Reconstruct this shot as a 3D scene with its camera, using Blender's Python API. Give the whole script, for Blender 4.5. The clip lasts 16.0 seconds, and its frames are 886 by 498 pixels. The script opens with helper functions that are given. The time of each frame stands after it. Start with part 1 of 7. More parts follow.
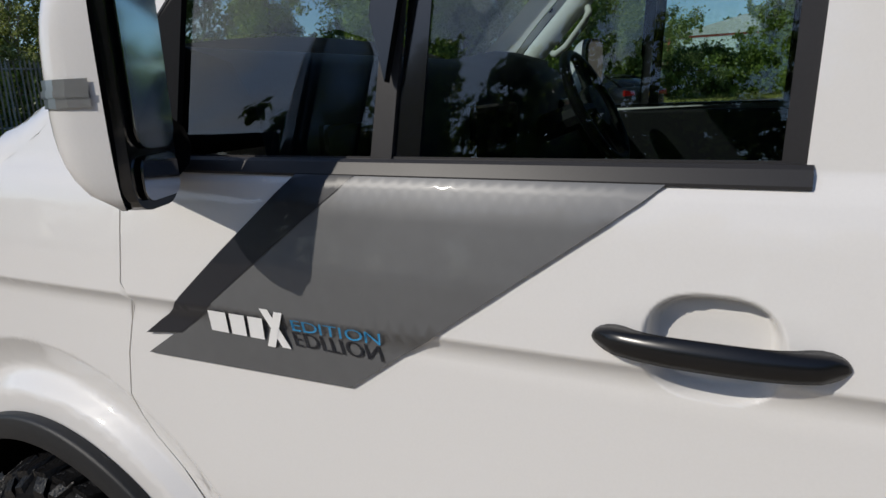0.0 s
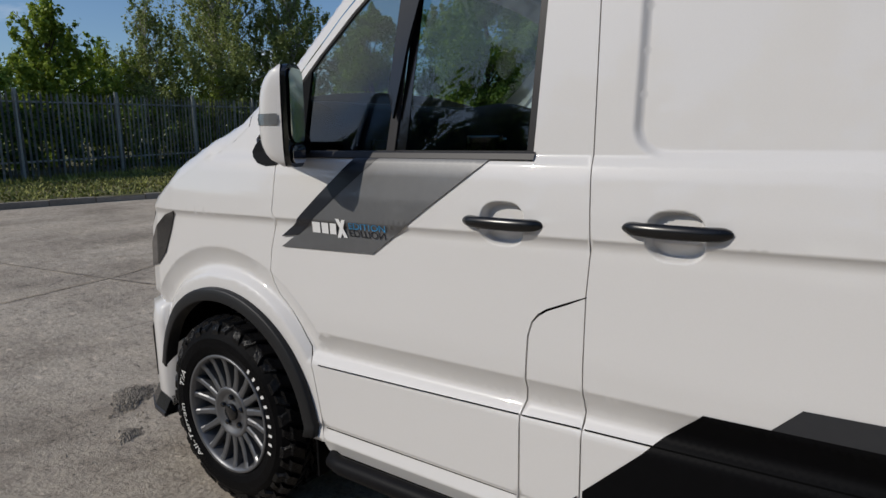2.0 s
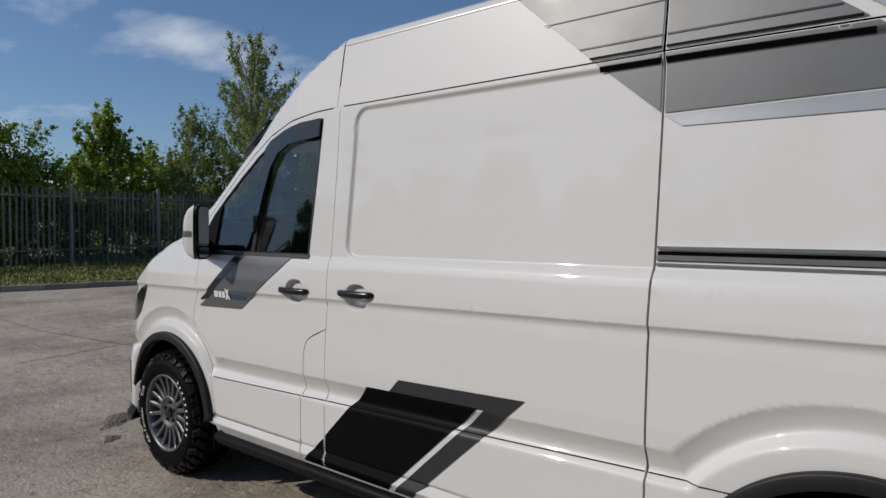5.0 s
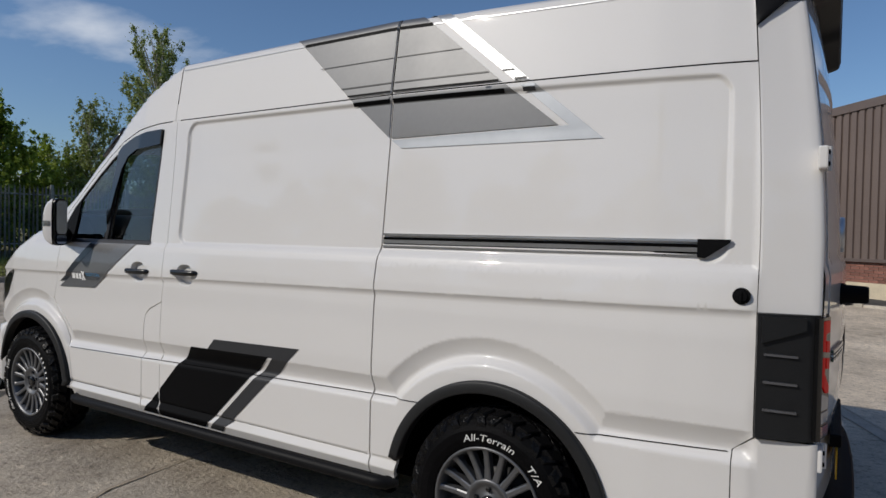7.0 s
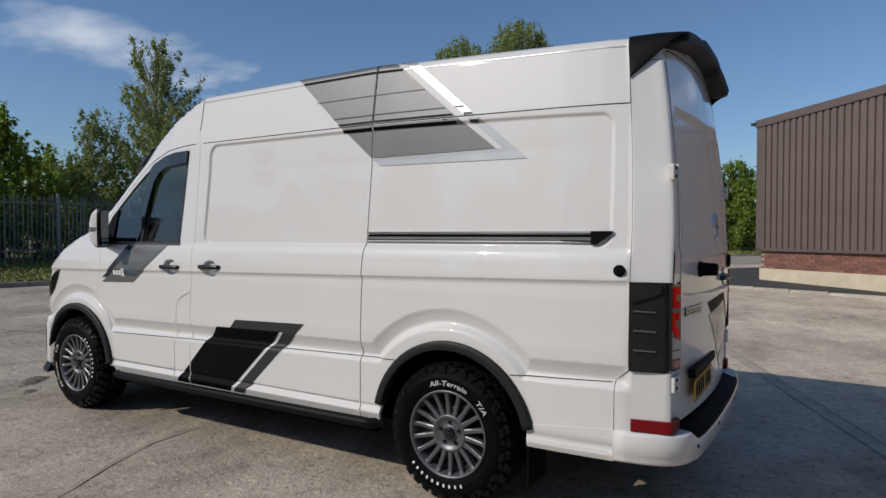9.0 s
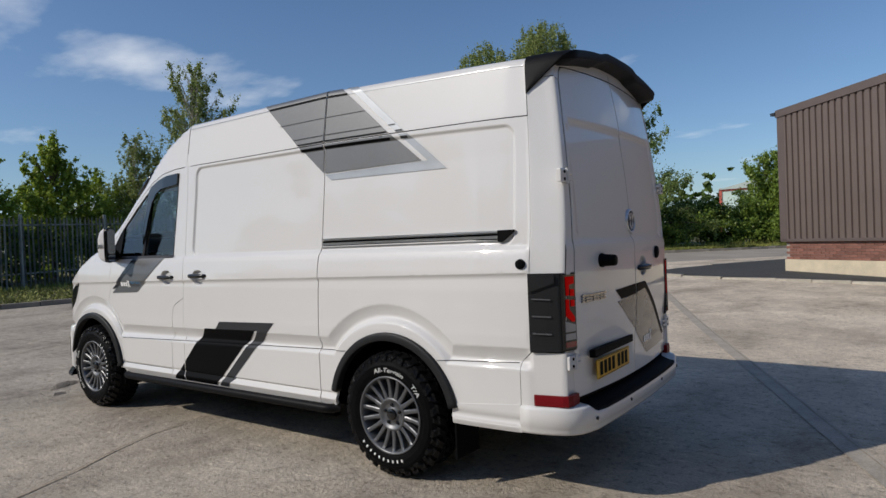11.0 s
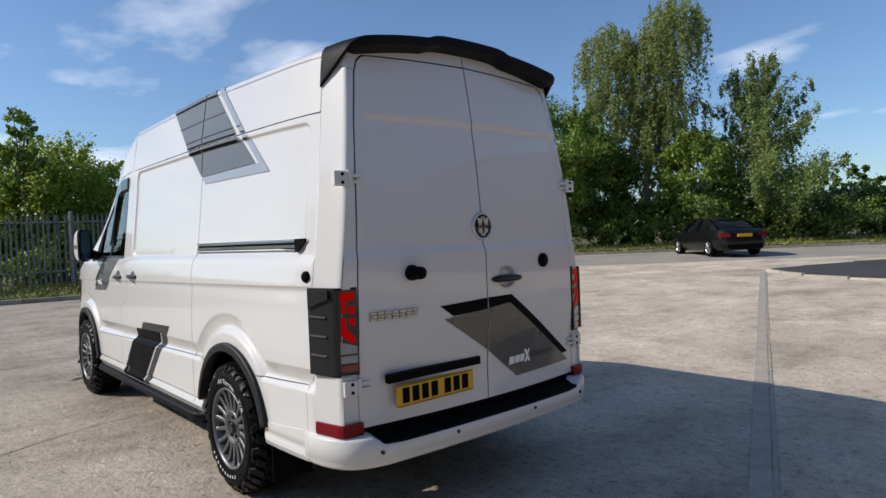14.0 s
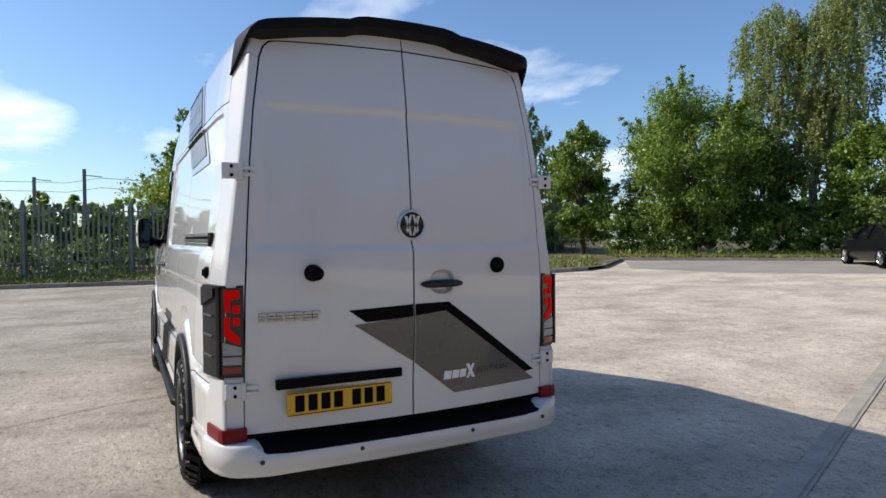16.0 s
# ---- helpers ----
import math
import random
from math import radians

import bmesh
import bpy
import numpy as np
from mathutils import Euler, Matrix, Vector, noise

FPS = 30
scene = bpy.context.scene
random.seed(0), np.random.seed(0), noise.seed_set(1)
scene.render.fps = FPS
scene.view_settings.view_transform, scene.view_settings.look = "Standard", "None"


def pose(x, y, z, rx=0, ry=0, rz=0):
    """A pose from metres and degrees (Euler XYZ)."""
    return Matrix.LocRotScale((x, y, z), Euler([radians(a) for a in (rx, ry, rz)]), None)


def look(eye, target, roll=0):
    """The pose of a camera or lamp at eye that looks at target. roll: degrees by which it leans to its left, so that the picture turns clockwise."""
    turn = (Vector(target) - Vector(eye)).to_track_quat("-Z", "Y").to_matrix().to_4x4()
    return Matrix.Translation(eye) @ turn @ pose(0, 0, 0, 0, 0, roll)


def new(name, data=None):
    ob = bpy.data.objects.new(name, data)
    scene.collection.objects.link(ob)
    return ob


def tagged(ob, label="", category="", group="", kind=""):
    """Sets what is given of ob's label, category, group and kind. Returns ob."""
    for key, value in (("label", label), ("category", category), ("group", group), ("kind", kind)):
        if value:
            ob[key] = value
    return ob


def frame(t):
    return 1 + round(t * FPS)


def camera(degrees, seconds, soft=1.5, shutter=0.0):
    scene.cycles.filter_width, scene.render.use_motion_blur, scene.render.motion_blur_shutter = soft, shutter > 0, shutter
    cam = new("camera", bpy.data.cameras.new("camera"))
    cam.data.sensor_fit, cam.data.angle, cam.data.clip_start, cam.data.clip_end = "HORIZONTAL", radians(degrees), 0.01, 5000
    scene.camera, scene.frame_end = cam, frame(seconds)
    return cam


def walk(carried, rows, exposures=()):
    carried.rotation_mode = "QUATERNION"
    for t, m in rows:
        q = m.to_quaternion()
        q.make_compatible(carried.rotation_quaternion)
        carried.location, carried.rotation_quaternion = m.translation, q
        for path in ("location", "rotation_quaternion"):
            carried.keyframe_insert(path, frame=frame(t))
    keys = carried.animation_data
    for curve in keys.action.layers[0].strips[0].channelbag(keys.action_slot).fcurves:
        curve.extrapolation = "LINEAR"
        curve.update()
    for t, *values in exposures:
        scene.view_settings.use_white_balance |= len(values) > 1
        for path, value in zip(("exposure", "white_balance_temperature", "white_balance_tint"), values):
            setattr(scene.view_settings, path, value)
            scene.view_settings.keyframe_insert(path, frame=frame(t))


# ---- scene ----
cam = camera(69.9, 16.0)
PATH = [
    (0, (1.266, -0.642, 1.490), (0.354, 1.071, 1.002), -2.5),
    (0.5, (1.404, -0.842, 1.426), (0.36, 0.811, 1.006), -0.4),
    (1, (1.571, -1.063, 1.41), (0.467, 0.542, 0.954), -0.6),
    (1.5, (1.789, -1.237, 1.405), (0.661, 0.356, 0.972), -0.7),
    (2, (2.059, -1.422, 1.449), (0.911, 0.178, 1.098), -0.7),
    (2.5, (2.277, -1.622, 1.53), (1.103, -0.024, 1.262), -1.4),
    (3, (2.548, -1.783, 1.562), (1.352, -0.189, 1.391), -1.2),
    (3.2, (2.693, -1.852, 1.552), (1.504, -0.25, 1.418), -1.1),
    (5.3, (3.947, -2.013, 1.519), (2.692, -0.457, 1.469), 0.5),
    (5.5, (4.053, -2.031, 1.501), (2.806, -0.468, 1.455), 0.9),
    (6, (4.32, -2.107, 1.485), (3.121, -0.507, 1.435), 1.0),
    (6.5, (4.567, -2.184, 1.48), (3.451, -0.524, 1.432), 1.3),
    (7, (4.81, -2.282, 1.482), (3.76, -0.581, 1.435), 1.1),
    (7.5, (4.949, -2.479, 1.487), (3.929, -0.76, 1.431), 0.8),
    (8, (5.062, -2.677, 1.488), (4.026, -0.966, 1.436), 0.5),
    (8.5, (5.211, -2.854, 1.47), (4.179, -1.142, 1.424), 0.3),
    (10.8, (6.109, -3.008, 1.457), (4.962, -1.37, 1.424), -2.1),
    (11, (6.172, -2.948, 1.44), (5.013, -1.319, 1.412), -2.3),
    (11.5, (6.341, -2.733, 1.45), (5.137, -1.137, 1.431), -2.5),
    (12, (6.581, -2.52, 1.448), (5.324, -0.965, 1.434), -2.6),
    (12.5, (6.799, -2.284, 1.455), (5.482, -0.779, 1.442), -2.6),
    (13, (6.936, -2.001, 1.444), (5.555, -0.555, 1.426), -2.6),
    (13.5, (7.111, -1.736, 1.45), (5.666, -0.353, 1.417), -2.5),
    (14, (7.3, -1.466, 1.465), (5.788, -0.158, 1.425), -2.3),
    (14.5, (7.383, -1.166, 1.451), (5.799, 0.053, 1.406), -1.9),
    (15, (7.502, -0.889, 1.467), (5.85, 0.238, 1.418), -1.4),
    (15.5, (7.649, -0.599, 1.479), (5.929, 0.42, 1.434), -0.9),
    (16, (7.692, -0.326, 1.453), (5.909, 0.58, 1.414), -0.5),
]
walk(cam, [(t, look(eye, target, roll)) for t, eye, target, roll in PATH],
     exposures=[(0.0, -0.42), (0.5, -0.56), (1.5, -0.58), (3.0, -0.68), (5.5, -0.68), (8.5, -0.59), (11.0, -0.48), (13.0, -0.24), (14.5, -0.02), (16.0, 0.18)])

# ---- light ----
SUN_WAY = Vector((0.785, 1.13, -1.0)).normalized()
SUN_ELEVATION = math.asin(-SUN_WAY.z)
SUN_TURN = math.atan2(-SUN_WAY.x, -SUN_WAY.y)

world = bpy.data.worlds.new("world")
scene.world = world
world.use_nodes = True
wn, wl = world.node_tree.nodes, world.node_tree.links
wn.clear()
w_out = wn.new("ShaderNodeOutputWorld")
w_bg = wn.new("ShaderNodeBackground")
w_sky = wn.new("ShaderNodeTexSky")
w_sky.sky_type = "NISHITA"
w_sky.sun_disc = False
w_sky.sun_elevation = SUN_ELEVATION
w_sky.sun_rotation = SUN_TURN
w_sky.air_density = 1.0
w_sky.dust_density = 0.6
w_sky.ozone_density = 4.6
w_tc = wn.new("ShaderNodeTexCoord")
w_sep = wn.new("ShaderNodeSeparateXYZ")
wl.new(w_tc.outputs["Generated"], w_sep.inputs[0])
# clouds lie on a flat layer high above: the direction divided by its height
w_h = wn.new("ShaderNodeMath")
w_h.operation = "MAXIMUM"
w_h.inputs[1].default_value = 0.02
wl.new(w_sep.outputs["Z"], w_h.inputs[0])
w_h2 = wn.new("ShaderNodeMath")
w_h2.operation = "ADD"
w_h2.inputs[1].default_value = 0.10
wl.new(w_h.outputs[0], w_h2.inputs[0])
w_dx = wn.new("ShaderNodeMath")
w_dx.operation = "DIVIDE"
w_dy = wn.new("ShaderNodeMath")
w_dy.operation = "DIVIDE"
wl.new(w_sep.outputs["X"], w_dx.inputs[0])
wl.new(w_h2.outputs[0], w_dx.inputs[1])
wl.new(w_sep.outputs["Y"], w_dy.inputs[0])
wl.new(w_h2.outputs[0], w_dy.inputs[1])
w_comb = wn.new("ShaderNodeCombineXYZ")
wl.new(w_dx.outputs[0], w_comb.inputs[0])
wl.new(w_dy.outputs[0], w_comb.inputs[1])
w_map = wn.new("ShaderNodeMapping")
w_map.inputs["Location"].default_value = (3.1, 1.7, 0.0)
w_map.inputs["Rotation"].default_value = (0, 0, radians(25))
w_map.inputs["Scale"].default_value = (1.0, 1.35, 1.0)
wl.new(w_comb.outputs[0], w_map.inputs[0])
w_noise = wn.new("ShaderNodeTexNoise")
w_noise.inputs["Scale"].default_value = 0.62
w_noise.inputs["Detail"].default_value = 9.0
w_noise.inputs["Roughness"].default_value = 0.52
wl.new(w_map.outputs[0], w_noise.inputs["Vector"])
w_ramp = wn.new("ShaderNodeValToRGB")
w_ramp.color_ramp.elements[0].position = 0.585
w_ramp.color_ramp.elements[0].color = (0, 0, 0, 1)
w_ramp.color_ramp.elements[1].position = 0.74
w_ramp.color_ramp.elements[1].color = (0.8, 0.8, 0.8, 1)
# the cloud bank lies to the west
w_west = wn.new("ShaderNodeMath")
w_west.operation = "MULTIPLY_ADD"
w_west.inputs[1].default_value = -0.070
wl.new(w_sep.outputs["X"], w_west.inputs[0])
wl.new(w_noise.outputs["Fac"], w_west.inputs[2])
wl.new(w_west.outputs[0], w_ramp.inputs[0])
w_mix = wn.new("ShaderNodeMixRGB")
w_mix.inputs[2].default_value = (9.5, 9.8, 10.3, 1)
wl.new(w_ramp.outputs[0], w_mix.inputs[0])
w_tint = wn.new("ShaderNodeMixRGB")
w_tint.blend_type = "MULTIPLY"
w_tint.inputs[0].default_value = 1.0
w_tint.inputs[2].default_value = (0.94, 1.0, 1.06, 1)
wl.new(w_sky.outputs[0], w_tint.inputs[1])
wl.new(w_tint.outputs[0], w_mix.inputs[1])
wl.new(w_mix.outputs[0], w_bg.inputs["Color"])
w_bg.inputs["Strength"].default_value = 0.134
wl.new(w_bg.outputs[0], w_out.inputs["Surface"])

sun = new("sun", bpy.data.lights.new("sun", "SUN"))
sun.data.energy = 4.15
sun.data.angle = radians(0.53)
sun.data.color = (1.0, 0.935, 0.84)
sun.matrix_world = look((0, 0, 30), Vector((0, 0, 30)) + SUN_WAY)


# ---- materials ----
def material(name, color, rough=0.5, metal=0.0, coat=0.0, spec=0.5, vary=0.0, grain=40.0, patch=3.0, bump=0.0, bump_scale=200.0,
             color2=None, emission=None, power=0.0, by_island=0.0, by_object=0.0):
    """A surface with variation at two scales and fine relief."""
    m = bpy.data.materials.new(name)
    m.use_nodes = True
    n, l = m.node_tree.nodes, m.node_tree.links
    b = n["Principled BSDF"]
    b.inputs["Base Color"].default_value = (*color, 1)
    b.inputs["Roughness"].default_value = rough
    b.inputs["Metallic"].default_value = metal
    b.inputs["Coat Weight"].default_value = coat
    b.inputs["Coat Roughness"].default_value = 0.03
    b.inputs["Specular IOR Level"].default_value = spec
    tc = n.new("ShaderNodeTexCoord")
    if vary or color2:
        n1 = n.new("ShaderNodeTexNoise")
        n1.inputs["Scale"].default_value = patch
        n1.inputs["Detail"].default_value = 6
        n2 = n.new("ShaderNodeTexNoise")
        n2.inputs["Scale"].default_value = grain
        n2.inputs["Detail"].default_value = 4
        l.new(tc.outputs["Object"], n1.inputs["Vector"])
        l.new(tc.outputs["Object"], n2.inputs["Vector"])
        add = n.new("ShaderNodeMath")
        add.operation = "MULTIPLY_ADD"
        add.inputs[1].default_value = 0.5
        l.new(n2.outputs["Fac"], add.inputs[0])
        half = n.new("ShaderNodeMath")
        half.operation = "MULTIPLY"
        half.inputs[1].default_value = 0.5
        l.new(n1.outputs["Fac"], half.inputs[0])
        l.new(half.outputs[0], add.inputs[2])
        ramp = n.new("ShaderNodeValToRGB")
        ramp.color_ramp.elements[0].position = 0.35
        ramp.color_ramp.elements[1].position = 0.65
        lo = [max(0.0, c * (1 - vary)) for c in color]
        hi = color2 or [min(1.0, c * (1 + vary)) for c in color]
        ramp.color_ramp.elements[0].color = (*lo, 1)
        ramp.color_ramp.elements[1].color = (*hi, 1)
        l.new(add.outputs[0], ramp.inputs[0])
        last = ramp.outputs[0]
        if by_island or by_object:
            hsv = n.new("ShaderNodeHueSaturation")
            mr = n.new("ShaderNodeMapRange")
            amount = by_island or by_object
            mr.inputs["To Min"].default_value = 1 - amount
            mr.inputs["To Max"].default_value = 1 + amount
            if by_island:
                g = n.new("ShaderNodeNewGeometry")
                l.new(g.outputs["Random Per Island"], mr.inputs["Value"])
            else:
                g = n.new("ShaderNodeObjectInfo")
                l.new(g.outputs["Random"], mr.inputs["Value"])
            l.new(mr.outputs[0], hsv.inputs["Value"])
            l.new(last, hsv.inputs["Color"])
            last = hsv.outputs[0]
        l.new(last, b.inputs["Base Color"])
        rr = n.new("ShaderNodeMapRange")
        rr.inputs["To Min"].default_value = max(0.0, rough - 0.08 * (vary > 0))
        rr.inputs["To Max"].default_value = min(1.0, rough + 0.08 * (vary > 0))
        l.new(n1.outputs["Fac"], rr.inputs["Value"])
        l.new(rr.outputs[0], b.inputs["Roughness"])
    if bump:
        nb = n.new("ShaderNodeTexNoise")
        nb.inputs["Scale"].default_value = bump_scale
        nb.inputs["Detail"].default_value = 5
        l.new(tc.outputs["Object"], nb.inputs["Vector"])
        bp = n.new("ShaderNodeBump")
        bp.inputs["Strength"].default_value = bump
        bp.inputs["Distance"].default_value = 0.01
        l.new(nb.outputs["Fac"], bp.inputs["Height"])
        l.new(bp.outputs[0], b.inputs["Normal"])
    if emission:
        b.inputs["Emission Color"].default_value = (*emission, 1)
        b.inputs["Emission Strength"].default_value = power
    return m


def glass_material(name, tint, rough=0.0):
    """Clear glass: mirror by Fresnel over a tinted see-through."""
    m = bpy.data.materials.new(name)
    m.use_nodes = True
    n, l = m.node_tree.nodes, m.node_tree.links
    n.clear()
    out = n.new("ShaderNodeOutputMaterial")
    mix = n.new("ShaderNodeMixShader")
    lw = n.new("ShaderNodeLayerWeight")
    lw.inputs["Blend"].default_value = 0.5
    pw = n.new("ShaderNodeMath")
    pw.operation = "POWER"
    pw.inputs[1].default_value = 4.0
    fr = n.new("ShaderNodeMath")
    fr.operation = "MULTIPLY_ADD"
    fr.inputs[1].default_value = 0.9
    fr.inputs[2].default_value = 0.075
    l.new(lw.outputs["Facing"], pw.inputs[0])
    l.new(pw.outputs[0], fr.inputs[0])
    tr = n.new("ShaderNodeBsdfTransparent")
    tr.inputs["Color"].default_value = (*tint, 1)
    gl = n.new("ShaderNodeBsdfGlossy")
    gl.inputs["Roughness"].default_value = rough
    l.new(fr.outputs[0], mix.inputs[0])
    l.new(tr.outputs[0], mix.inputs[1])
    l.new(gl.outputs[0], mix.inputs[2])
    l.new(mix.outputs[0], out.inputs["Surface"])
    return m


def ground_material():
    """Weathered concrete: pale worn faces, brown stains, dark damp patches and fine grit."""
    m = bpy.data.materials.new("yard_concrete")
    m.use_nodes = True
    n, l = m.node_tree.nodes, m.node_tree.links
    b = n["Principled BSDF"]
    b.inputs["Roughness"].default_value = 0.85
    tc = n.new("ShaderNodeTexCoord")

    def tex(scale, detail, rough=0.55, stretch=None):
        t = n.new("ShaderNodeTexNoise")
        t.inputs["Scale"].default_value = scale
        t.inputs["Detail"].default_value = detail
        t.inputs["Roughness"].default_value = rough
        if stretch:
            mp = n.new("ShaderNodeMapping")
            mp.inputs["Scale"].default_value = stretch
            mp.inputs["Rotation"].default_value = (0, 0, radians(22))
            l.new(tc.outputs["Object"], mp.inputs[0])
            l.new(mp.outputs[0], t.inputs["Vector"])
        else:
            l.new(tc.outputs["Object"], t.inputs["Vector"])
        return t.outputs["Fac"]

    def ramp(src, stops):
        r = n.new("ShaderNodeValToRGB")
        e = r.color_ramp.elements
        e[0].position, e[0].color = stops[0][0], (*stops[0][1], 1)
        e[1].position, e[1].color = stops[-1][0], (*stops[-1][1], 1)
        for p, c in stops[1:-1]:
            k = e.new(p)
            k.color = (*c, 1)
        l.new(src, r.inputs[0])
        return r.outputs[0]

    def mix(kind, fac, a, c):
        x = n.new("ShaderNodeMixRGB")
        x.blend_type = kind
        x.inputs[0].default_value = fac
        l.new(a, x.inputs[1])
        l.new(c, x.inputs[2])
        return x.outputs[0]

    base = ramp(tex(0.55, 8, 0.6), [(0.3, (0.365, 0.315, 0.252)), (0.5, (0.478, 0.414, 0.334)), (0.7, (0.58, 0.512, 0.42))])
    stains = ramp(tex(1.1, 9, 0.66, (1.0, 0.6, 1.0)), [(0.34, (0.68, 0.665, 0.645)), (0.50, (0.97, 0.965, 0.96)), (0.72, (1.16, 1.15, 1.13))])
    scabs = ramp(tex(5.0, 10, 0.7), [(0.34, (0.78, 0.77, 0.76)), (0.46, (1, 1, 1)), (0.66, (1.06, 1.06, 1.05))])
    grit = ramp(tex(60.0, 6, 0.75), [(0.3, (0.62, 0.61, 0.6)), (0.5, (1, 1, 1)), (0.72, (1.3, 1.3, 1.28))])
    c = mix("MULTIPLY", 1.0, base, stains)
    c = mix("MULTIPLY", 1.0, c, scabs)
    c = mix("MULTIPLY", 1.0, c, grit)
    flecks = ramp(tex(7.0, 9, 0.72, (0.55, 2.0, 1.0)), [(0.38, (0.93, 0.925, 0.92)), (0.52, (1, 1, 1)), (0.59, (1.02, 1.02, 1.02)), (0.67, (1.45, 1.43, 1.40))])
    c = mix("MULTIPLY", 1.0, c, flecks)
    pits = ramp(tex(17.0, 8, 0.74), [(0.37, (0.55, 0.545, 0.54)), (0.47, (1, 1, 1)), (0.58, (1, 1, 1)), (0.68, (1.28, 1.27, 1.25))])
    c = mix("MULTIPLY", 1.0, c, pits)
    # the south-western bays are stained darker; the tone pales towards the north-east
    sep = n.new("ShaderNodeSeparateXYZ")
    l.new(tc.outputs["Object"], sep.inputs[0])
    wob = n.new("ShaderNodeMath")
    wob.operation = "MULTIPLY_ADD"
    wob.inputs[1].default_value = 2.2
    l.new(tex(0.7, 5, 0.6), wob.inputs[0])
    slant = n.new("ShaderNodeMath")
    slant.operation = "MULTIPLY_ADD"
    slant.inputs[1].default_value = 0.35
    l.new(sep.outputs["X"], slant.inputs[0])
    l.new(sep.outputs["Y"], slant.inputs[2])
    l.new(slant.outputs[0], wob.inputs[2])
    bay = n.new("ShaderNodeMapRange")
    bay.inputs["From Min"].default_value = 1.0
    bay.inputs["From Max"].default_value = 7.5
    l.new(wob.outputs[0], bay.inputs["Value"])
    c = mix("MULTIPLY", 1.0, c, ramp(bay.outputs[0], [(0.0, (0.90, 0.90, 0.90)), (0.45, (1.04, 1.035, 1.03)), (1.0, (1.36, 1.345, 1.32))]))
    l.new(c, b.inputs["Base Color"])
    bp = n.new("ShaderNodeBump")
    bp.inputs["Strength"].default_value = 0.9
    bp.inputs["Distance"].default_value = 0.020
    h = n.new("ShaderNodeMath")
    h.operation = "ADD"
    l.new(tex(26.0, 8, 0.7), h.inputs[0])
    l.new(tex(4.0, 6, 0.6), h.inputs[1])
    l.new(h.outputs[0], bp.inputs["Height"])
    l.new(bp.outputs[0], b.inputs["Normal"])
    return m


PAINT = material("white_van_paint", (0.68, 0.665, 0.646), rough=0.38, spec=0.16, coat=1.0, vary=0.015, patch=1.2, grain=300)
BLACK_PLASTIC = material("black_textured_plastic", (0.005, 0.0051, 0.0056), rough=0.55, spec=0.05, vary=0.2, grain=300, bump=0.15, bump_scale=900)
GLOSS_BLACK = material("gloss_black", (0.006, 0.006, 0.0065), rough=0.12, coat=0.3)
# near black without gloss: the shade of hollows put into colour
HOLLOW_BLACK = material("hollow_black", (0.003, 0.003, 0.003), rough=0.9, spec=0.02)
RUBBER = material("tyre_rubber", (0.0035, 0.0035, 0.004), rough=0.45, spec=0.05, vary=0.35, patch=9, grain=120, bump=0.25, bump_scale=400)
RIM = material("gunmetal_alloy", (0.125, 0.128, 0.135), rough=0.40, metal=0.55, coat=0.25, vary=0.08, grain=150)
LETTER = material("raised_white_lettering", (0.72, 0.72, 0.70), rough=0.6, vary=0.08)
CHROME = material("chrome", (0.75, 0.75, 0.76), rough=0.08, metal=1.0)
BADGE_CHROME = material("dark_badge_chrome", (0.32, 0.32, 0.33), rough=0.12, metal=1.0)
ALU = material("brushed_aluminium", (0.55, 0.55, 0.56), rough=0.3, metal=1.0, vary=0.06)
DECAL_DARK = material("dark_grey_vinyl", (0.035, 0.036, 0.039), rough=0.4, spec=0.25, vary=0.05)
DECAL_BLACK = material("black_vinyl", (0.004, 0.004, 0.0045), rough=0.5, spec=0.05, vary=0.1)
DECAL_NAVY = material("dark_navy_vinyl", (0.007, 0.008, 0.013), rough=0.35, coat=0.3, vary=0.05)
DECAL_GREY = material("mid_grey_vinyl", (0.125, 0.127, 0.130), rough=0.46, metal=0.35, coat=0.35, vary=0.05)
DECAL_LIGHT = material("silver_grey_vinyl", (0.36, 0.375, 0.39), rough=0.34, metal=0.35, coat=0.6, vary=0.04)
DECAL_BRONZE = material("smoked_bronze_vinyl", (0.075, 0.067, 0.058), rough=0.28, coat=0.6, vary=0.06)
DECAL_WHITE = material("white_vinyl", (0.85, 0.85, 0.84), rough=0.35, vary=0.02)
DECAL_BLUE = material("cyan_blue_vinyl", (0.03, 0.30, 0.62), rough=0.35, vary=0.03)
GLASS = glass_material("tinted_window_glass", (0.70, 0.79, 0.79))
RED_LENS = material("red_lamp_lens", (0.22, 0.004, 0.005), rough=0.12, coat=0.8)
RED_LIT = material("lit_red_lamp", (0.12, 0.002, 0.002), rough=0.3, spec=0.05, emission=(1.0, 0.003, 0.002), power=0.22)
TREAD_RUBBER = material("tread_rubber", (0.0055, 0.0055, 0.006), rough=0.27, spec=0.16, vary=0.4, patch=14, grain=150, bump=0.35, bump_scale=160)
REFLECTOR = material("red_reflector", (0.17, 0.005, 0.009), rough=0.35, spec=0.2, vary=0.15, grain=400)
SMOKE = material("smoked_lamp_segment", (0.30, 0.30, 0.30), rough=0.2, coat=0.7)
PLATE = material("yellow_number_plate", (0.70, 0.39, 0.010), rough=0.35, vary=0.03)
INTERIOR = material("dark_dashboard_plastic", (0.007, 0.007, 0.008), rough=0.65, spec=0.15, vary=0.04, grain=200)
LINING = material("pale_grey_lining", (0.62, 0.61, 0.56), rough=0.8, vary=0.05)
CONCRETE = ground_material()
TAR = material("joint_sealant", (0.33, 0.283, 0.225), rough=0.95, spec=0.05, vary=0.4, grain=60)
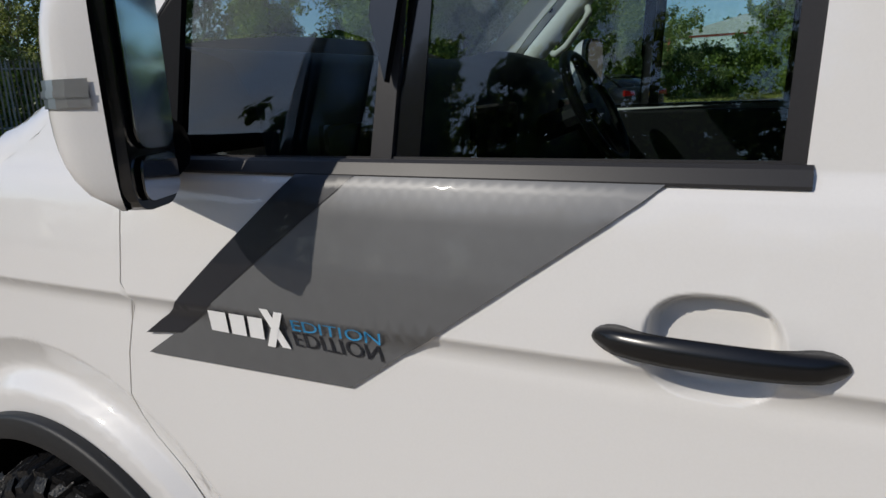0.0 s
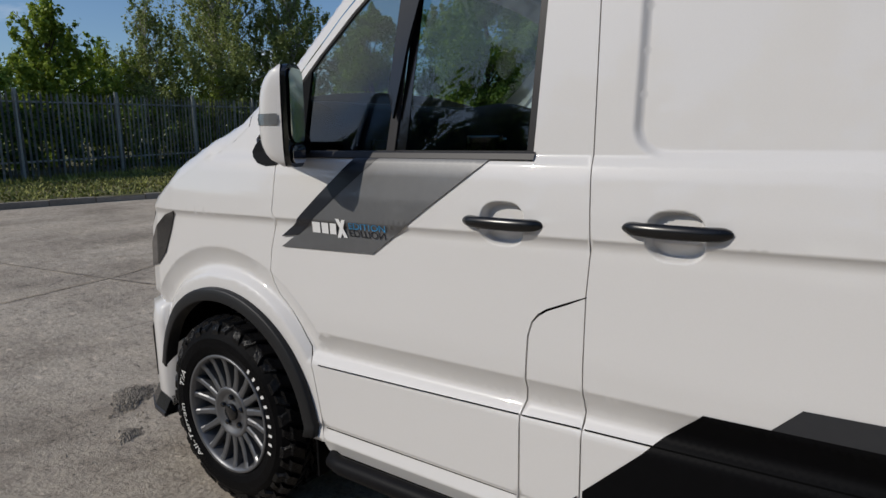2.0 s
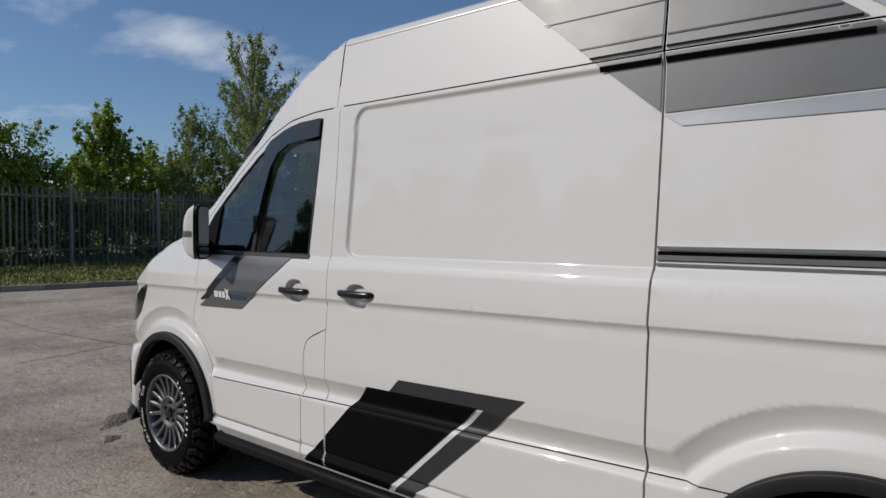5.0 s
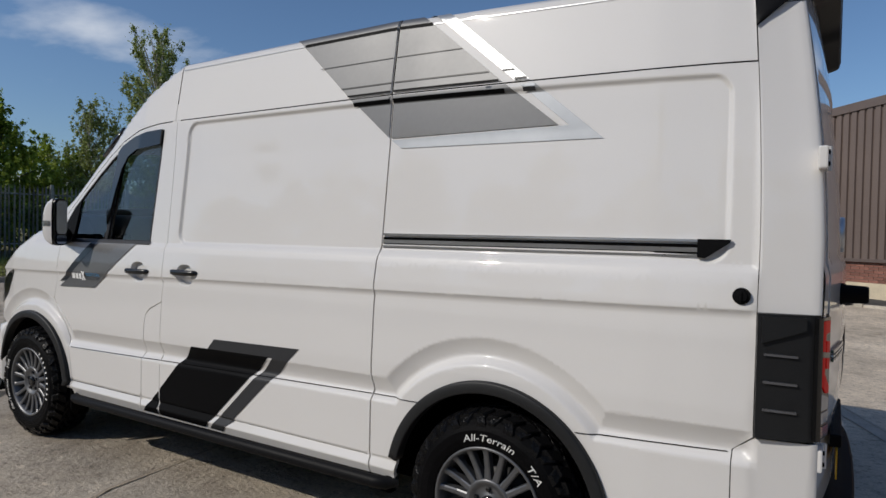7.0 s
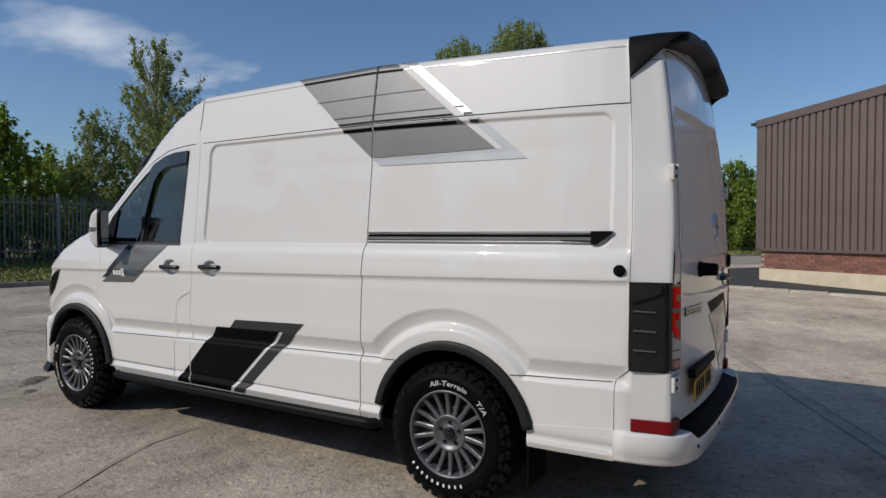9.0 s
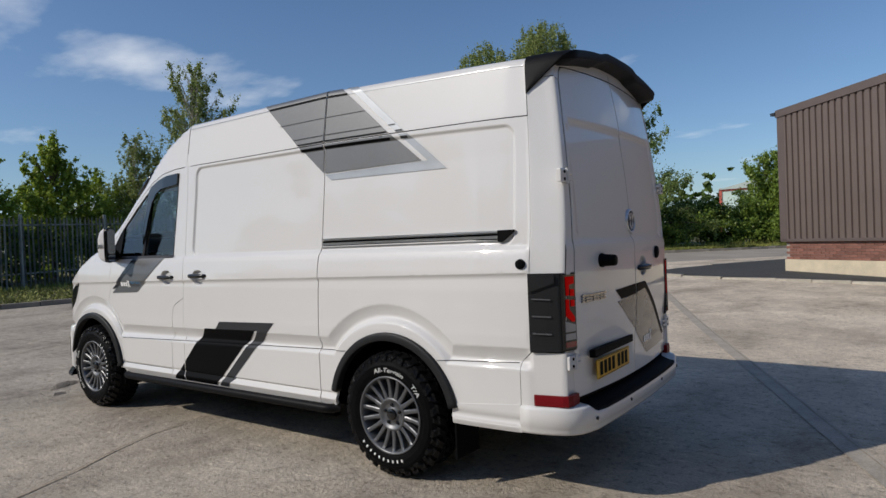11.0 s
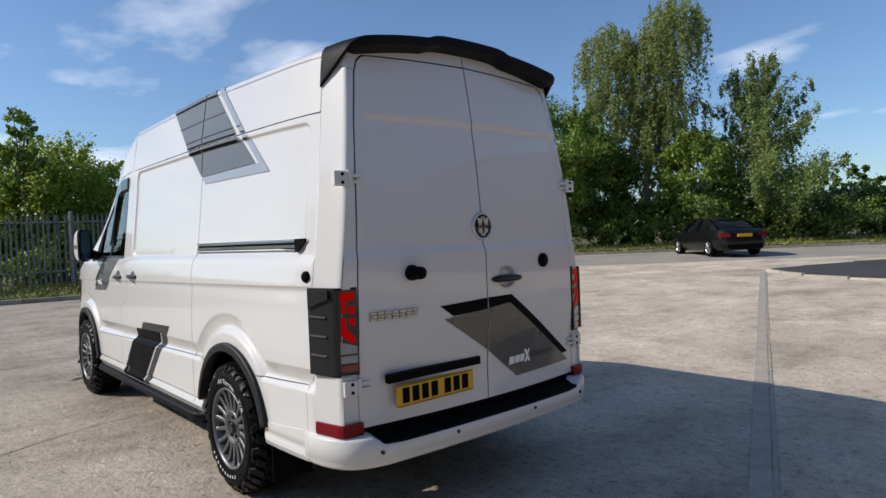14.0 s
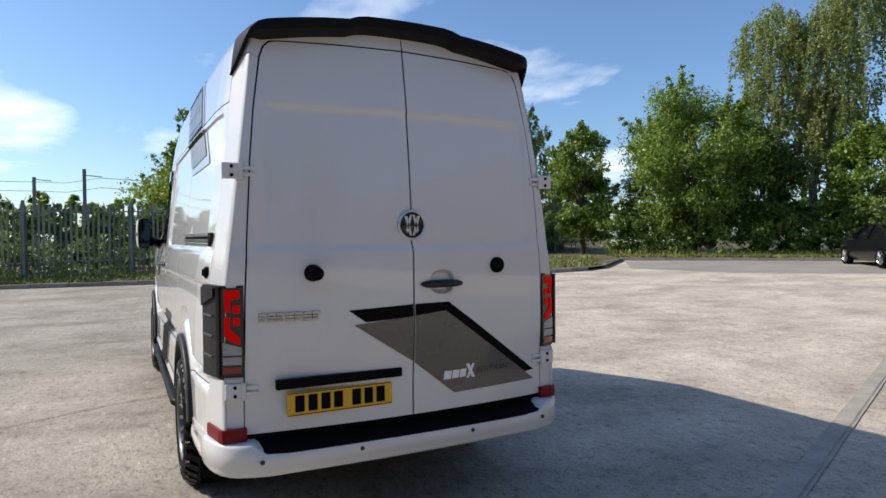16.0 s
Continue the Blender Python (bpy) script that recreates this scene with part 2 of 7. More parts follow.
JOINT_PALE = material("worn_joint_edge", (0.40, 0.352, 0.29), rough=0.9, vary=0.22, patch=5, grain=70, bump=0.4, bump_scale=90)
GRIT = material("dark_grit", (0.30, 0.27, 0.23), rough=0.9, vary=0.4, grain=60)
ARCH = material("satin_black_plastic", (0.013, 0.0135, 0.0145), rough=0.45, spec=0.3, vary=0.15, grain=300, bump=0.12, bump_scale=900)
SPOILER = material("satin_black_spoiler", (0.007, 0.007, 0.008), rough=0.5, spec=0.10, vary=0.1, grain=300, bump=0.06, bump_scale=900)
SATIN_TRIM = material("dark_satin_trim", (0.026, 0.025, 0.026), rough=0.40, spec=0.3, vary=0.08, grain=300)
LOUVRE = material("grey_satin_louvre", (0.09, 0.09, 0.095), rough=0.28, spec=0.5, vary=0.05)
SATIN_BLACK = material("glossy_black_plastic", (0.006, 0.006, 0.0065), rough=0.25, spec=0.5, vary=0.1)
SILVER = material("silver_badge", (0.62, 0.63, 0.65), rough=0.3, metal=0.6)
ASPHALT = material("dark_asphalt", (0.055, 0.054, 0.052), rough=0.9, vary=0.25, patch=1.2, grain=90, bump=0.5, bump_scale=120)
ROAD = material("worn_pale_road", (0.34, 0.305, 0.26), rough=0.9, vary=0.22, patch=0.6, grain=45, bump=0.3, bump_scale=80)
KERB = material("kerb_concrete", (0.27, 0.245, 0.205), rough=0.9, vary=0.3, patch=2.0, grain=50, by_object=0.15)
KERB_PALE = material("pale_kerb_concrete", (0.44, 0.40, 0.33), rough=0.9, vary=0.25, patch=2.0, grain=50, by_object=0.15)
GRASS_SOIL = material("grass_soil", (0.085, 0.09, 0.025), rough=0.95, vary=0.4, patch=1.5, grain=20, color2=(0.18, 0.155, 0.06))
GRASS = material("grass_blades", (0.125, 0.165, 0.026), rough=0.7, vary=0.35, patch=1.1, grain=6, color2=(0.37, 0.37, 0.085), by_island=0.3)
STEEL = material("galvanised_palisade", (0.26, 0.28, 0.272), rough=0.55, metal=0.3, vary=0.25, patch=4, grain=60, by_object=0.18)
BRICK = material("red_brown_brick", (0.23, 0.105, 0.078), rough=0.9, vary=0.25, patch=8, grain=60, by_object=0.25)
MORTAR = material("brick_mortar", (0.36, 0.33, 0.29), rough=0.95, spec=0.05, vary=0.2, grain=60)
CLADDING = material("brown_profiled_cladding", (0.135, 0.102, 0.088), rough=0.5, vary=0.1, patch=0.8, grain=30)
CLAD_TRIM = material("dark_brown_trim", (0.115, 0.088, 0.078), rough=0.5, vary=0.1)
PLINTH = material("cream_painted_plinth", (0.62, 0.53, 0.38), rough=0.85, vary=0.15, patch=3, grain=40)
BARK = material("bark", (0.10, 0.08, 0.06), rough=0.95, vary=0.4, patch=6, grain=40, bump=0.6, bump_scale=60)
BIRCH_BARK = material("birch_bark", (0.36, 0.34, 0.30), rough=0.9, vary=0.4, patch=9, grain=40)


def leaf_material(name, dark, light, vary=0.35):
    m = bpy.data.materials.new(name)
    m.use_nodes = True
    n, l = m.node_tree.nodes, m.node_tree.links
    b = n["Principled BSDF"]
    b.inputs["Roughness"].default_value = 0.42
    b.inputs["Specular IOR Level"].default_value = 0.42
    g = n.new("ShaderNodeNewGeometry")
    r = n.new("ShaderNodeValToRGB")
    r.color_ramp.elements[0].color = (*dark, 1)
    r.color_ramp.elements[1].color = (*light, 1)
    l.new(g.outputs["Random Per Island"], r.inputs[0])
    l.new(r.outputs[0], b.inputs["Base Color"])
    out = n["Material Output"]
    tr = n.new("ShaderNodeBsdfTranslucent")
    mx = n.new("ShaderNodeMixShader")
    mx.inputs[0].default_value = 0.42
    l.new(r.outputs[0], tr.inputs["Color"])
    l.new(b.outputs[0], mx.inputs[1])
    l.new(tr.outputs[0], mx.inputs[2])
    l.new(mx.outputs[0], out.inputs["Surface"])
    return m


LEAF_A = leaf_material("green_leaves", (0.10, 0.17, 0.028), (0.36, 0.47, 0.085))
LEAF_B = leaf_material("bright_green_leaves", (0.17, 0.245, 0.03), (0.40, 0.49, 0.075))
LEAF_PALE = leaf_material("pale_green_leaves", (0.12, 0.185, 0.055), (0.38, 0.46, 0.15))
LEAF_BIRCH = leaf_material("birch_leaves", (0.17, 0.215, 0.065), (0.40, 0.45, 0.15))
LEAF_DARK = leaf_material("dark_hedge_leaves", (0.04, 0.075, 0.012), (0.16, 0.24, 0.04))


# ---- builders ----
def mesh_of(name, bm, mat, smooth=False):
    me = bpy.data.meshes.new(name)
    bm.normal_update()
    bm.to_mesh(me)
    bm.free()
    for m in (mat if isinstance(mat, (list, tuple)) else [mat]):
        me.materials.append(m)
    if smooth:
        me.polygons.foreach_set("use_smooth", [True] * len(me.polygons))
    return me


def part(name, bm, mat, parent, label="", smooth=False):
    """Links a bmesh (or a mesh) as one mesh object under a thing or a part; bmesh in world places when the parent stands at the origin."""
    me = bm if isinstance(bm, bpy.types.Mesh) else mesh_of(name, bm, mat, smooth)
    ob = new(name, me)
    ob.parent = parent
    if label:
        tagged(ob, label)
    return ob


def thing(name, label, category, place=(0, 0, 0), group="", kind=""):
    e = new(name)
    e.location = place
    e.empty_display_size = 0.2
    return tagged(e, label, category, group, kind)


def add_box(bm, lo, hi, bevel=0.0, m=None):
    r = bmesh.ops.create_cube(bm, size=1)
    vs = r["verts"]
    for v in vs:
        v.co = Vector([lo[i] + (v.co[i] + 0.5) * (hi[i] - lo[i]) for i in range(3)])
    if bevel:
        es = list({e for v in vs for e in v.link_edges})
        out = bmesh.ops.bevel(bm, geom=es, offset=bevel, segments=2, profile=0.6, affect="EDGES")
        vs = list({v for f in out["faces"] for v in f.verts} | {v for v in vs if v.is_valid})
    if m:
        bmesh.ops.transform(bm, matrix=m, verts=vs)
    return vs


def box(lo, hi, bevel=0.0, m=None):
    bm = bmesh.new()
    add_box(bm, lo, hi, bevel, m)
    return bm


def add_prism(bm, outline, deep, place):
    """A plate: outline of (u, v) run through place(u, v, w) at w = 0 and w = deep."""
    a = [bm.verts.new(place(u, v, 0)) for u, v in outline]
    b = [bm.verts.new(place(u, v, deep)) for u, v in outline]
    bm.faces.new(a)
    bm.faces.new(list(reversed(b)))
    for i in range(len(a)):
        j = (i + 1) % len(a)
        bm.faces.new((a[j], a[i], b[i], b[j]))


def add_lathe(bm, profile, axis_m, steps=48, arc=(0.0, 360.0)):
    """Turns profile (radius, along) round the z axis of axis_m."""
    full = abs(arc[1] - arc[0]) > 359.9
    n = steps if full else steps + 1
    rings = []
    for i in range(n):
        a = radians(arc[0] + (arc[1] - arc[0]) * i / steps)
        rings.append([bm.verts.new(axis_m @ Vector((r * math.cos(a), r * math.sin(a), h))) for r, h in profile])
    for i in range(steps):
        p, q = rings[i], rings[(i + 1) % n]
        for j in range(len(profile) - 1):
            bm.faces.new((p[j], q[j], q[j + 1], p[j + 1]))


def add_tube(bm, path, radius, steps=10, caps=True):
    """A tube along path; radius one number or one for each point."""
    pts = [Vector(p) for p in path]
    rad = radius if isinstance(radius, (list, tuple)) else [radius] * len(pts)
    rings = []
    for i, p in enumerate(pts):
        d = (pts[min(i + 1, len(pts) - 1)] - pts[max(i - 1, 0)]).normalized()
        u = d.cross(Vector((0, 0, 1)) if abs(d.z) < 0.9 else Vector((1, 0, 0))).normalized()
        w = d.cross(u)
        rings.append([bm.verts.new(p + rad[i] * (math.cos(2 * math.pi * k / steps) * u + math.sin(2 * math.pi * k / steps) * w)) for k in range(steps)])
    for a, b in zip(rings, rings[1:]):
        for k in range(steps):
            bm.faces.new((a[k], a[(k + 1) % steps], b[(k + 1) % steps], b[k]))
    if caps:
        bm.faces.new(rings[0])
        bm.faces.new(list(reversed(rings[-1])))


# ---- the van's skin ----
from mathutils import geometry

YC = 0.953                      # the van's middle plane
AXLES = (0.0, 3.64)
ARCH_R = {0.0: 0.660, 3.64: 0.675}   # outer radius of the swelling round each wheel
HANDLES = (1.222, 1.668)           # middles of the two side handles
HUB = 0.385
ZE_X = [-0.77, -0.71, -0.63, -0.51, -0.29, 0.05, 0.30, 0.55, 0.72, 0.90, 1.10, 1.30, 1.42, 3.00, 4.58, 4.80]
ZE_Z = [0.50, 0.87, 1.045, 1.150, 1.285, 1.435, 1.62, 1.86, 1.99, 2.15, 2.298, 2.405, 2.450, 2.460, 2.390, 2.375]
PROF_Z = [0.30, 0.388, 0.425, 0.466, 0.474, 0.70, 0.90, 1.15, 1.26, 1.35, 1.374, 1.396, 1.47, 1.90, 2.115, 2.135, 2.45, 2.60]
PROF_Y = [0.045, 0.012, -0.006, 0.012, 0.004, 0.004, 0.000, 0.000, 0.010, 0.026, 0.034, 0.050, 0.058, 0.105, 0.123, 0.126, 0.176, 0.20]
PLAN_X = [-0.77, -0.74, -0.69, -0.61, -0.49, -0.32, -0.12, 0.10, 4.25, 4.45, 4.60, 4.615, 4.770, 4.778, 4.786, 4.80]
PLAN_Y = [0.55, 0.30, 0.16, 0.080, 0.036, 0.013, 0.003, 0.0, 0.0, 0.008, 0.019, 0.023, 0.056, 0.060, 0.070, 0.095]


def smooth01(t):
    t = min(1.0, max(0.0, t))
    return t * t * (3 - 2 * t)


def lean(z):
    return -0.115 * ((z - 1.45) / 0.95) ** 1.6 if z > 1.45 else 0.0


def low_line(x, z):
    d = z - (0.795 + 0.012 * x)
    for c in AXLES:
        d = min(d, math.hypot(x - c, z - HUB) - ARCH_R[c] + 0.03 * (x - c) * (c > 1))
    return d


def panel_sdf(x, z):
    top = 2.108 - 0.004 * (x - 1.5) - 0.038 * max(0.0, (x - 3.0) / 1.5) ** 1.5
    cx, hx = (1.552 + 4.502) / 2, (4.502 - 1.552) / 2
    cz, hz = (1.398 + top) / 2, (top - 1.398) / 2
    r = 0.07
    qx, qz = abs(x - cx) - hx + r, abs(z - cz) - hz + r
    return math.hypot(max(qx, 0), max(qz, 0)) + min(max(qx, qz), 0) - r


def pillar_y(x, z):
    """The rear pillar: one plain slanting face."""
    return float(np.interp(z, [0.30, 0.42, 0.60, 1.00, 1.244, 1.758, 2.29, 2.60], [0.030, 0.006, 0.003, 0.004, 0.016, 0.078, 0.145, 0.190])) + float(np.interp(x, PLAN_X, PLAN_Y))


def side_y(x, z):
    y = float(np.interp(z, PROF_Z, PROF_Y)) + float(np.interp(x, PLAN_X, PLAN_Y))
    if x > 4.612:
        return pillar_y(x, z)
    d = z - (1.175 + 0.0163 * x)
    if d < 0:
        t = min(1.0, -d / 0.032)
        y += 0.015 * t * (2 - t) * max(0.0, 1 + (d + 0.032) / 0.30 if d < -0.032 else 1.0)
    d = low_line(x, z)
    if d < 0:
        t = min(1.0, -d / 0.066)
        y += 0.028 * t * (1.3 - 0.3 * t) - 0.033 * smooth01((-0.072 - d) / 0.046)
    if 1.5 < x < 4.56 and z > 1.35:
        t = min(1.0, max(0.0, (0.006 - panel_sdf(x, z)) / 0.018))
        y += 0.013 * (0.35 * t + 0.65 * smooth01(t))
    for hx in HANDLES:
        if abs(x - hx) < 0.11 and abs(z - 1.235) < 0.08:
            q = ((abs(x - hx) / 0.064) ** 2.8 + (abs(z - 1.220) / 0.055) ** 2.8) ** (1 / 2.8)
            y += 0.028 * smooth01((1.05 - q) / 0.16)
    if x < 1.1 and z > 1.4:
        y += 0.10 * min(1.0, (1.1 - x)) * min(1.0, (z - 1.4) / 0.6)
    if x > 4.572:
        w = smooth01((x - 4.572) / 0.040)
        y = (1 - w) * y + w * pillar_y(x, z)
    return y


def roof_edge(x):
    """The radius of the edge between side and roof, and its length round the bend."""
    return float(np.interp(x, [0.6, 1.15], [0.085, 0.04])), float(np.interp(x, [0.6, 1.15], [0.13, 0.061]))


def skin(x, s):
    """The place on the body at length x and girth s: the height on the side, then on over the edge to the middle of the roof."""
    ze = float(np.interp(x, ZE_X, ZE_Z))
    if s <= ze:
        y, z = side_y(x, s), s
    else:
        y0, u = side_y(x, ze), s - ze
        r, bend = roof_edge(x)
        a = min(u / bend, 1.0) * radians(78)
        y, z = y0 + r * (1 - math.cos(a)) + 0.15 * r * math.sin(a), ze + r * math.sin(a)
        if u > bend:
            y1 = y
            y = y1 + (u - bend)
            crown = float(np.interp(x, [-0.6, 0.0, 0.09, 0.16, 0.735, 1.3], [0.0, 0.015, 0.03, 0.11, 0.095, 0.06]))
            k = max(0.0, (YC - y) / (YC - y1)) if YC > y1 else 0.0
            z += crown * (1 - k ** 2.2)
    return Vector((x + lean(z) * min(0.82, max(0.0, (x - 4.45) / 0.33)), y, z))


def girth_mid(x):
    ze = float(np.interp(x, ZE_X, ZE_Z))
    r, bend = roof_edge(x)
    y1 = side_y(x, ze) + r * (1 - math.cos(radians(78))) + 0.15 * r * math.sin(radians(78))
    return ze + bend + YC - y1


def door_recess(y, z):
    """Rounded panels pressed into the rear doors."""
    out = 0.0
    for lo, hi in ((0.225, 2 * YC - 0.225),):
        cy, hy, cz, hz, r = (lo + hi) / 2, (hi - lo) / 2, 1.735, 0.325, 0.05
        narrow = 1 - 0.06 * max(0, z - 1.6)
        qy, qz = abs(y - cy) - hy * narrow + r, abs(z - cz) - hz + r
        d = math.hypot(max(qy, 0), max(qz, 0)) + min(max(qy, qz), 0) - r
        out += 0.010 * smooth01((0.010 - d) / 0.028)
    return out


def rear(y, z):
    """The place on the rear face."""
    x = 4.845 + lean(z) - 0.056 * ((y - YC) / 0.8) ** 2 - door_recess(y, z)
    x += 0.012 * smooth01((1.42 - z) / 0.05) - 0.022 * smooth01((1.05 - z) / 0.35)
    if abs(y - 1.112) < 0.1 and abs(z - 1.226) < 0.1:
        q = ((abs(y - 1.112) / 0.064) ** 2.6 + (abs(z - 1.228) / 0.058) ** 2.6) ** (1 / 2.6)
        x -= 0.026 * smooth01((1.06 - q) / 0.26)
    return Vector((x, y, z))


def inside(poly, x, y):
    hit = False
    j = len(poly) - 1
    for i in range(len(poly)):
        xi, yi = poly[i]
        xj, yj = poly[j]
        if (yi > y) != (yj > y) and x < (xj - xi) * (y - yi) / (yj - yi) + xi:
            hit = not hit
        j = i
    return hit


def dense(poly, step):
    out = []
    for (ax, ay), (bx, by) in zip(poly, poly[1:] + poly[:1]):
        k = max(1, int(math.hypot(bx - ax, by - ay) / step))
        out += [(ax + (bx - ax) * i / k, ay + (by - ay) * i / k) for i in range(k)]
    return out


def crease_points(u0, u1):
    """Net points along the pressed lines of the side, close together across each line."""
    out = []
    for x in np.arange(max(u0, -0.6), u1, 0.02):
        out += [(x, 1.175 + 0.0163 * x - d) for d in (-0.004, 0.004, 0.012, 0.022, 0.034)]
        z0 = 0.795 + 0.012 * x
        if all(abs(x - c) > 0.57 for c in AXLES):
            out += [(x, z0 + d) for d in (0.006, -0.004, -0.02, -0.045, -0.068, -0.076, -0.090, -0.105, -0.126)]
    for c in AXLES:
        for r in [ARCH_R[c] + dr for dr in (-0.127, -0.105, -0.088, -0.076, -0.068, -0.045, -0.02, -0.004, 0.005)]:
            for k in range(96):
                a = math.pi * (0.10 + 0.80 * k / 95)
                p = (c + r * math.cos(a), HUB + r * math.sin(a))
                if u0 < p[0] < u1:
                    out.append(p)
    for x in np.arange(max(u0, 0.32), min(u1, 4.59), 0.02):
        out += [(x, z) for z in (1.352, 1.368, 1.376, 1.385, 1.394, 1.402, 1.414, 1.432)]
    # round the pressed panel of the load bay
    top = lambda x: 2.108 - 0.004 * (x - 1.5) - 0.038 * max(0.0, (x - 3.0) / 1.5) ** 1.5
    for d in (-0.018, -0.010, -0.004, 0.001, 0.006, 0.011):
        ring = [(x, top(x) + d) for x in np.arange(1.622, 4.432, 0.014)]
        ring += [(x, z) for z in np.arange(1.468, 2.00, 0.02) for x in (1.552 - d, 4.502 + d)]
        for cx, cz, a0 in ((1.622, 1.468, 180), (4.432, 1.468, 270), (4.432, top(4.46) - 0.07, 0), (1.622, top(1.6) - 0.07, 90)):
            ring += [(cx + (0.07 + d) * math.cos(radians(a0 + 9 * k)), cz + (0.07 + d) * math.sin(radians(a0 + 9 * k))) for k in range(11)]
        out += [p for p in ring if u0 < p[0] < u1]
    return out


def sheet(surf, outlines, mat, step=0.03, lift=0.0, rim=0.02, levels=(), flip=False, mirror=False, name="panel", fine=()):
    """A pressed sheet: the outlines (the first outside, the rest holes) filled with a fine net on surf, with turned-in rims."""
    outlines = [dense(o, step) for o in outlines]
    pts, edges = [], []
    for o in outlines:
        k = len(pts)
        pts += o
        edges += [(k + i, k + (i + 1) % len(o)) for i in range(len(o))]
    for u0, u1, v0, v1, s in fine:
        for u in np.arange(u0, u1, s):
            for v in np.arange(v0, v1, s):
                pts.append((u + 0.0013, v + 0.0007))
    lo_u, hi_u = min(p[0] for p in pts), max(p[0] for p in pts)
    lo_v, hi_v = min(p[1] for p in pts), max(p[1] for p in pts)
    us = np.arange(lo_u + step / 2, hi_u, step)
    vs = sorted(set(list(np.round(np.arange(lo_v + step / 2, hi_v, step), 4)) + [v for v in levels if lo_v < v < hi_v]))
    if surf is skin:
        pts += [p for p in crease_points(lo_u, hi_u) if lo_v < p[1] < hi_v and inside(outlines[0], *p) and not any(inside(o, *p) for o in outlines[1:])]
    rim_np = np.array(pts)
    for u in us:
        for v in vs:
            ins = inside(outlines[0], u, v)
            for o in outlines[1:]:
                ins = ins and not inside(o, u, v)
            if ins and np.min((rim_np[:, 0] - u) ** 2 + (rim_np[:, 1] - v) ** 2) > (0.4 * min(step, 0.02)) ** 2:
                pts.append((u, v))
    co, _, faces, _, _, _ = geometry.delaunay_2d_cdt([Vector(p) for p in pts], edges, [], 0, 1e-6)
    keep = []
    for f in faces:
        u, v = sum(co[i][0] for i in f) / 3, sum(co[i][1] for i in f) / 3
        if inside(outlines[0], u, v) and not any(inside(o, u, v) for o in outlines[1:]):
            keep.append(f)
    e = 0.004
    place, normal = [], []
    for c in co:
        u, v = c[0], c[1]
        p = surf(u, v)
        n = (surf(u + e, v) - surf(u - e, v)).cross(surf(u, v + e) - surf(u, v - e))
        if n.length < 1e-12:
            n = Vector((0, -1, 0))
        n.normalize()
        if flip:
            n = -n
        place.append(p + lift * n)
        normal.append(n)
    used = {}
    tri = []
    for f in keep:
        a, b, c = f
        t = (place[b] - place[a]).cross(place[c] - place[a])
        if t.dot(normal[a] + normal[b] + normal[c]) < 0:
            f = [a, c, b]
        tri.append(list(f))
    count = {}
    for f in tri:
        for i in range(3):
            k = (f[i], f[(i + 1) % 3])
            count[frozenset(k)] = count.get(frozenset(k), []) + [k]
    verts, norms, face_list = list(place), list(normal), tri
    if rim:
        for k, who in count.items():
            if len(who) == 1:
                a, b = who[0]
                i = len(verts)
                na, nb = normal[a], normal[b]
                verts += [place[a], place[b], place[b] - rim * nb, place[a] - rim * na]
                side = (place[b] - place[a]).cross(na).normalized()
                norms += [side] * 4
                face_list.append([i + 1, i, i + 3, i + 2])
    if mirror:
        k = len(verts)
        verts = verts + [Vector((p.x, 2 * YC - p.y, p.z)) for p in verts]
        norms = norms + [Vector((p.x, -p.y, p.z)) for p in norms]
        face_list = face_list + [[k + i for i in reversed(f)] for f in face_list]
    me = bpy.data.meshes.new(name)
    me.from_pydata(verts, [], face_list)
    me.materials.append(mat)
    me.polygons.foreach_set("use_smooth", [True] * len(me.polygons))
    me.normals_split_custom_set_from_vertices(norms)
    return me


def mirrored(me, name):
    """The same sheet for the van's other side."""
    m2 = me.copy()
    m2.name = name
    norms = [Vector(n.vector) for n in me.corner_normals]
    m2.transform(Matrix.Translation((0, 2 * YC, 0)) @ Matrix.Diagonal((1, -1, 1, 1)))
    m2.flip_normals()
    return m2


def arc(c, r, a0, a1, n=24):
    return [(c + r * math.cos(radians(a0 + (a1 - a0) * i / n)), HUB + r * math.sin(radians(a0 + (a1 - a0) * i / n))) for i in range(n + 1)]


GAP = 0.0017
LEVELS = [2.115, 2.135, 1.15, 1.135, 0.480, 0.474, 0.466, 0.460, 0.430, 0.425, 0.420, 0.388]
van = thing("panel_van", "white high-roof panel van with grey and black graphics", "van")

DOOR_SEAM = [(0.316, 1.385), (0.314, 1.25), (0.308, 1.20), (0.321, 1.168), (0.309, 1.132), (0.291, 1.07), (0.281, 0.99), (0.279, 0.94), (0.298, 0.90), (0.362, 0.848), (0.406, 0.80), (0.456, 0.737), (0.484, 0.65), (0.516, 0.50), (0.53, 0.375)]
SEAM_B = [(1.465, 0.375), (1.462, 0.95), (1.462, 1.06), (1.470, 1.20), (1.455, 1.40), (1.437, 2.128)]
FLAP = [(1.462, 1.054), (1.410, 1.032), (1.358, 1.009), (1.334, 0.993), (1.316, 0.968), (1.306, 0.93), (1.300, 0.78), (1.285, 0.70), (1.285, 0.375)]
PILLAR_TOP = [(1.437, 2.128), (1.25, 2.122), (1.05, 2.095), (0.86, 2.035), (0.70, 1.945), (0.55, 1.83), (0.40, 1.69), (0.27, 1.55), (0.20, 1.46), (0.21, 1.40)]
WINDOW = [(1.292, 1.402), (1.318, 2.088), (1.16, 2.080), (1.02, 2.055), (0.88, 2.008), (0.74, 1.935), (0.60, 1.835), (0.46, 1.715), (0.36, 1.615), (0.29, 1.50), (0.285, 1.39)]


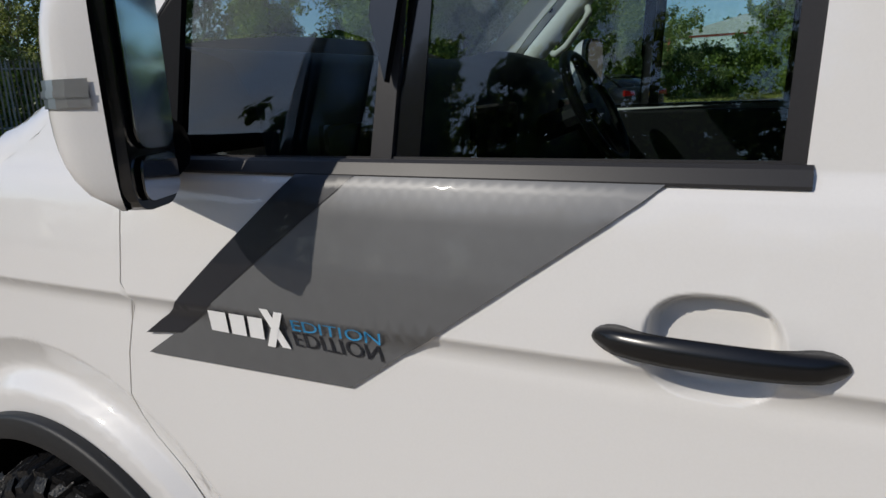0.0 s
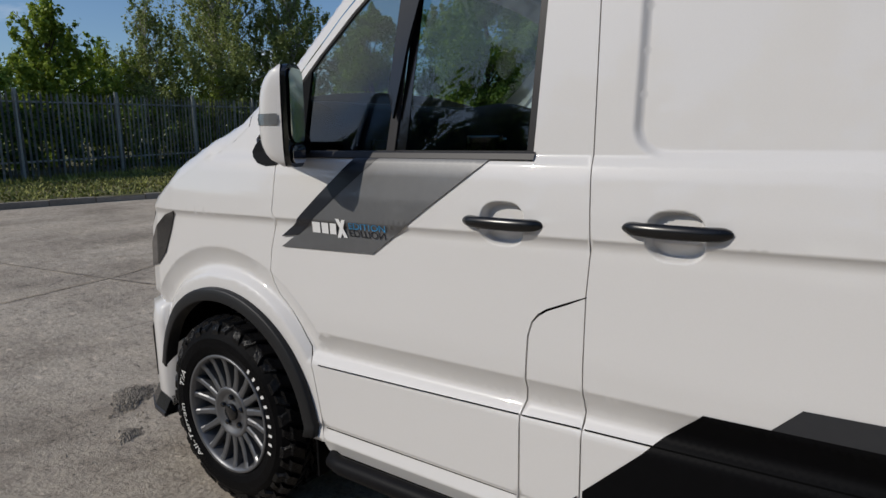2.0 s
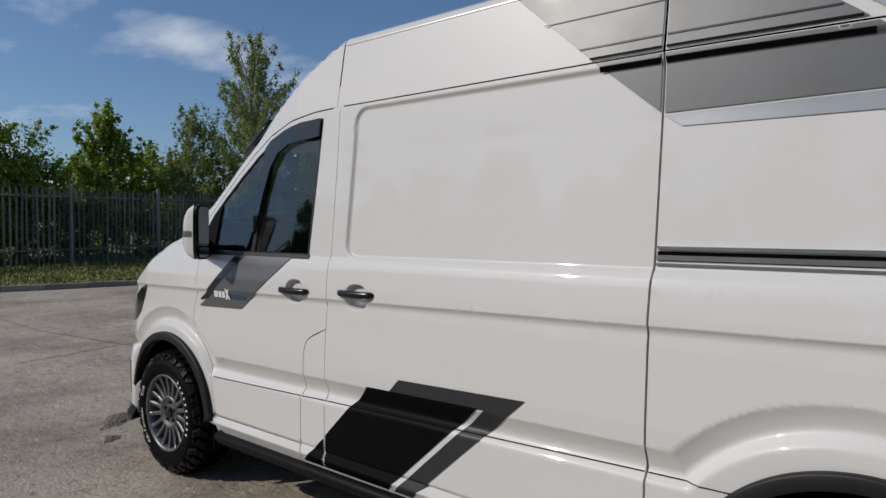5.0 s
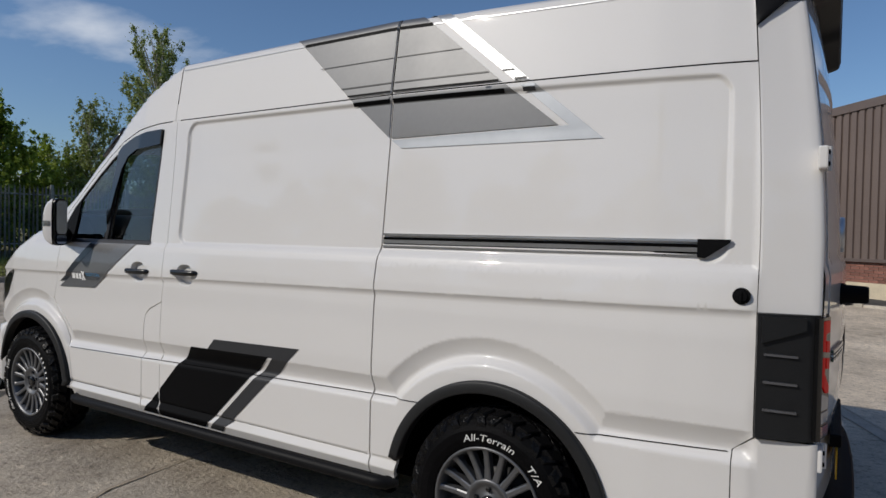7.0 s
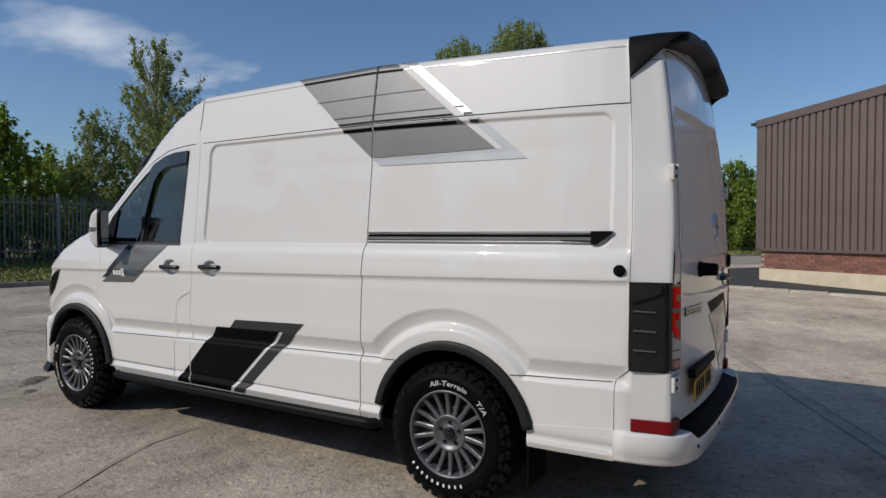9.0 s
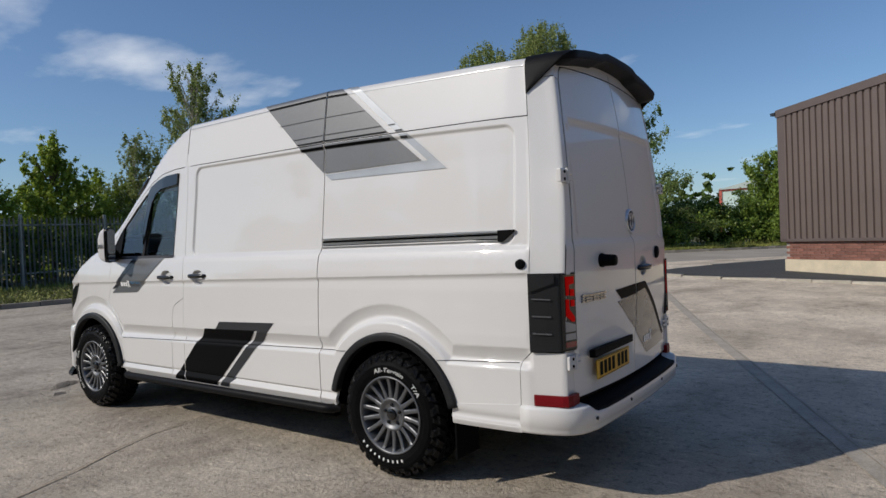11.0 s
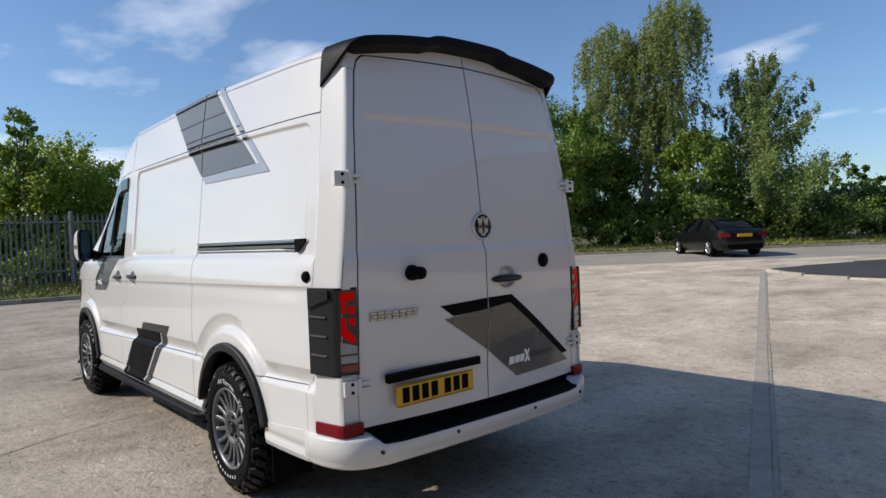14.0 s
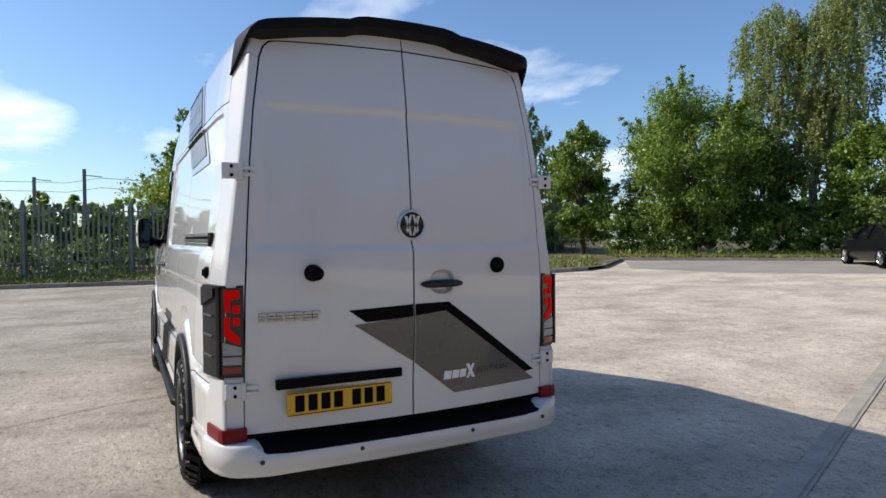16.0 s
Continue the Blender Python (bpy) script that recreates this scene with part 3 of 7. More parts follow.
def moved(line, du, dv=0.0):
    return [(u + du, v + dv) for u, v in line]


def van_side(far):
    """The panels of one side."""
    def add(name, me, label=""):
        if far:
            me = mirrored(me, name)
        return part(name, me, None, van, label)
    # front wing with the wheel arch cut out
    top = [(x, float(np.interp(x, ZE_X, ZE_Z)) - 0.0001) for x in (-0.72, -0.66, -0.60, -0.52, -0.44, -0.36, -0.28, -0.18, -0.06, 0.06, 0.15)]
    wing = arc(0.0, 0.470, 3, 142) + [(-0.385, 0.690), (-0.735, 0.735)] + top + [(0.20, 1.395)] + moved(DOOR_SEAM, -GAP)[:-1] + [(0.526, 0.41)]
    add("front_wing", sheet(skin, [wing], PAINT, 0.03, levels=LEVELS, fine=[(-0.45, 0.28, 0.85, 1.07, 0.014)]))
    door = moved(DOOR_SEAM, GAP) + moved(FLAP[::-1], -GAP) + moved(SEAM_B[3:], -GAP) + PILLAR_TOP[1:]
    add("cab_door", sheet(skin, [door, WINDOW], PAINT, 0.03, levels=LEVELS, fine=[(1.13, 1.315, 1.152, 1.296, 0.0034)]))
    flap = [(u + 2 * GAP, v - (2.5 * GAP if u > 1.32 else 0.0)) for u, v in FLAP[:0:-1]] + [(1.462 - GAP, 1.054 - 2 * GAP), (1.463 - GAP, 0.375)]
    add("fuel_flap_panel", sheet(skin, [flap], PAINT, 0.03, levels=LEVELS))
    slide = moved(SEAM_B, GAP) + [(3.024, 2.128)] + [(3.024, 0.385)]
    add("sliding_door", sheet(skin, [slide], PAINT, 0.025, levels=LEVELS, fine=[(1.575, 1.762, 1.152, 1.296, 0.0045)]))
    quarter = [(3.032, 0.385), (3.164, 0.385)] + arc(3.64, 0.470, 178, 2)[1:-1] + [(4.11, 0.40), (4.534, 0.395), (4.534, 0.775), (4.5985, 0.832), (4.5985, 2.0935), (4.2, 2.1045), (3.8, 2.1135), (3.4, 2.1215), (3.032, 2.128)]
    add("rear_side_panel", sheet(skin, [quarter], PAINT, 0.025, levels=LEVELS, fine=[(3.05, 4.5, 0.62, 1.07, 0.0125)]))
    corner = [(4.6015, 1.240), (4.783, 1.240), (4.783, 2.30), (4.6015, 2.30)]
    add("rear_pillar", sheet(skin, [corner], PAINT, 0.02))
    strip = [(0.146, 0.60), (0.149, 0.9), (0.156, 1.21), (0.171, 1.51), (0.190, 1.81), (0.212, 2.04), (0.248, 2.285)] + [(skin(4.783, float(z)).y, float(z)) for z in np.linspace(2.30, 0.835, 40)]
    add("rear_door_frame", sheet(rear, [strip], PAINT, 0.02, lift=-0.003, rim=0.0))
    # added black sheet behind the panels, as shade in the open seams
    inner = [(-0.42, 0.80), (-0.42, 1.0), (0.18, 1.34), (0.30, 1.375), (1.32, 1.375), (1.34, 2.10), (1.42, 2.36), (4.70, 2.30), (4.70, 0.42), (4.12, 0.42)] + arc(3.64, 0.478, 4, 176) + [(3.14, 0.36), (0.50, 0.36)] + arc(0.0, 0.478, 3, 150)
    add("panel_gap_shade", sheet(skin, [inner], HOLLOW_BLACK, 0.06, lift=-0.052, rim=0))


van_side(False)
van_side(True)


def roof_piece(name, x0, x1, low, step, mat=PAINT, high=girth_mid, split=False):
    xs = list(np.linspace(x0, x1, 16))
    out = [(x, low(x)) for x in xs] + [(x, high(x)) for x in reversed(xs)]
    if split:
        me = sheet(skin, [out], mat, step, rim=0.0)
        part(name, mirrored(me, name), None, van)
        return part(name, me, None, van)
    return part(name, sheet(skin, [out], mat, step, rim=0.0, mirror=True), None, van)


SEAM_TOP = lambda x: 2.134 if x < 3.0 else 2.134 - 0.0345 * ((x - 3.0) / 1.6) ** 1.25
CAP_X = [p[0] for p in PILLAR_TOP[::-1]]
CAP_Z = [p[1] + 0.007 for p in PILLAR_TOP[::-1]]
roof_piece("roof_middle", 1.421, 3.024, SEAM_TOP, 0.04)
roof_piece("roof_rear", 3.032, 4.596, SEAM_TOP, 0.04)
roof_piece("roof_end", 4.604, 4.783, lambda x: 2.304, 0.03)
roof_piece("roof_front_cap", 0.74, 1.413, lambda x: float(np.interp(x, CAP_X[1:], CAP_Z[1:])), 0.04)
roof_piece("windscreen", 0.13, 0.735, lambda x: float(np.interp(x, ZE_X, ZE_Z)) + 0.77 * roof_edge(x)[1], 0.04, GLASS)
roof_piece("windscreen_pillar", 0.13, 0.74, lambda x: float(np.interp(x, CAP_X[1:], CAP_Z[1:])) if x > 0.21 else 1.44, 0.03, PAINT, lambda x: float(np.interp(x, ZE_X, ZE_Z)) + 0.75 * roof_edge(x)[1], True)
roof_piece("bonnet", -0.74, 0.125, lambda x: float(np.interp(x, ZE_X, ZE_Z)) + 0.0001, 0.04)


def header():
    """The strip between the rear doors and the roof."""
    up = []
    for i in range(13):
        s = 2.30 + (girth_mid(4.783) - 2.30) * i / 12
        p = skin(4.783, s)
        up.append((p.y, p.z))
    dn = [(0.949, 2.392), (0.60, 2.384), (0.34, 2.374), (0.296, 2.367), (0.268, 2.340), (0.248, 2.285)]
    return sheet(rear, [up + dn], PAINT, 0.03, rim=0.0, mirror=True)


part("rear_header", header(), None, van)
LEFT_DOOR = [(0.154, 0.575), (0.949, 0.575), (0.949, 2.385), (0.60, 2.377), (0.34, 2.367), (0.302, 2.360), (0.276, 2.336), (0.256, 2.285), (0.219, 2.04), (0.197, 1.81), (0.178, 1.51), (0.163, 1.21), (0.156, 0.9)]
for nm, ol in (("rear_door", LEFT_DOOR), ("rear_door", [(2 * YC - y, z) for y, z in LEFT_DOOR][::-1])):
    part(nm, sheet(rear, [ol], PAINT, 0.03, fine=[(1.035, 1.190, 1.155, 1.302, 0.0045)] if ol is not LEFT_DOOR else ()), None, van)
# dark strips just behind the rear door gaps, painting in their shade
part("door_gap_shade", sheet(rear, [[(YC - 0.012, 0.58), (YC + 0.012, 0.58), (YC + 0.012, 2.384), (YC - 0.012, 2.384)]], HOLLOW_BLACK, 0.05, lift=-0.005, rim=0), None, van)
GAP_SHADE = [(0.140, 0.60), (0.164, 0.60), (0.166, 0.9), (0.173, 1.21), (0.188, 1.51), (0.207, 1.81), (0.229, 2.04), (0.266, 2.28), (0.284, 2.328), (0.306, 2.350), (0.60, 2.368), (YC, 2.376),
        (YC, 2.396), (0.60, 2.390), (0.30, 2.376), (0.262, 2.345), (0.240, 2.285), (0.204, 2.04), (0.182, 1.81), (0.163, 1.51), (0.148, 1.21), (0.141, 0.9)]
gap_shade = sheet(rear, [GAP_SHADE], HOLLOW_BLACK, 0.05, lift=-0.014, rim=0)
part("door_gap_shade", gap_shade, None, van)
part("door_gap_shade", mirrored(gap_shade, "door_gap_shade"), None, van)
# black sheet added behind the rear doors for the same shade
part("rear_gap_shade", sheet(rear, [[(0.13, 0.50), (1.776, 0.50), (1.75, 1.6), (1.66, 2.36), (0.25, 2.36), (0.15, 1.6)]], HOLLOW_BLACK, 0.1, lift=-0.06, rim=0), None, van)


def underbody():
    bm = box((-0.35, 0.12, 0.36), (3.55, 1.78, 0.42))
    add_box(bm, (3.55, 0.50, 0.40), (4.60, 1.40, 0.46))
    add_box(bm, (4.55, 0.12, 0.44), (4.72, 1.78, 0.50))
    for c in AXLES:
        add_tube(bm, [(c, 0.2, HUB), (c, 1.7, HUB)], 0.05, 10)
    add_box(bm, (0.55, 0.55, 0.26), (1.5, 1.0, 0.37), 0.02)
    return bm


part("underbody", underbody(), HOLLOW_BLACK, van)
for y0 in (0.030, 2 * YC - 0.075):
    part("sill_underside", box((0.52, y0, 0.300), (3.13, y0 + 0.045, 0.400), 0.006), HOLLOW_BLACK, van)
# arch liners in near black, the arch's shade being in the colour
for c in AXLES:
    for far in (False, True):
        bm = bmesh.new()
        add_lathe(bm, [(0.472, 0.0), (0.478, 0.32), (0.30, 0.34)], Matrix.Translation((c, 0.022, HUB)) @ pose(0, 0, 0, -90), 24, (188, 348))
        if far:
            bmesh.ops.transform(bm, matrix=Matrix.Translation((0, 2 * YC, 0)) @ Matrix.Diagonal((1, -1, 1, 1)), verts=bm.verts)
        part("wheel_arch_liner", bm, HOLLOW_BLACK, van)
for far in (False, True):
    me = sheet(skin, [[(1.385, 2.105), (1.462, 2.105), (1.462, 2.235), (1.385, 2.235)]], PAINT, 0.008, lift=-0.0015, rim=0)
    part("seam_filler", mirrored(me, "seam_filler") if far else me, None, van)


# ---- the van's parts ----
def both(name, bm, mat, label="", smooth=False, far=True):
    """A part on the near side, and its mirror image on the far one."""
    me = mesh_of(name, bm, mat, smooth)
    ob = part(name, me, None, van, label)
    if far:
        m2 = me.copy()
        m2.transform(Matrix.Translation((0, 2 * YC, 0)) @ Matrix.Diagonal((1, -1, 1, 1)))
        m2.flip_normals()
        part(name, m2, None, van, label)
    return ob


def arch_trim(c, a0, a1):
    bm = bmesh.new()
    sec = [(0.455, 0.03), (0.455, -0.019), (0.4565, -0.0225), (0.4595, -0.024), (0.497, -0.019), (0.5015, -0.017), (0.5042, -0.012), (0.505, 0.004)]
    rows = []
    n = 44
    for i in range(n + 1):
        a = radians(a0 + (a1 - a0) * i / n)
        row = []
        for r, w in sec:
            x, z = c + r * math.cos(a), HUB + r * math.sin(a)
            row.append(bm.verts.new((x, side_y(x, max(z, 0.40)) - 0.006 + w if c > 1 or x > -0.3 else side_y(max(x, -0.48), max(z, 0.4)) - 0.006 + w, z)))
        rows.append(row)
    for p, q in zip(rows, rows[1:]):
        for j in range(len(sec) - 1):
            bm.faces.new((p[j], p[j + 1], q[j + 1], q[j]))
    for row in (rows[0], rows[-1]):
        bm.faces.new(row)
    bmesh.ops.recalc_face_normals(bm, faces=bm.faces)
    return bm


both("arch_trim", arch_trim(0.0, 5, 168), ARCH, "matt black plastic arch trim", True)
both("arch_trim", arch_trim(3.64, 12, 168), ARCH, "matt black plastic arch trim", True)


# wheels: rim barrel, spokes, cap, nuts, tyre with tread blocks and raised lettering
def text_points(body, size, shear=0.0):
    cu = bpy.data.curves.new("text", "FONT")
    cu.body, cu.size, cu.shear, cu.align_x = body, size, shear, "CENTER"
    cu.resolution_u = 3
    ob = bpy.data.objects.new("text", cu)
    me = bpy.data.meshes.new_from_object(ob)
    pts = [(v.co.x, v.co.y) for v in me.vertices]
    faces = [tuple(p.vertices) for p in me.polygons]
    bpy.data.objects.remove(ob)
    bpy.data.curves.remove(cu)
    bpy.data.meshes.remove(me)
    return pts, faces


TYRE_R, RIM_R, TYRE_W = 0.385, 0.236, 0.245
AXIS = pose(0, 0, 0, 90)         # lathe's z axis to -y, out of the near side


def tyre_bm():
    bm = bmesh.new()
    h = TYRE_W
    prof = [(0.228, 0.0), (0.236, -0.004), (0.250, 0.004), (0.275, 0.012), (0.308, 0.013), (0.328, 0.004), (0.346, -0.012), (0.360, -0.032), (0.368, -0.06),
            (0.369, -h / 2), (0.368, -h + 0.06), (0.364, -h + 0.02), (0.350, -h + 0.0), (0.30, -h - 0.012), (0.228, -h)]
    add_lathe(bm, prof, AXIS, 64)
    bmesh.ops.recalc_face_normals(bm, faces=bm.faces)
    return bm


def block_mesh(y0, y1, w, skew, r0, r1, tilt=0.0):
    """One tread block at angle nought."""
    bm = bmesh.new()
    pts = []
    for r in (r0, r1):
        k = 1.0 if r == r0 else 0.86
        for da, y in ((-w * k, y0), (w * k, y0), (w * k, y1), (-w * k, y1)):
            ang = da / r + skew * (y - (y0 + y1) / 2)
            rr = r - (tilt if y == max(y0, y1) and r == r1 else 0)
            pts.append(bm.verts.new(AXIS @ Vector((rr * math.cos(ang), rr * math.sin(ang), y))))
    a0, b0 = pts[:4], pts[4:]
    bm.faces.new(b0)
    for i in range(4):
        bm.faces.new((a0[i], a0[(i + 1) % 4], b0[(i + 1) % 4], b0[i]))
    bmesh.ops.recalc_face_normals(bm, faces=bm.faces)
    return mesh_of("tread_block", bm, TREAD_RUBBER)


BLOCKS = [(0.0, block_mesh(-0.060, -0.014, 0.0255, 1.8, 0.350, 0.385, 0.014)), (0.085, block_mesh(-0.088, -0.064, 0.026, -4.5, 0.366, 0.386)), (0.02, block_mesh(-0.116, -0.092, 0.023, 5.0, 0.366, 0.385)),
          (0.03, block_mesh(-0.166, -0.120, 0.024, 2.6, 0.366, 0.385)), (0.11, block_mesh(-0.243, -0.178, 0.0265, -1.4, 0.362, 0.385))]
LUGS = [block_mesh(-0.024, 0.004, 0.016, 2.2, 0.330, 0.369, 0.026), block_mesh(-0.024, 0.007, 0.022, -1.8, 0.323, 0.368, 0.027)]
TREAD = 34


def rim_bm():
    bm = bmesh.new()
    add_lathe(bm, [(0.222, -0.20), (0.205, -0.10), (0.212, -0.045), (0.222, -0.012), (0.228, 0.004), (0.238, 0.006), (0.240, -0.002), (0.236, -0.010)], AXIS, 64)
    return bm


def hub_bm():
    bm = bmesh.new()
    add_lathe(bm, [(0.104, -0.075), (0.104, -0.024), (0.098, -0.016), (0.086, -0.018), (0.076, -0.030), (0.046, -0.034), (0.040, -0.028), (0.0005, -0.028)], AXIS, 48)
    return bm


def spoke_bm():
    bm = bmesh.new()
    # a tapered bar from the hub dish to the rim's lip
    st = [(0.090, 0.0150, -0.020, -0.060), (0.150, 0.0125, -0.020, -0.055), (0.205, 0.0120, -0.012, -0.050), (0.226, 0.0150, -0.004, -0.045)]
    rows = []
    for r, w, top, bot in st:
        rows.append([bm.verts.new(AXIS @ Vector((r, u, v))) for u, v in ((-w, bot), (-w, top - 0.004), (-w * 0.55, top), (w * 0.55, top), (w, top - 0.004), (w, bot))])
    for p, q in zip(rows, rows[1:]):
        for i in range(5):
            bm.faces.new((p[i], p[i + 1], q[i + 1], q[i]))
    bm.faces.new(rows[0])
    bm.faces.new(rows[-1])
    bmesh.ops.recalc_face_normals(bm, faces=bm.faces)
    return bm


def round_text(bm, body, size, r_mid, a_mid, shear, depth):
    """Letters bent round the sidewall, tops outward."""
    pts, faces = text_points(body, size, shear)
    vs = []
    for x, y in pts:
        a = a_mid - 1.36 * x / r_mid
        r = r_mid - size * 0.35 + y
        vs.append(bm.verts.new(AXIS @ Vector((r * math.cos(a), r * math.sin(a), depth))))
    for f in faces:
        try:
            bm.faces.new([vs[i] for i in f])
        except ValueError:
            pass


def lettering_bm(word, at):
    bm = bmesh.new()
    round_text(bm, word, 0.040, 0.280, radians(at), 0.15, 0.0150)
    return bm


def maker_bars_bm():
    bm = bmesh.new()
    for k in range(10):
        a = radians(244 - 7.6 * 4.5 + 7.6 * k)
        hgt = 0.018
        w = 0.0058
        corners = [(-w, -0.012), (w, -0.012), (w, hgt - 0.012), (-w, hgt - 0.012)]
        bm.faces.new([bm.verts.new(AXIS @ Vector(((0.280 + v) * math.cos(a + u / 0.280), (0.280 + v) * math.sin(a + u / 0.280), 0.0150))) for u, v in corners])
    return bm


def outward(bm):
    for f in bm.faces:
        f.normal_update()
        if f.normal.y > 0:
            f.normal_flip()
    return bm


SPOKES = 18
M_TYRE, M_RIM, M_HUB = mesh_of("tyre", tyre_bm(), RUBBER), mesh_of("wheel", rim_bm(), RIM, True), mesh_of("hub", hub_bm(), RIM, True)
M_SPOKE = mesh_of("spoke", spoke_bm(), RIM)
M_WORDS = [mesh_of("sidewall_lettering", outward(lettering_bm(word, at)), LETTER) for word, at in (("All-Terrain", 75), ("T/A", 27))]
M_BARS = mesh_of("maker_bars", outward(maker_bars_bm()), LETTER)
nb = bmesh.new()
add_lathe(nb, [(0.011, -0.05), (0.011, -0.022), (0.008, -0.018), (0.0005, -0.018)], AXIS, 6)
M_NUT = mesh_of("wheel_nut", nb, GLOSS_BLACK)
cb = bmesh.new()
add_lathe(cb, [(0.034, -0.03), (0.034, -0.016), (0.030, -0.012), (0.0005, -0.011)], AXIS, 24)
M_CAP = mesh_of("centre_cap", cb, GLOSS_BLACK, True)
db = bmesh.new()
add_lathe(db, [(0.165, -0.11), (0.165, -0.09), (0.06, -0.09)], AXIS, 40)
M_DISC = mesh_of("brake_disc", db, ARCH, True)
for c, spin in ((0.0, 133), (3.64, 12)):
    for far in (False, True):
        m = Matrix.Translation((c, -0.022 if not far else 2 * YC + 0.022, HUB)) @ pose(0, 0, 0, 0, 0, 180 if far else 0)
        w = part("wheel", M_RIM, None, van, "multi-spoke gunmetal alloy wheel with all-terrain tyre")
        w.matrix_basis = m
        turned = pose(0, 0, 0, 0, -spin, 0)
        for nm, me in (("tyre", M_TYRE), ("hub", M_HUB), ("centre_cap", M_CAP), ("brake_disc", M_DISC)):
            part(nm, me, None, w)
        for me in M_WORDS:
            part("sidewall_lettering", me, None, w, "raised white sidewall lettering").matrix_basis = turned
        tagged(part("maker_bars", M_BARS, None, w, "raised white bars on the sidewall"), kind="stuff").matrix_basis = turned
        for k in range(SPOKES):
            part("spoke", M_SPOKE, None, w).matrix_basis = pose(0, 0, 0, 0, 360 * k / SPOKES + 7, 0)
        for k in range(TREAD):
            for off, me in BLOCKS + [(0.01, LUGS[k % 2])]:
                part("tread_block", me, None, w).matrix_basis = pose(0, 0, 0, 0, -math.degrees(off) - 360 * k / TREAD, 0)
        for k in range(5):
            a = radians(72 * k + 20)
            part("wheel_nut", M_NUT, None, w).matrix_basis = Matrix.Translation((0.060 * math.cos(a), 0, 0.060 * math.sin(a)))


# graphics on the near side
def decal(name, outline, mat, lift=0.0022, label="", surf=None, step=0.02):
    return part(name, sheet(surf or skin, [outline], mat, step, lift=lift + 0.0006, rim=0.0, levels=LEVELS), None, van, label)


DOOR_GREY = [(0.350, 1.081), (0.767, 1.094), (1.145, 1.366), (1.167, 1.3825), (0.706, 1.3825), (0.46, 1.15)]
decal("door_graphic", DOOR_GREY, DECAL_GREY, 0.0042, "fading grey door graphic")
decal("door_stripe", [(0.350, 1.116), (0.437, 1.128), (0.756, 1.366), (0.778, 1.3825), (0.680, 1.3825), (0.412, 1.158)], DECAL_NAVY, 0.0054, "navy diagonal stripe")


def side_marks(name, shapes, mat, lift, label):
    bm = bmesh.new()
    for outline in shapes:
        vs = [bm.verts.new(skin(u, v) + Vector((0, -lift, 0))) for u, v in outline]
        bm.faces.new(vs)
    for f in bm.faces:
        f.normal_update()
        if f.normal.y > 0:
            f.normal_flip()
    return part(name, bm, mat, van, label)


def slanted(u, v, w, h, s):
    return [(u, v), (u + w, v), (u + w + s, v + h), (u + s, v + h)]


side_marks("door_mark", [slanted(0.508, 1.143, 0.036, 0.036, 0.005), slanted(0.551, 1.143, 0.030, 0.036, 0.005), slanted(0.588, 1.143, 0.028, 0.036, 0.005),
                         slanted(0.621, 1.134, 0.015, 0.060, 0.028), [(0.621, 1.196), (0.637, 1.196), (0.666, 1.136), (0.650, 1.136)]], DECAL_WHITE, 0.0075, "white logo shapes")


def side_word(name, body, size, x, z, mat, flip, label):
    pts, faces = text_points(body, size, 0.25)
    bm = bmesh.new()
    vs = [bm.verts.new(skin(x + px * 1.28, z + (-py if flip else py)) + Vector((0, -0.0075, 0))) for px, py in pts]
    for f in faces:
        bm.faces.new([vs[i] for i in f])
    for f in bm.faces:
        f.normal_update()
        if f.normal.y > 0:
            f.normal_flip()
    part(name, bm, mat, van, label)


side_word("door_word", "EDITION", 0.0305, 0.746, 1.1655, DECAL_BLUE, False, "cyan word on the door")
side_word("door_word_reflection", "EDITION", 0.0305, 0.743, 1.1635, DECAL_NAVY, True, "dark mirrored word")

LOW_OUT = [(1.945, 0.884), (2.578, 0.900), (2.022, 0.392), (1.918, 0.392), (2.392, 0.833), (1.885, 0.822)]
decal("lower_graphic_border", LOW_OUT, DECAL_DARK, 0.0018, "dark grey band of the lower graphic")
decal("lower_graphic", [(1.752, 0.824), (2.362, 0.836), (1.880, 0.392), (1.472, 0.392), (1.472, 0.545)], DECAL_BLACK, 0.0024, "black lower side graphic")
decal("lower_graphic", [(1.458, 0.528), (1.458, 0.392), (1.312, 0.392)], DECAL_BLACK, 0.0024, "black lower side graphic")
# over the sliding door's seam and up over the roof's edge
decal("upper_graphic", [(3.020, 1.928), (3.020, 2.126), (2.782, 2.126)], DECAL_GREY, 0.004, "dark grey upper graphic")
decal("upper_graphic", [(2.770, 2.138), (3.020, 2.138), (3.020, 2.57), (2.28, 2.57)], DECAL_GREY, 0.004, "dark grey upper graphic", step=0.025)
decal("upper_graphic", [(3.036, 1.924), (3.858, 1.928), (3.622, 2.113), (3.036, 2.124)], DECAL_GREY, 0.004, "dark grey upper graphic")
decal("upper_graphic", [(3.036, 2.138), (3.600, 2.130), (3.168, 2.486), (3.07, 2.57), (3.036, 2.57)], DECAL_GREY, 0.004, "dark grey upper graphic", step=0.025)
decal("upper_graphic_border", [(3.036, 1.915), (3.095, 1.874), (4.046, 1.862), (3.752, 2.106), (3.682, 2.108), (3.905, 1.922)], DECAL_LIGHT, 0.0036, "silver band of the upper graphic")
decal("upper_graphic_border", [(3.728, 2.125), (3.660, 2.127), (3.226, 2.486), (3.125, 2.57), (3.20, 2.57), (3.300, 2.486)], DECAL_LIGHT, 0.0036, "silver band of the upper graphic", step=0.025)


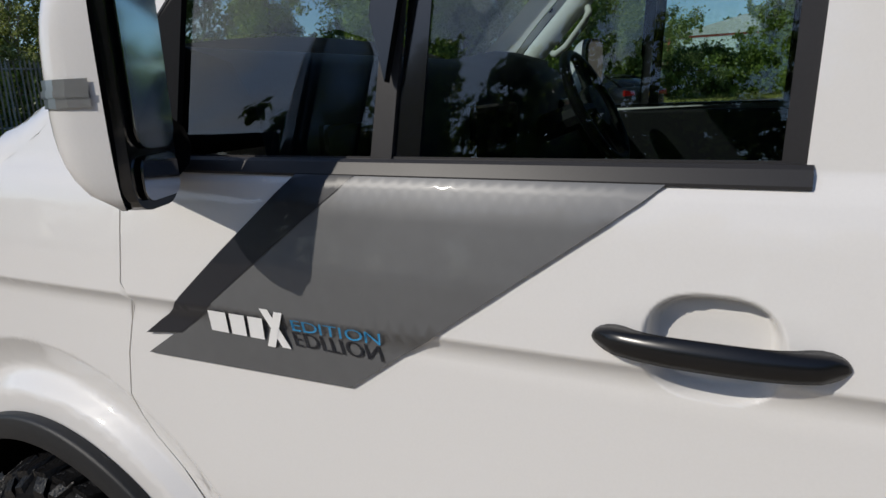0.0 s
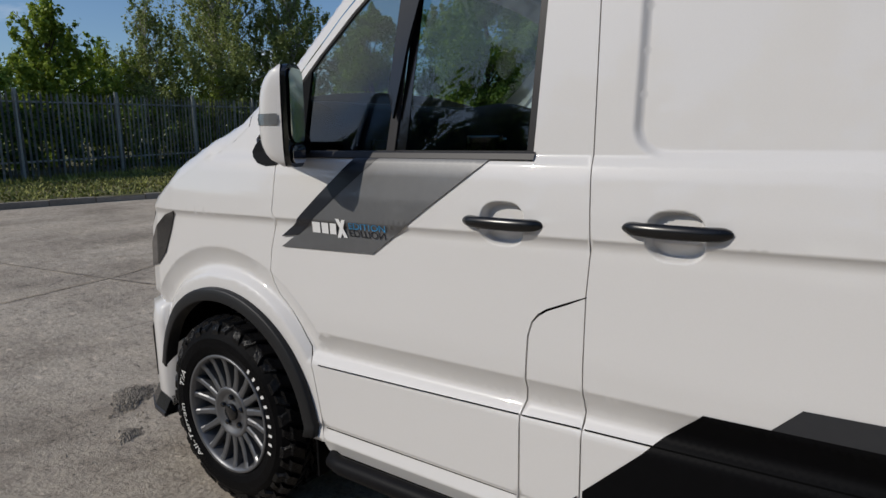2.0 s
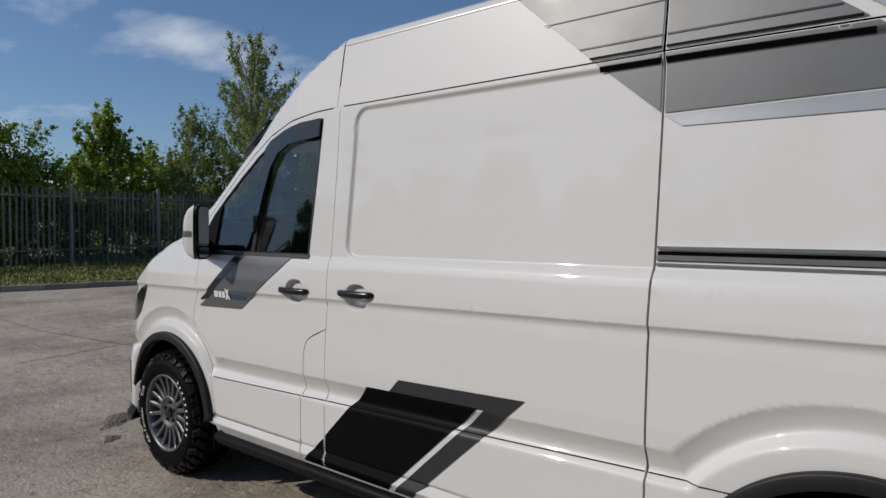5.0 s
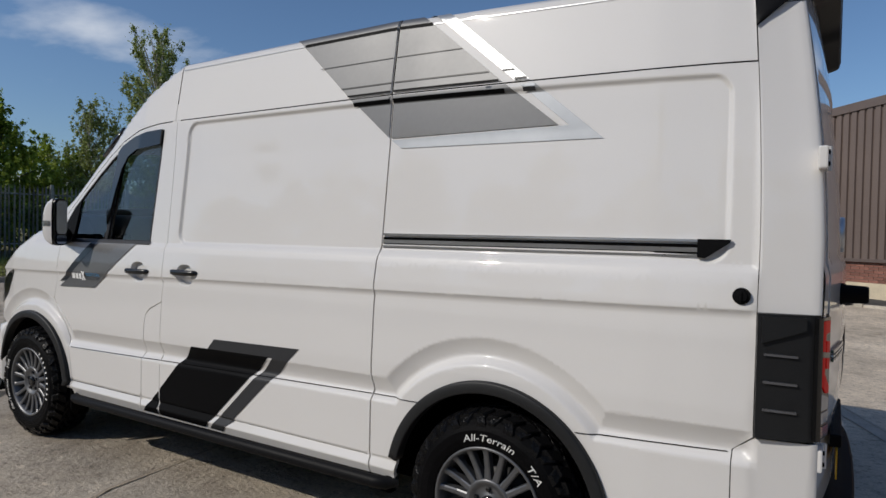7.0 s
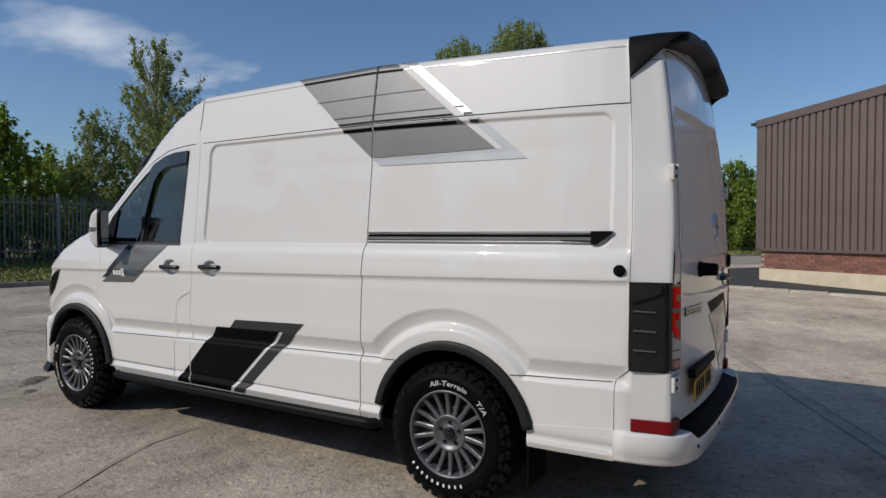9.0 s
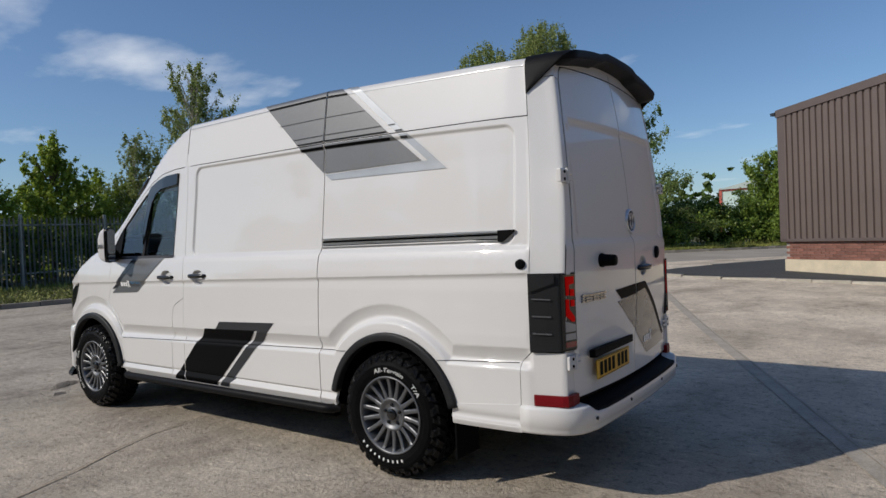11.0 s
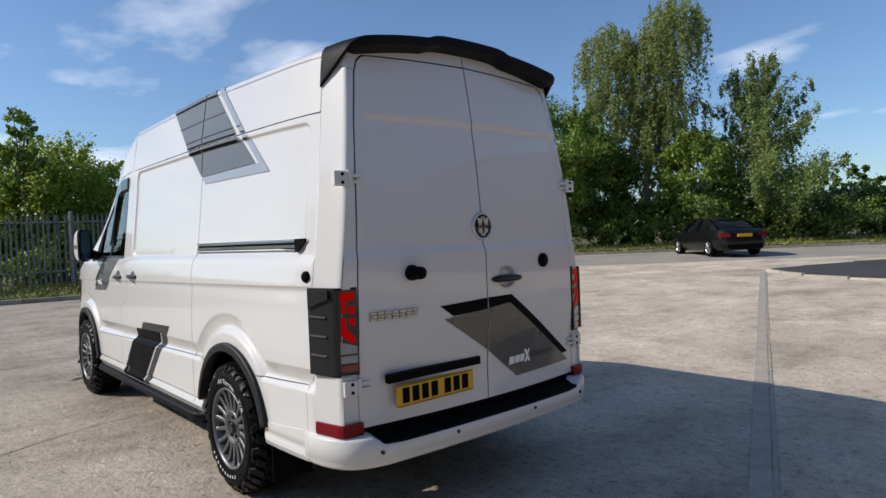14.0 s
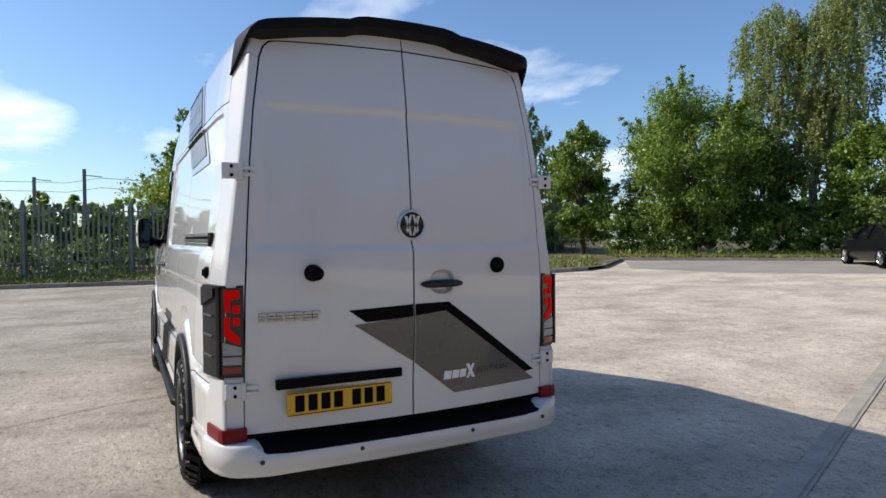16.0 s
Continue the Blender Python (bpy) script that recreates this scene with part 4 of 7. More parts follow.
# narrow dark seams of the lower trim
def seam(points, name="panel_seam", mat=None, half=0.0015, lift=0.0045):
    bm = bmesh.new()
    prev = None
    line = []
    for (ax, ay), (bx, by) in zip(points, points[1:]):
        k = max(1, int(abs(bx - ax) / 0.02))
        line += [(ax + (bx - ax) * i / k, ay + (by - ay) * i / k) for i in range(k)]
    line.append(points[-1])
    for u, v in line:
        row = [bm.verts.new(skin(u, v + h) + Vector((0, -lift, 0))) for h in (-half, half)]
        if prev:
            bm.faces.new((prev[0], row[0], row[1], prev[1]))
        prev = row
    part(name, bm, mat or HOLLOW_BLACK, van)


# grey strip on the white paint for the shade in the roof ditch
for x0, x1 in ((1.43, 3.02), (3.036, 4.58)):
    seam([(x, float(np.interp(x, ZE_X, ZE_Z)) - 0.008) for x in np.linspace(x0, x1, 20)], "roof_seam", DECAL_LIGHT, 0.0022, 0.003)
PANEL_TOP = lambda x: 2.106 - 0.004 * (x - 1.5) - 0.038 * max(0.0, (x - 3.0) / 1.5) ** 1.5
# crease and ditch shade drawn over the graphic as darker strips
for x0, x1, line, mat, half in ((2.800, 3.02, PANEL_TOP, DECAL_BLACK, 0.009), (3.036, 3.615, PANEL_TOP, DECAL_BLACK, 0.009),
                                (2.760, 3.02, lambda x: SEAM_TOP(x) + 0.012, DECAL_BLACK, 0.004), (3.036, 3.585, lambda x: SEAM_TOP(x) + 0.012, DECAL_BLACK, 0.004),
                                (2.715, 3.02, lambda x: SEAM_TOP(x) + 0.053, DECAL_DARK, 0.003), (3.036, 3.535, lambda x: SEAM_TOP(x) + 0.053, DECAL_DARK, 0.003),
                                (2.560, 3.02, lambda x: SEAM_TOP(x) + 0.174, DECAL_DARK, 0.002), (3.036, 3.390, lambda x: SEAM_TOP(x) + 0.174, DECAL_DARK, 0.002),
                                (2.430, 3.02, lambda x: float(np.interp(x, ZE_X, ZE_Z)) - 0.008, DECAL_BLACK, 0.007), (3.036, 3.220, lambda x: float(np.interp(x, ZE_X, ZE_Z)) - 0.008, DECAL_BLACK, 0.007),
                                (3.700, 3.755, PANEL_TOP, DECAL_DARK, 0.008), (3.660, 3.715, lambda x: SEAM_TOP(x) + 0.012, DECAL_DARK, 0.004), (3.600, 3.655, lambda x: SEAM_TOP(x) + 0.053, DECAL_DARK, 0.003)):
    seam([(x, line(x)) for x in np.linspace(x0, x1, 12)], "crease_shade", mat, half, 0.0075)
seam([(0.512, 0.687), (1.283, 0.706)])
seam([(1.292, 0.706), (1.458, 0.711)])
seam([(1.470, 0.711), (3.022, 0.745)])
seam([(3.034, 0.745), (3.30, 0.750)])
seam([(4.00, 0.748), (4.523, 0.768)])
seam([(0.535, 0.464), (1.283, 0.466)])
seam([(1.470, 0.467), (3.022, 0.468)])


# cab windows: black frame, divider, two panes, wind deflector, belt trim
def inset(poly, d):
    cx, cz = sum(p[0] for p in poly) / len(poly), sum(p[1] for p in poly) / len(poly)
    return [(x + (cx - x) * d / 0.4, z + (cz - z) * d / 0.36) for x, z in poly]


for far in (False, True):
    def put_side(name, me, label=""):
        part(name, mirrored(me, name) if far else me, None, van, label)
    opening = [(x, 1.4095) if z < 1.45 else (x, z) for x, z in inset(WINDOW, 0.016)]
    put_side("window_frame", sheet(skin, [WINDOW, opening], SATIN_TRIM, 0.03, lift=-0.004, rim=0.008), "dark satin window surround")
    put_side("window_divider", sheet(skin, [[(0.794, 1.40), (0.826, 1.40), (0.872, 1.995), (0.842, 1.978)]], SATIN_TRIM, 0.03, lift=-0.001, rim=0.006))
    put_side("glass_channel", sheet(skin, [[(0.828, 1.40), (0.864, 1.40), (0.905, 2.01), (0.875, 1.998)]], GLOSS_BLACK, 0.03, lift=-0.007, rim=0.002))
    put_side("quarter_pane", sheet(skin, [[(0.30, 1.40), (0.80, 1.40), (0.845, 1.985), (0.74, 1.93), (0.60, 1.83), (0.46, 1.71), (0.36, 1.60), (0.30, 1.50)]], GLASS, 0.06, lift=-0.010, rim=0.0))
    put_side("window_pane", sheet(skin, [[(0.825, 1.40), (1.285, 1.40), (1.305, 2.08), (1.16, 2.07), (1.02, 2.05), (0.875, 2.0)]], GLASS, 0.06, lift=-0.010, rim=0.0))
    put_side("wind_deflector", sheet(skin, [[(1.310, 2.086), (1.16, 2.080), (1.02, 2.055), (0.88, 2.008), (0.835, 1.97), (0.800, 1.58), (0.825, 1.50), (0.865, 1.72), (0.905, 1.86), (0.965, 1.935), (1.06, 1.975), (1.303, 1.995)]], GLOSS_BLACK, 0.03, lift=0.016, rim=0.012), "smoked plastic wind deflector")
    put_side("mirror_sail", sheet(skin, [[(0.30, 1.404), (0.43, 1.404), (0.43, 1.665), (0.37, 1.612), (0.30, 1.505)]], BLACK_PLASTIC, 0.03, lift=0.001, rim=0.01), "black sail panel behind the mirror")
    bm = bmesh.new()
    prev = None
    for x in np.linspace(0.285, 1.298, 40):
        row = [bm.verts.new((x, (side_y(x, z) - w) if not far else 2 * YC - side_y(x, z) + w, z)) for z, w in ((1.3835, -0.004), (1.3835, 0.0035), (1.387, 0.006), (1.402, 0.005), (1.406, 0.001), (1.407, -0.010))]
        if prev:
            for j in range(5):
                bm.faces.new((prev[j], prev[j + 1], row[j + 1], row[j]))
        prev = row
    bmesh.ops.recalc_face_normals(bm, faces=bm.faces)
    part("belt_trim", bm, SATIN_TRIM, van, "dark satin belt trim below the window")


def door_handle(cx, z):
    """A straight pull bar with tapered ends and a flat face, standing off the cup behind it."""
    bm = bmesh.new()
    n = 24
    rows = []
    y = side_y(cx, 1.10)
    for i in range(n + 1):
        t = -math.cos(math.pi * i / n)
        x = cx + 0.121 * t
        end = max(0.0, (abs(t) - 0.80) / 0.20)
        up = 0.0155 * math.sqrt(max(0.0, 1 - end * end)) * (1 - 0.10 * t * t) + 0.0012
        dn = 0.0165 * math.sqrt(max(0.0, 1 - end * end)) * (1 - 0.45 * abs(t) ** 3) + 0.0012
        out = 0.018 + 0.017 * (1 - abs(t) ** 2.5) - 0.010 * end
        back = 0.0 if abs(t) > 0.74 else 0.020 * (1 - (abs(t) / 0.74) ** 4)
        rows.append([bm.verts.new((x, y - w, z + v)) for v, w in ((-dn * 0.9, back + 0.002), (-dn, out * 0.55), (-dn * 0.82, out * 0.88), (-dn * 0.1, out), (up * 0.62, out * 0.97), (up * 0.92, out * 0.72), (up, back + 0.004), (up * 0.2, back))])
    for p, q in zip(rows, rows[1:]):
        for j in range(8):
            bm.faces.new((p[j], p[(j + 1) % 8], q[(j + 1) % 8], q[j]))
    bm.faces.new(rows[0])
    bm.faces.new(rows[-1])
    bmesh.ops.recalc_face_normals(bm, faces=bm.faces)
    return bm


both("door_handle", door_handle(HANDLES[0], 1.222), SATIN_BLACK, "black pull handle", True)
both("door_handle", door_handle(HANDLES[1], 1.234), SATIN_BLACK, "black pull handle", True)


# wing mirror
MU, MN = Vector((0.398, -0.917, 0)), Vector((0.917, 0.398, 0))     # across the mirror's face, and out of its back
M0 = Vector((0.536, -0.043, 0))


def on_mirror(a, back, z):
    """A place in the mirror's own frame: across, forward of the rim, height."""
    p = M0 + MU * a - MN * back
    return Vector((p.x, p.y, z))


def mirror_case():
    bm = bmesh.new()
    rows = []
    for i in range(17):
        t = i / 16
        z = 1.366 + 0.292 * t
        g = max(0.02, (1 - abs(2 * t - 1) ** 3.2)) ** 0.5
        ring = []
        for k in range(19):
            a = math.pi * k / 18
            u = 0.078 - 0.062 * math.cos(a) * (0.78 + 0.22 * g)
            deep = 0.100 * math.sin(a) ** 0.55 * g * (1.0 - 0.15 * t)
            ring.append(bm.verts.new(on_mirror(u, deep, z)))
        rows.append(ring)
    for p, q in zip(rows, rows[1:]):
        for j in range(18):
            bm.faces.new((p[j], p[j + 1], q[j + 1], q[j]))
    bm.faces.new(rows[0])
    bm.faces.new(rows[-1])
    bmesh.ops.recalc_face_normals(bm, faces=bm.faces)
    return bm


def rounded(y0, y1, z0, z1, r, n=5):
    out = []
    for cy, cz, a0 in ((y1 - r, z1 - r, 0), (y0 + r, z1 - r, 90), (y0 + r, z0 + r, 180), (y1 - r, z0 + r, 270)):
        out += [(cy + r * math.cos(radians(a0 + 90 * i / n)), cz + r * math.sin(radians(a0 + 90 * i / n))) for i in range(n + 1)]
    return out


for far in (False, True):
    def flip_far(bm):
        if far:
            bmesh.ops.transform(bm, matrix=Matrix.Translation((0, 2 * YC, 0)) @ Matrix.Diagonal((1, -1, 1, 1)), verts=bm.verts)
            bmesh.ops.reverse_faces(bm, faces=bm.faces)
        return bm
    case = part("wing_mirror", flip_far(mirror_case()), PAINT, van, "white-cased wing mirror", True)
    bm = bmesh.new()
    add_prism(bm, rounded(0.022, 0.134, 1.362, 1.662, 0.035), 0.020, lambda u, v, w: on_mirror(u, 0.004 - w, v))
    bmesh.ops.recalc_face_normals(bm, faces=bm.faces)
    part("mirror_rim", flip_far(bm), GLOSS_BLACK, case)
    bm = bmesh.new()
    add_prism(bm, rounded(0.032, 0.122, 1.436, 1.650, 0.026), 0.003, lambda u, v, w: on_mirror(u, -0.0205 - w, v))
    bmesh.ops.recalc_face_normals(bm, faces=bm.faces)
    part("mirror_glass", flip_far(bm), CHROME, case, "mirror glass")
    bm = bmesh.new()
    add_prism(bm, rounded(0.034, 0.120, 1.374, 1.428, 0.018), 0.003, lambda u, v, w: on_mirror(u, -0.0205 - w, v))
    bmesh.ops.recalc_face_normals(bm, faces=bm.faces)
    part("wide_angle_glass", flip_far(bm), CHROME, case, "small wide-angle mirror glass")
    bm = bmesh.new()
    for zlo, zhi, lift in ((1.487, 1.519, 0.003), (1.499, 1.507, 0.005)):
        prev = None
        for k in range(12):
            a = math.pi * (6.0 + 1.08 * k) / 18
            row = []
            for z in (zlo, zhi):
                t = (z - 1.366) / 0.292
                g = max(0.02, (1 - abs(2 * t - 1) ** 3.2)) ** 0.5
                row.append(bm.verts.new(on_mirror(0.078 - (0.062 + lift) * math.cos(a) * (0.78 + 0.22 * g), 0.100 * math.sin(a) ** 0.55 * g * (1.0 - 0.15 * t) + lift * math.sin(a), z)))
            if prev:
                bm.faces.new((prev[0], row[0], row[1], prev[1]))
            prev = row
    bmesh.ops.recalc_face_normals(bm, faces=bm.faces)
    part("indicator", flip_far(bm), ALU, case, "clear indicator strip")
    bm = bmesh.new()
    add_tube(bm, [(0.25, 0.085, 1.405), (0.32, 0.065, 1.402), (0.40, 0.02, 1.410), (0.515, -0.055, 1.430)], [0.038, 0.044, 0.045, 0.050], 12)
    me = sheet(skin, [[(0.172, 1.402), (0.184, 1.426), (0.206, 1.445), (0.26, 1.455), (0.345, 1.455), (0.345, 1.372), (0.318, 1.358), (0.262, 1.354), (0.222, 1.362), (0.190, 1.380)]], BLACK_PLASTIC, 0.02, lift=0.005, rim=0.012)
    part("mirror_foot", mirrored(me, "mirror_foot") if far else me, None, case)
    part("mirror_arm", flip_far(bm), BLACK_PLASTIC, case, "black mirror arm", True)


# sliding door rail in the rear side panel
def rail_strip(zlo, zhi, out):
    bm = bmesh.new()
    add_prism(bm, [(3.036, zlo), (4.405, zlo), (4.430, zhi) if zlo > 1.45 else (4.405, zhi), (3.036, zhi)], -0.02, lambda u, v, w: (u, side_y(u, 1.475) - out - 0.004 - w, v))
    return bm


door_rail = part("door_rail", rail_strip(1.436, 1.452, 0.009), ALU, van, "bright metal sliding door rail")
part("rail_lip", rail_strip(1.418, 1.426, 0.010), ALU, door_rail)
part("rail_lip", rail_strip(1.472, 1.481, 0.012), ALU, door_rail)
# a black strip stands for the shade inside the rail's slot
bm = bmesh.new()
add_prism(bm, [(3.036, 1.430), (4.405, 1.430), (4.405, 1.464), (3.036, 1.464)], -0.01, lambda u, v, w: (u, side_y(3.5, 1.47) - 0.004 - w, v))
part("rail_slot", bm, HOLLOW_BLACK, van)
bm = bmesh.new()
add_prism(bm, [(4.405, 1.418), (4.430, 1.416), (4.508, 1.470), (4.512, 1.482), (4.405, 1.482)], -0.012, lambda u, v, w: (u, side_y(3.5, 1.47) - 0.018 - w, v))
part("rail_end_cap", bm, BLACK_PLASTIC, van)
bm = bmesh.new()
add_lathe(bm, [(0.028, -0.01), (0.028, 0.006), (0.026, 0.012), (0.021, 0.012), (0.019, 0.018), (0.0005, 0.020)], Matrix.Translation((4.552, side_y(4.552, 1.295), 1.295)) @ AXIS, 28)
add_box(bm, (4.549, side_y(4.552, 1.295) - 0.024, 1.280), (4.555, side_y(4.552, 1.295) - 0.014, 1.310), 0.001)
part("round_lock", bm, BLACK_PLASTIC, van, "round black security lock")

# side steps
for yy in (-0.020, 2 * YC + 0.020):
    bm = bmesh.new()
    s = 1 if yy < 0 else -1
    add_tube(bm, [(0.55, yy + 0.06 * s, 0.356), (0.575, yy + 0.012 * s, 0.356), (0.62, yy, 0.356), (3.08, yy, 0.362), (3.125, yy + 0.012 * s, 0.362), (3.15, yy + 0.06 * s, 0.362)], 0.030, 14)
    step = part("side_step", bm, SPOILER, van, "black tubular side step", True)
    for bx in (0.9, 1.8, 2.7):
        part("step_bracket", box((bx - 0.02, min(yy, yy + 0.2 * s), 0.340), (bx + 0.02, max(yy, yy + 0.2 * s), 0.362)), HOLLOW_BLACK, step)


# sweeps along a line seen from above
def sweep(path, section):
    """path: (x, y); section: (out, z), out of the path to its right-hand side."""
    bm = bmesh.new()
    rows = []
    for i, (x, y) in enumerate(path):
        ax, ay = path[max(0, i - 1)]
        bx, by = path[min(len(path) - 1, i + 1)]
        d = Vector((bx - ax, by - ay)).normalized()
        nx, ny = d.y, -d.x
        rows.append([bm.verts.new((x + nx * o, y + ny * o, z)) for o, z in section])
    for p, q in zip(rows, rows[1:]):
        for j in range(len(section) - 1):
            bm.faces.new((p[j], q[j], q[j + 1], p[j + 1]))
    bm.faces.new(rows[0])
    bm.faces.new(list(reversed(rows[-1])))
    bmesh.ops.recalc_face_normals(bm, faces=bm.faces)
    return bm


def mirror_path(half):
    return half + [(x, 2 * YC - y) for x, y in reversed(half)]


# rear bumper: a low white beam, raised to blocks at the corners
BUMPER = mirror_path([(4.537, -0.003), (4.60, -0.001), (4.66, 0.008), (4.72, 0.024), (4.77, 0.046), (4.812, 0.078), (4.842, 0.118), (4.860, 0.165), (4.874, 0.215), (4.880, 0.235), (4.888, 0.36), (4.898, 0.55), (4.904, 0.78)])


def bumper_bm():
    bm = bmesh.new()
    rows = []
    for i, (x, y) in enumerate(BUMPER):
        ax, ay = BUMPER[max(0, i - 1)]
        bx, by = BUMPER[min(len(BUMPER) - 1, i + 1)]
        d = Vector((bx - ax, by - ay)).normalized()
        nx, ny = d.y, -d.x
        e = min(y, 2 * YC - y)
        top = 0.548 - 0.041 * smooth01((e - 0.165) / 0.07)
        rows.append([bm.verts.new((x + nx * o, y + ny * o, z)) for o, z in ((-0.10, 0.398), (-0.03, 0.398), (-0.008, 0.404), (0.0, 0.418), (0.001, 0.442), (0.006, 0.447), (0.004, top - 0.016), (-0.003, top - 0.004), (-0.014, top), (-0.09, top + 0.003))])
    for p, q in zip(rows, rows[1:]):
        for j in range(9):
            bm.faces.new((p[j], q[j], q[j + 1], p[j + 1]))
    bm.faces.new(rows[0])
    bm.faces.new(list(reversed(rows[-1])))
    bmesh.ops.recalc_face_normals(bm, faces=bm.faces)
    return bm


bumper = part("rear_bumper", bumper_bm(), PAINT, van, "white rear bumper with a black tread", True)
bm = bmesh.new()
prev = None
for k in range(13):
    y = 0.200 + (2 * YC - 0.40) * k / 12
    xo = float(np.interp(min(y, 2 * YC - y), [0.16, 0.235, 0.36, 0.55, 0.80], [4.855, 4.876, 4.886, 4.896, 4.902])) + 0.001
    xi = 4.800 - 0.05 * ((y - YC) / 0.8) ** 2
    row = [bm.verts.new(p) for p in ((xo, y, 0.494), (xo + 0.004, y, 0.504), (xo - 0.004, y, 0.514), (xo - 0.035, y, 0.519), (xi, y, 0.545), (xi - 0.01, y, 0.572))]
    if prev:
        for j in range(5):
            bm.faces.new((prev[j], row[j], row[j + 1], prev[j + 1]))
    prev = row
bmesh.ops.recalc_face_normals(bm, faces=bm.faces)
part("tread_plate", bm, BLACK_PLASTIC, bumper, "black ribbed step tread")
bm = bmesh.new()
add_prism(bm, [(0.152, 0.50), (0.152, 0.568), (YC, 0.570), (2 * YC - 0.152, 0.568), (2 * YC - 0.152, 0.50)], 0.03, lambda u, v, w: (4.810 - 0.05 * ((u - YC) / 0.8) ** 2 - w, u, v))
part("door_sill", bm, BLACK_PLASTIC, bumper)
for yy in (0.21, 0.66, 1.25, 1.70):
    bm = bmesh.new()
    add_lathe(bm, [(0.010, -0.01), (0.010, 0.004), (0.0005, 0.005)], Matrix.Translation((float(np.interp(min(yy, 2 * YC - yy), [0.16, 0.235, 0.36, 0.55, 0.80], [4.870, 4.886, 4.894, 4.904, 4.909])), yy, 0.472)) @ pose(0, 0, 0, 0, 90), 14)
    part("parking_sensor", bm, GLOSS_BLACK, bumper)
both("bumper_corner", (lambda b: (b.from_mesh(sheet(skin, [[(4.5375, 0.43), (4.783, 0.43), (4.783, 0.829), (4.604, 0.829), (4.5375, 0.774)]], PAINT, 0.025)), b)[1])(bmesh.new()), PAINT, "", True)
both("bumper_corner_end", (lambda b: (b.from_mesh(sheet(rear, [[(0.072, 0.50), (0.150, 0.50), (0.150, 0.829), (0.072, 0.829)]], PAINT, 0.03, lift=0.002)), b)[1])(bmesh.new()), PAINT, "", True)
both("rear_sill", (lambda b: (b.from_mesh(sheet(skin, [[(4.10, 0.400), (4.532, 0.400), (4.532, 0.548), (4.10, 0.512)]], PAINT, 0.03, lift=0.005, rim=0.006)), b)[1])(bmesh.new()), PAINT, "", True)
both("red_reflector", sweep([(4.612, 0.020), (4.70, 0.038), (4.762, 0.050), (4.784, 0.060), (4.794, 0.090), (4.797, 0.160)], [(-0.03, 0.552), (0.006, 0.552), (0.008, 0.580), (0.006, 0.608), (-0.03, 0.608)]), REFLECTOR, "red wrap-round reflector")


# tail lamps in louvred black guards
def lamp_plan(u):
    pts = [(4.604, 0.014), (4.69, 0.036), (4.752, 0.056), (4.768, 0.070), (4.778, 0.094), (4.796, 0.160)]
    acc = [0.0]
    for a, b in zip(pts, pts[1:]):
        acc.append(acc[-1] + math.hypot(b[0] - a[0], b[1] - a[1]))
    return (float(np.interp(u, acc, [p[0] for p in pts])), float(np.interp(u, acc, [p[1] for p in pts])), acc)


def lamp_skin(u, v):
    x, y, _ = lamp_plan(u)
    return Vector((x, y - 0.006, v))


LAMP_L = lamp_plan(0)[2][-1]
LAMP_0 = lamp_plan(0)[2][3] - 0.006


def on_lamp(name, outline, mat, lift, parent, far, label="", rim=0.004, step=0.02):
    me = sheet(lamp_skin, [outline], mat, step, lift=lift, rim=rim)
    return part(name, mirrored(me, name) if far else me, None, parent, label)


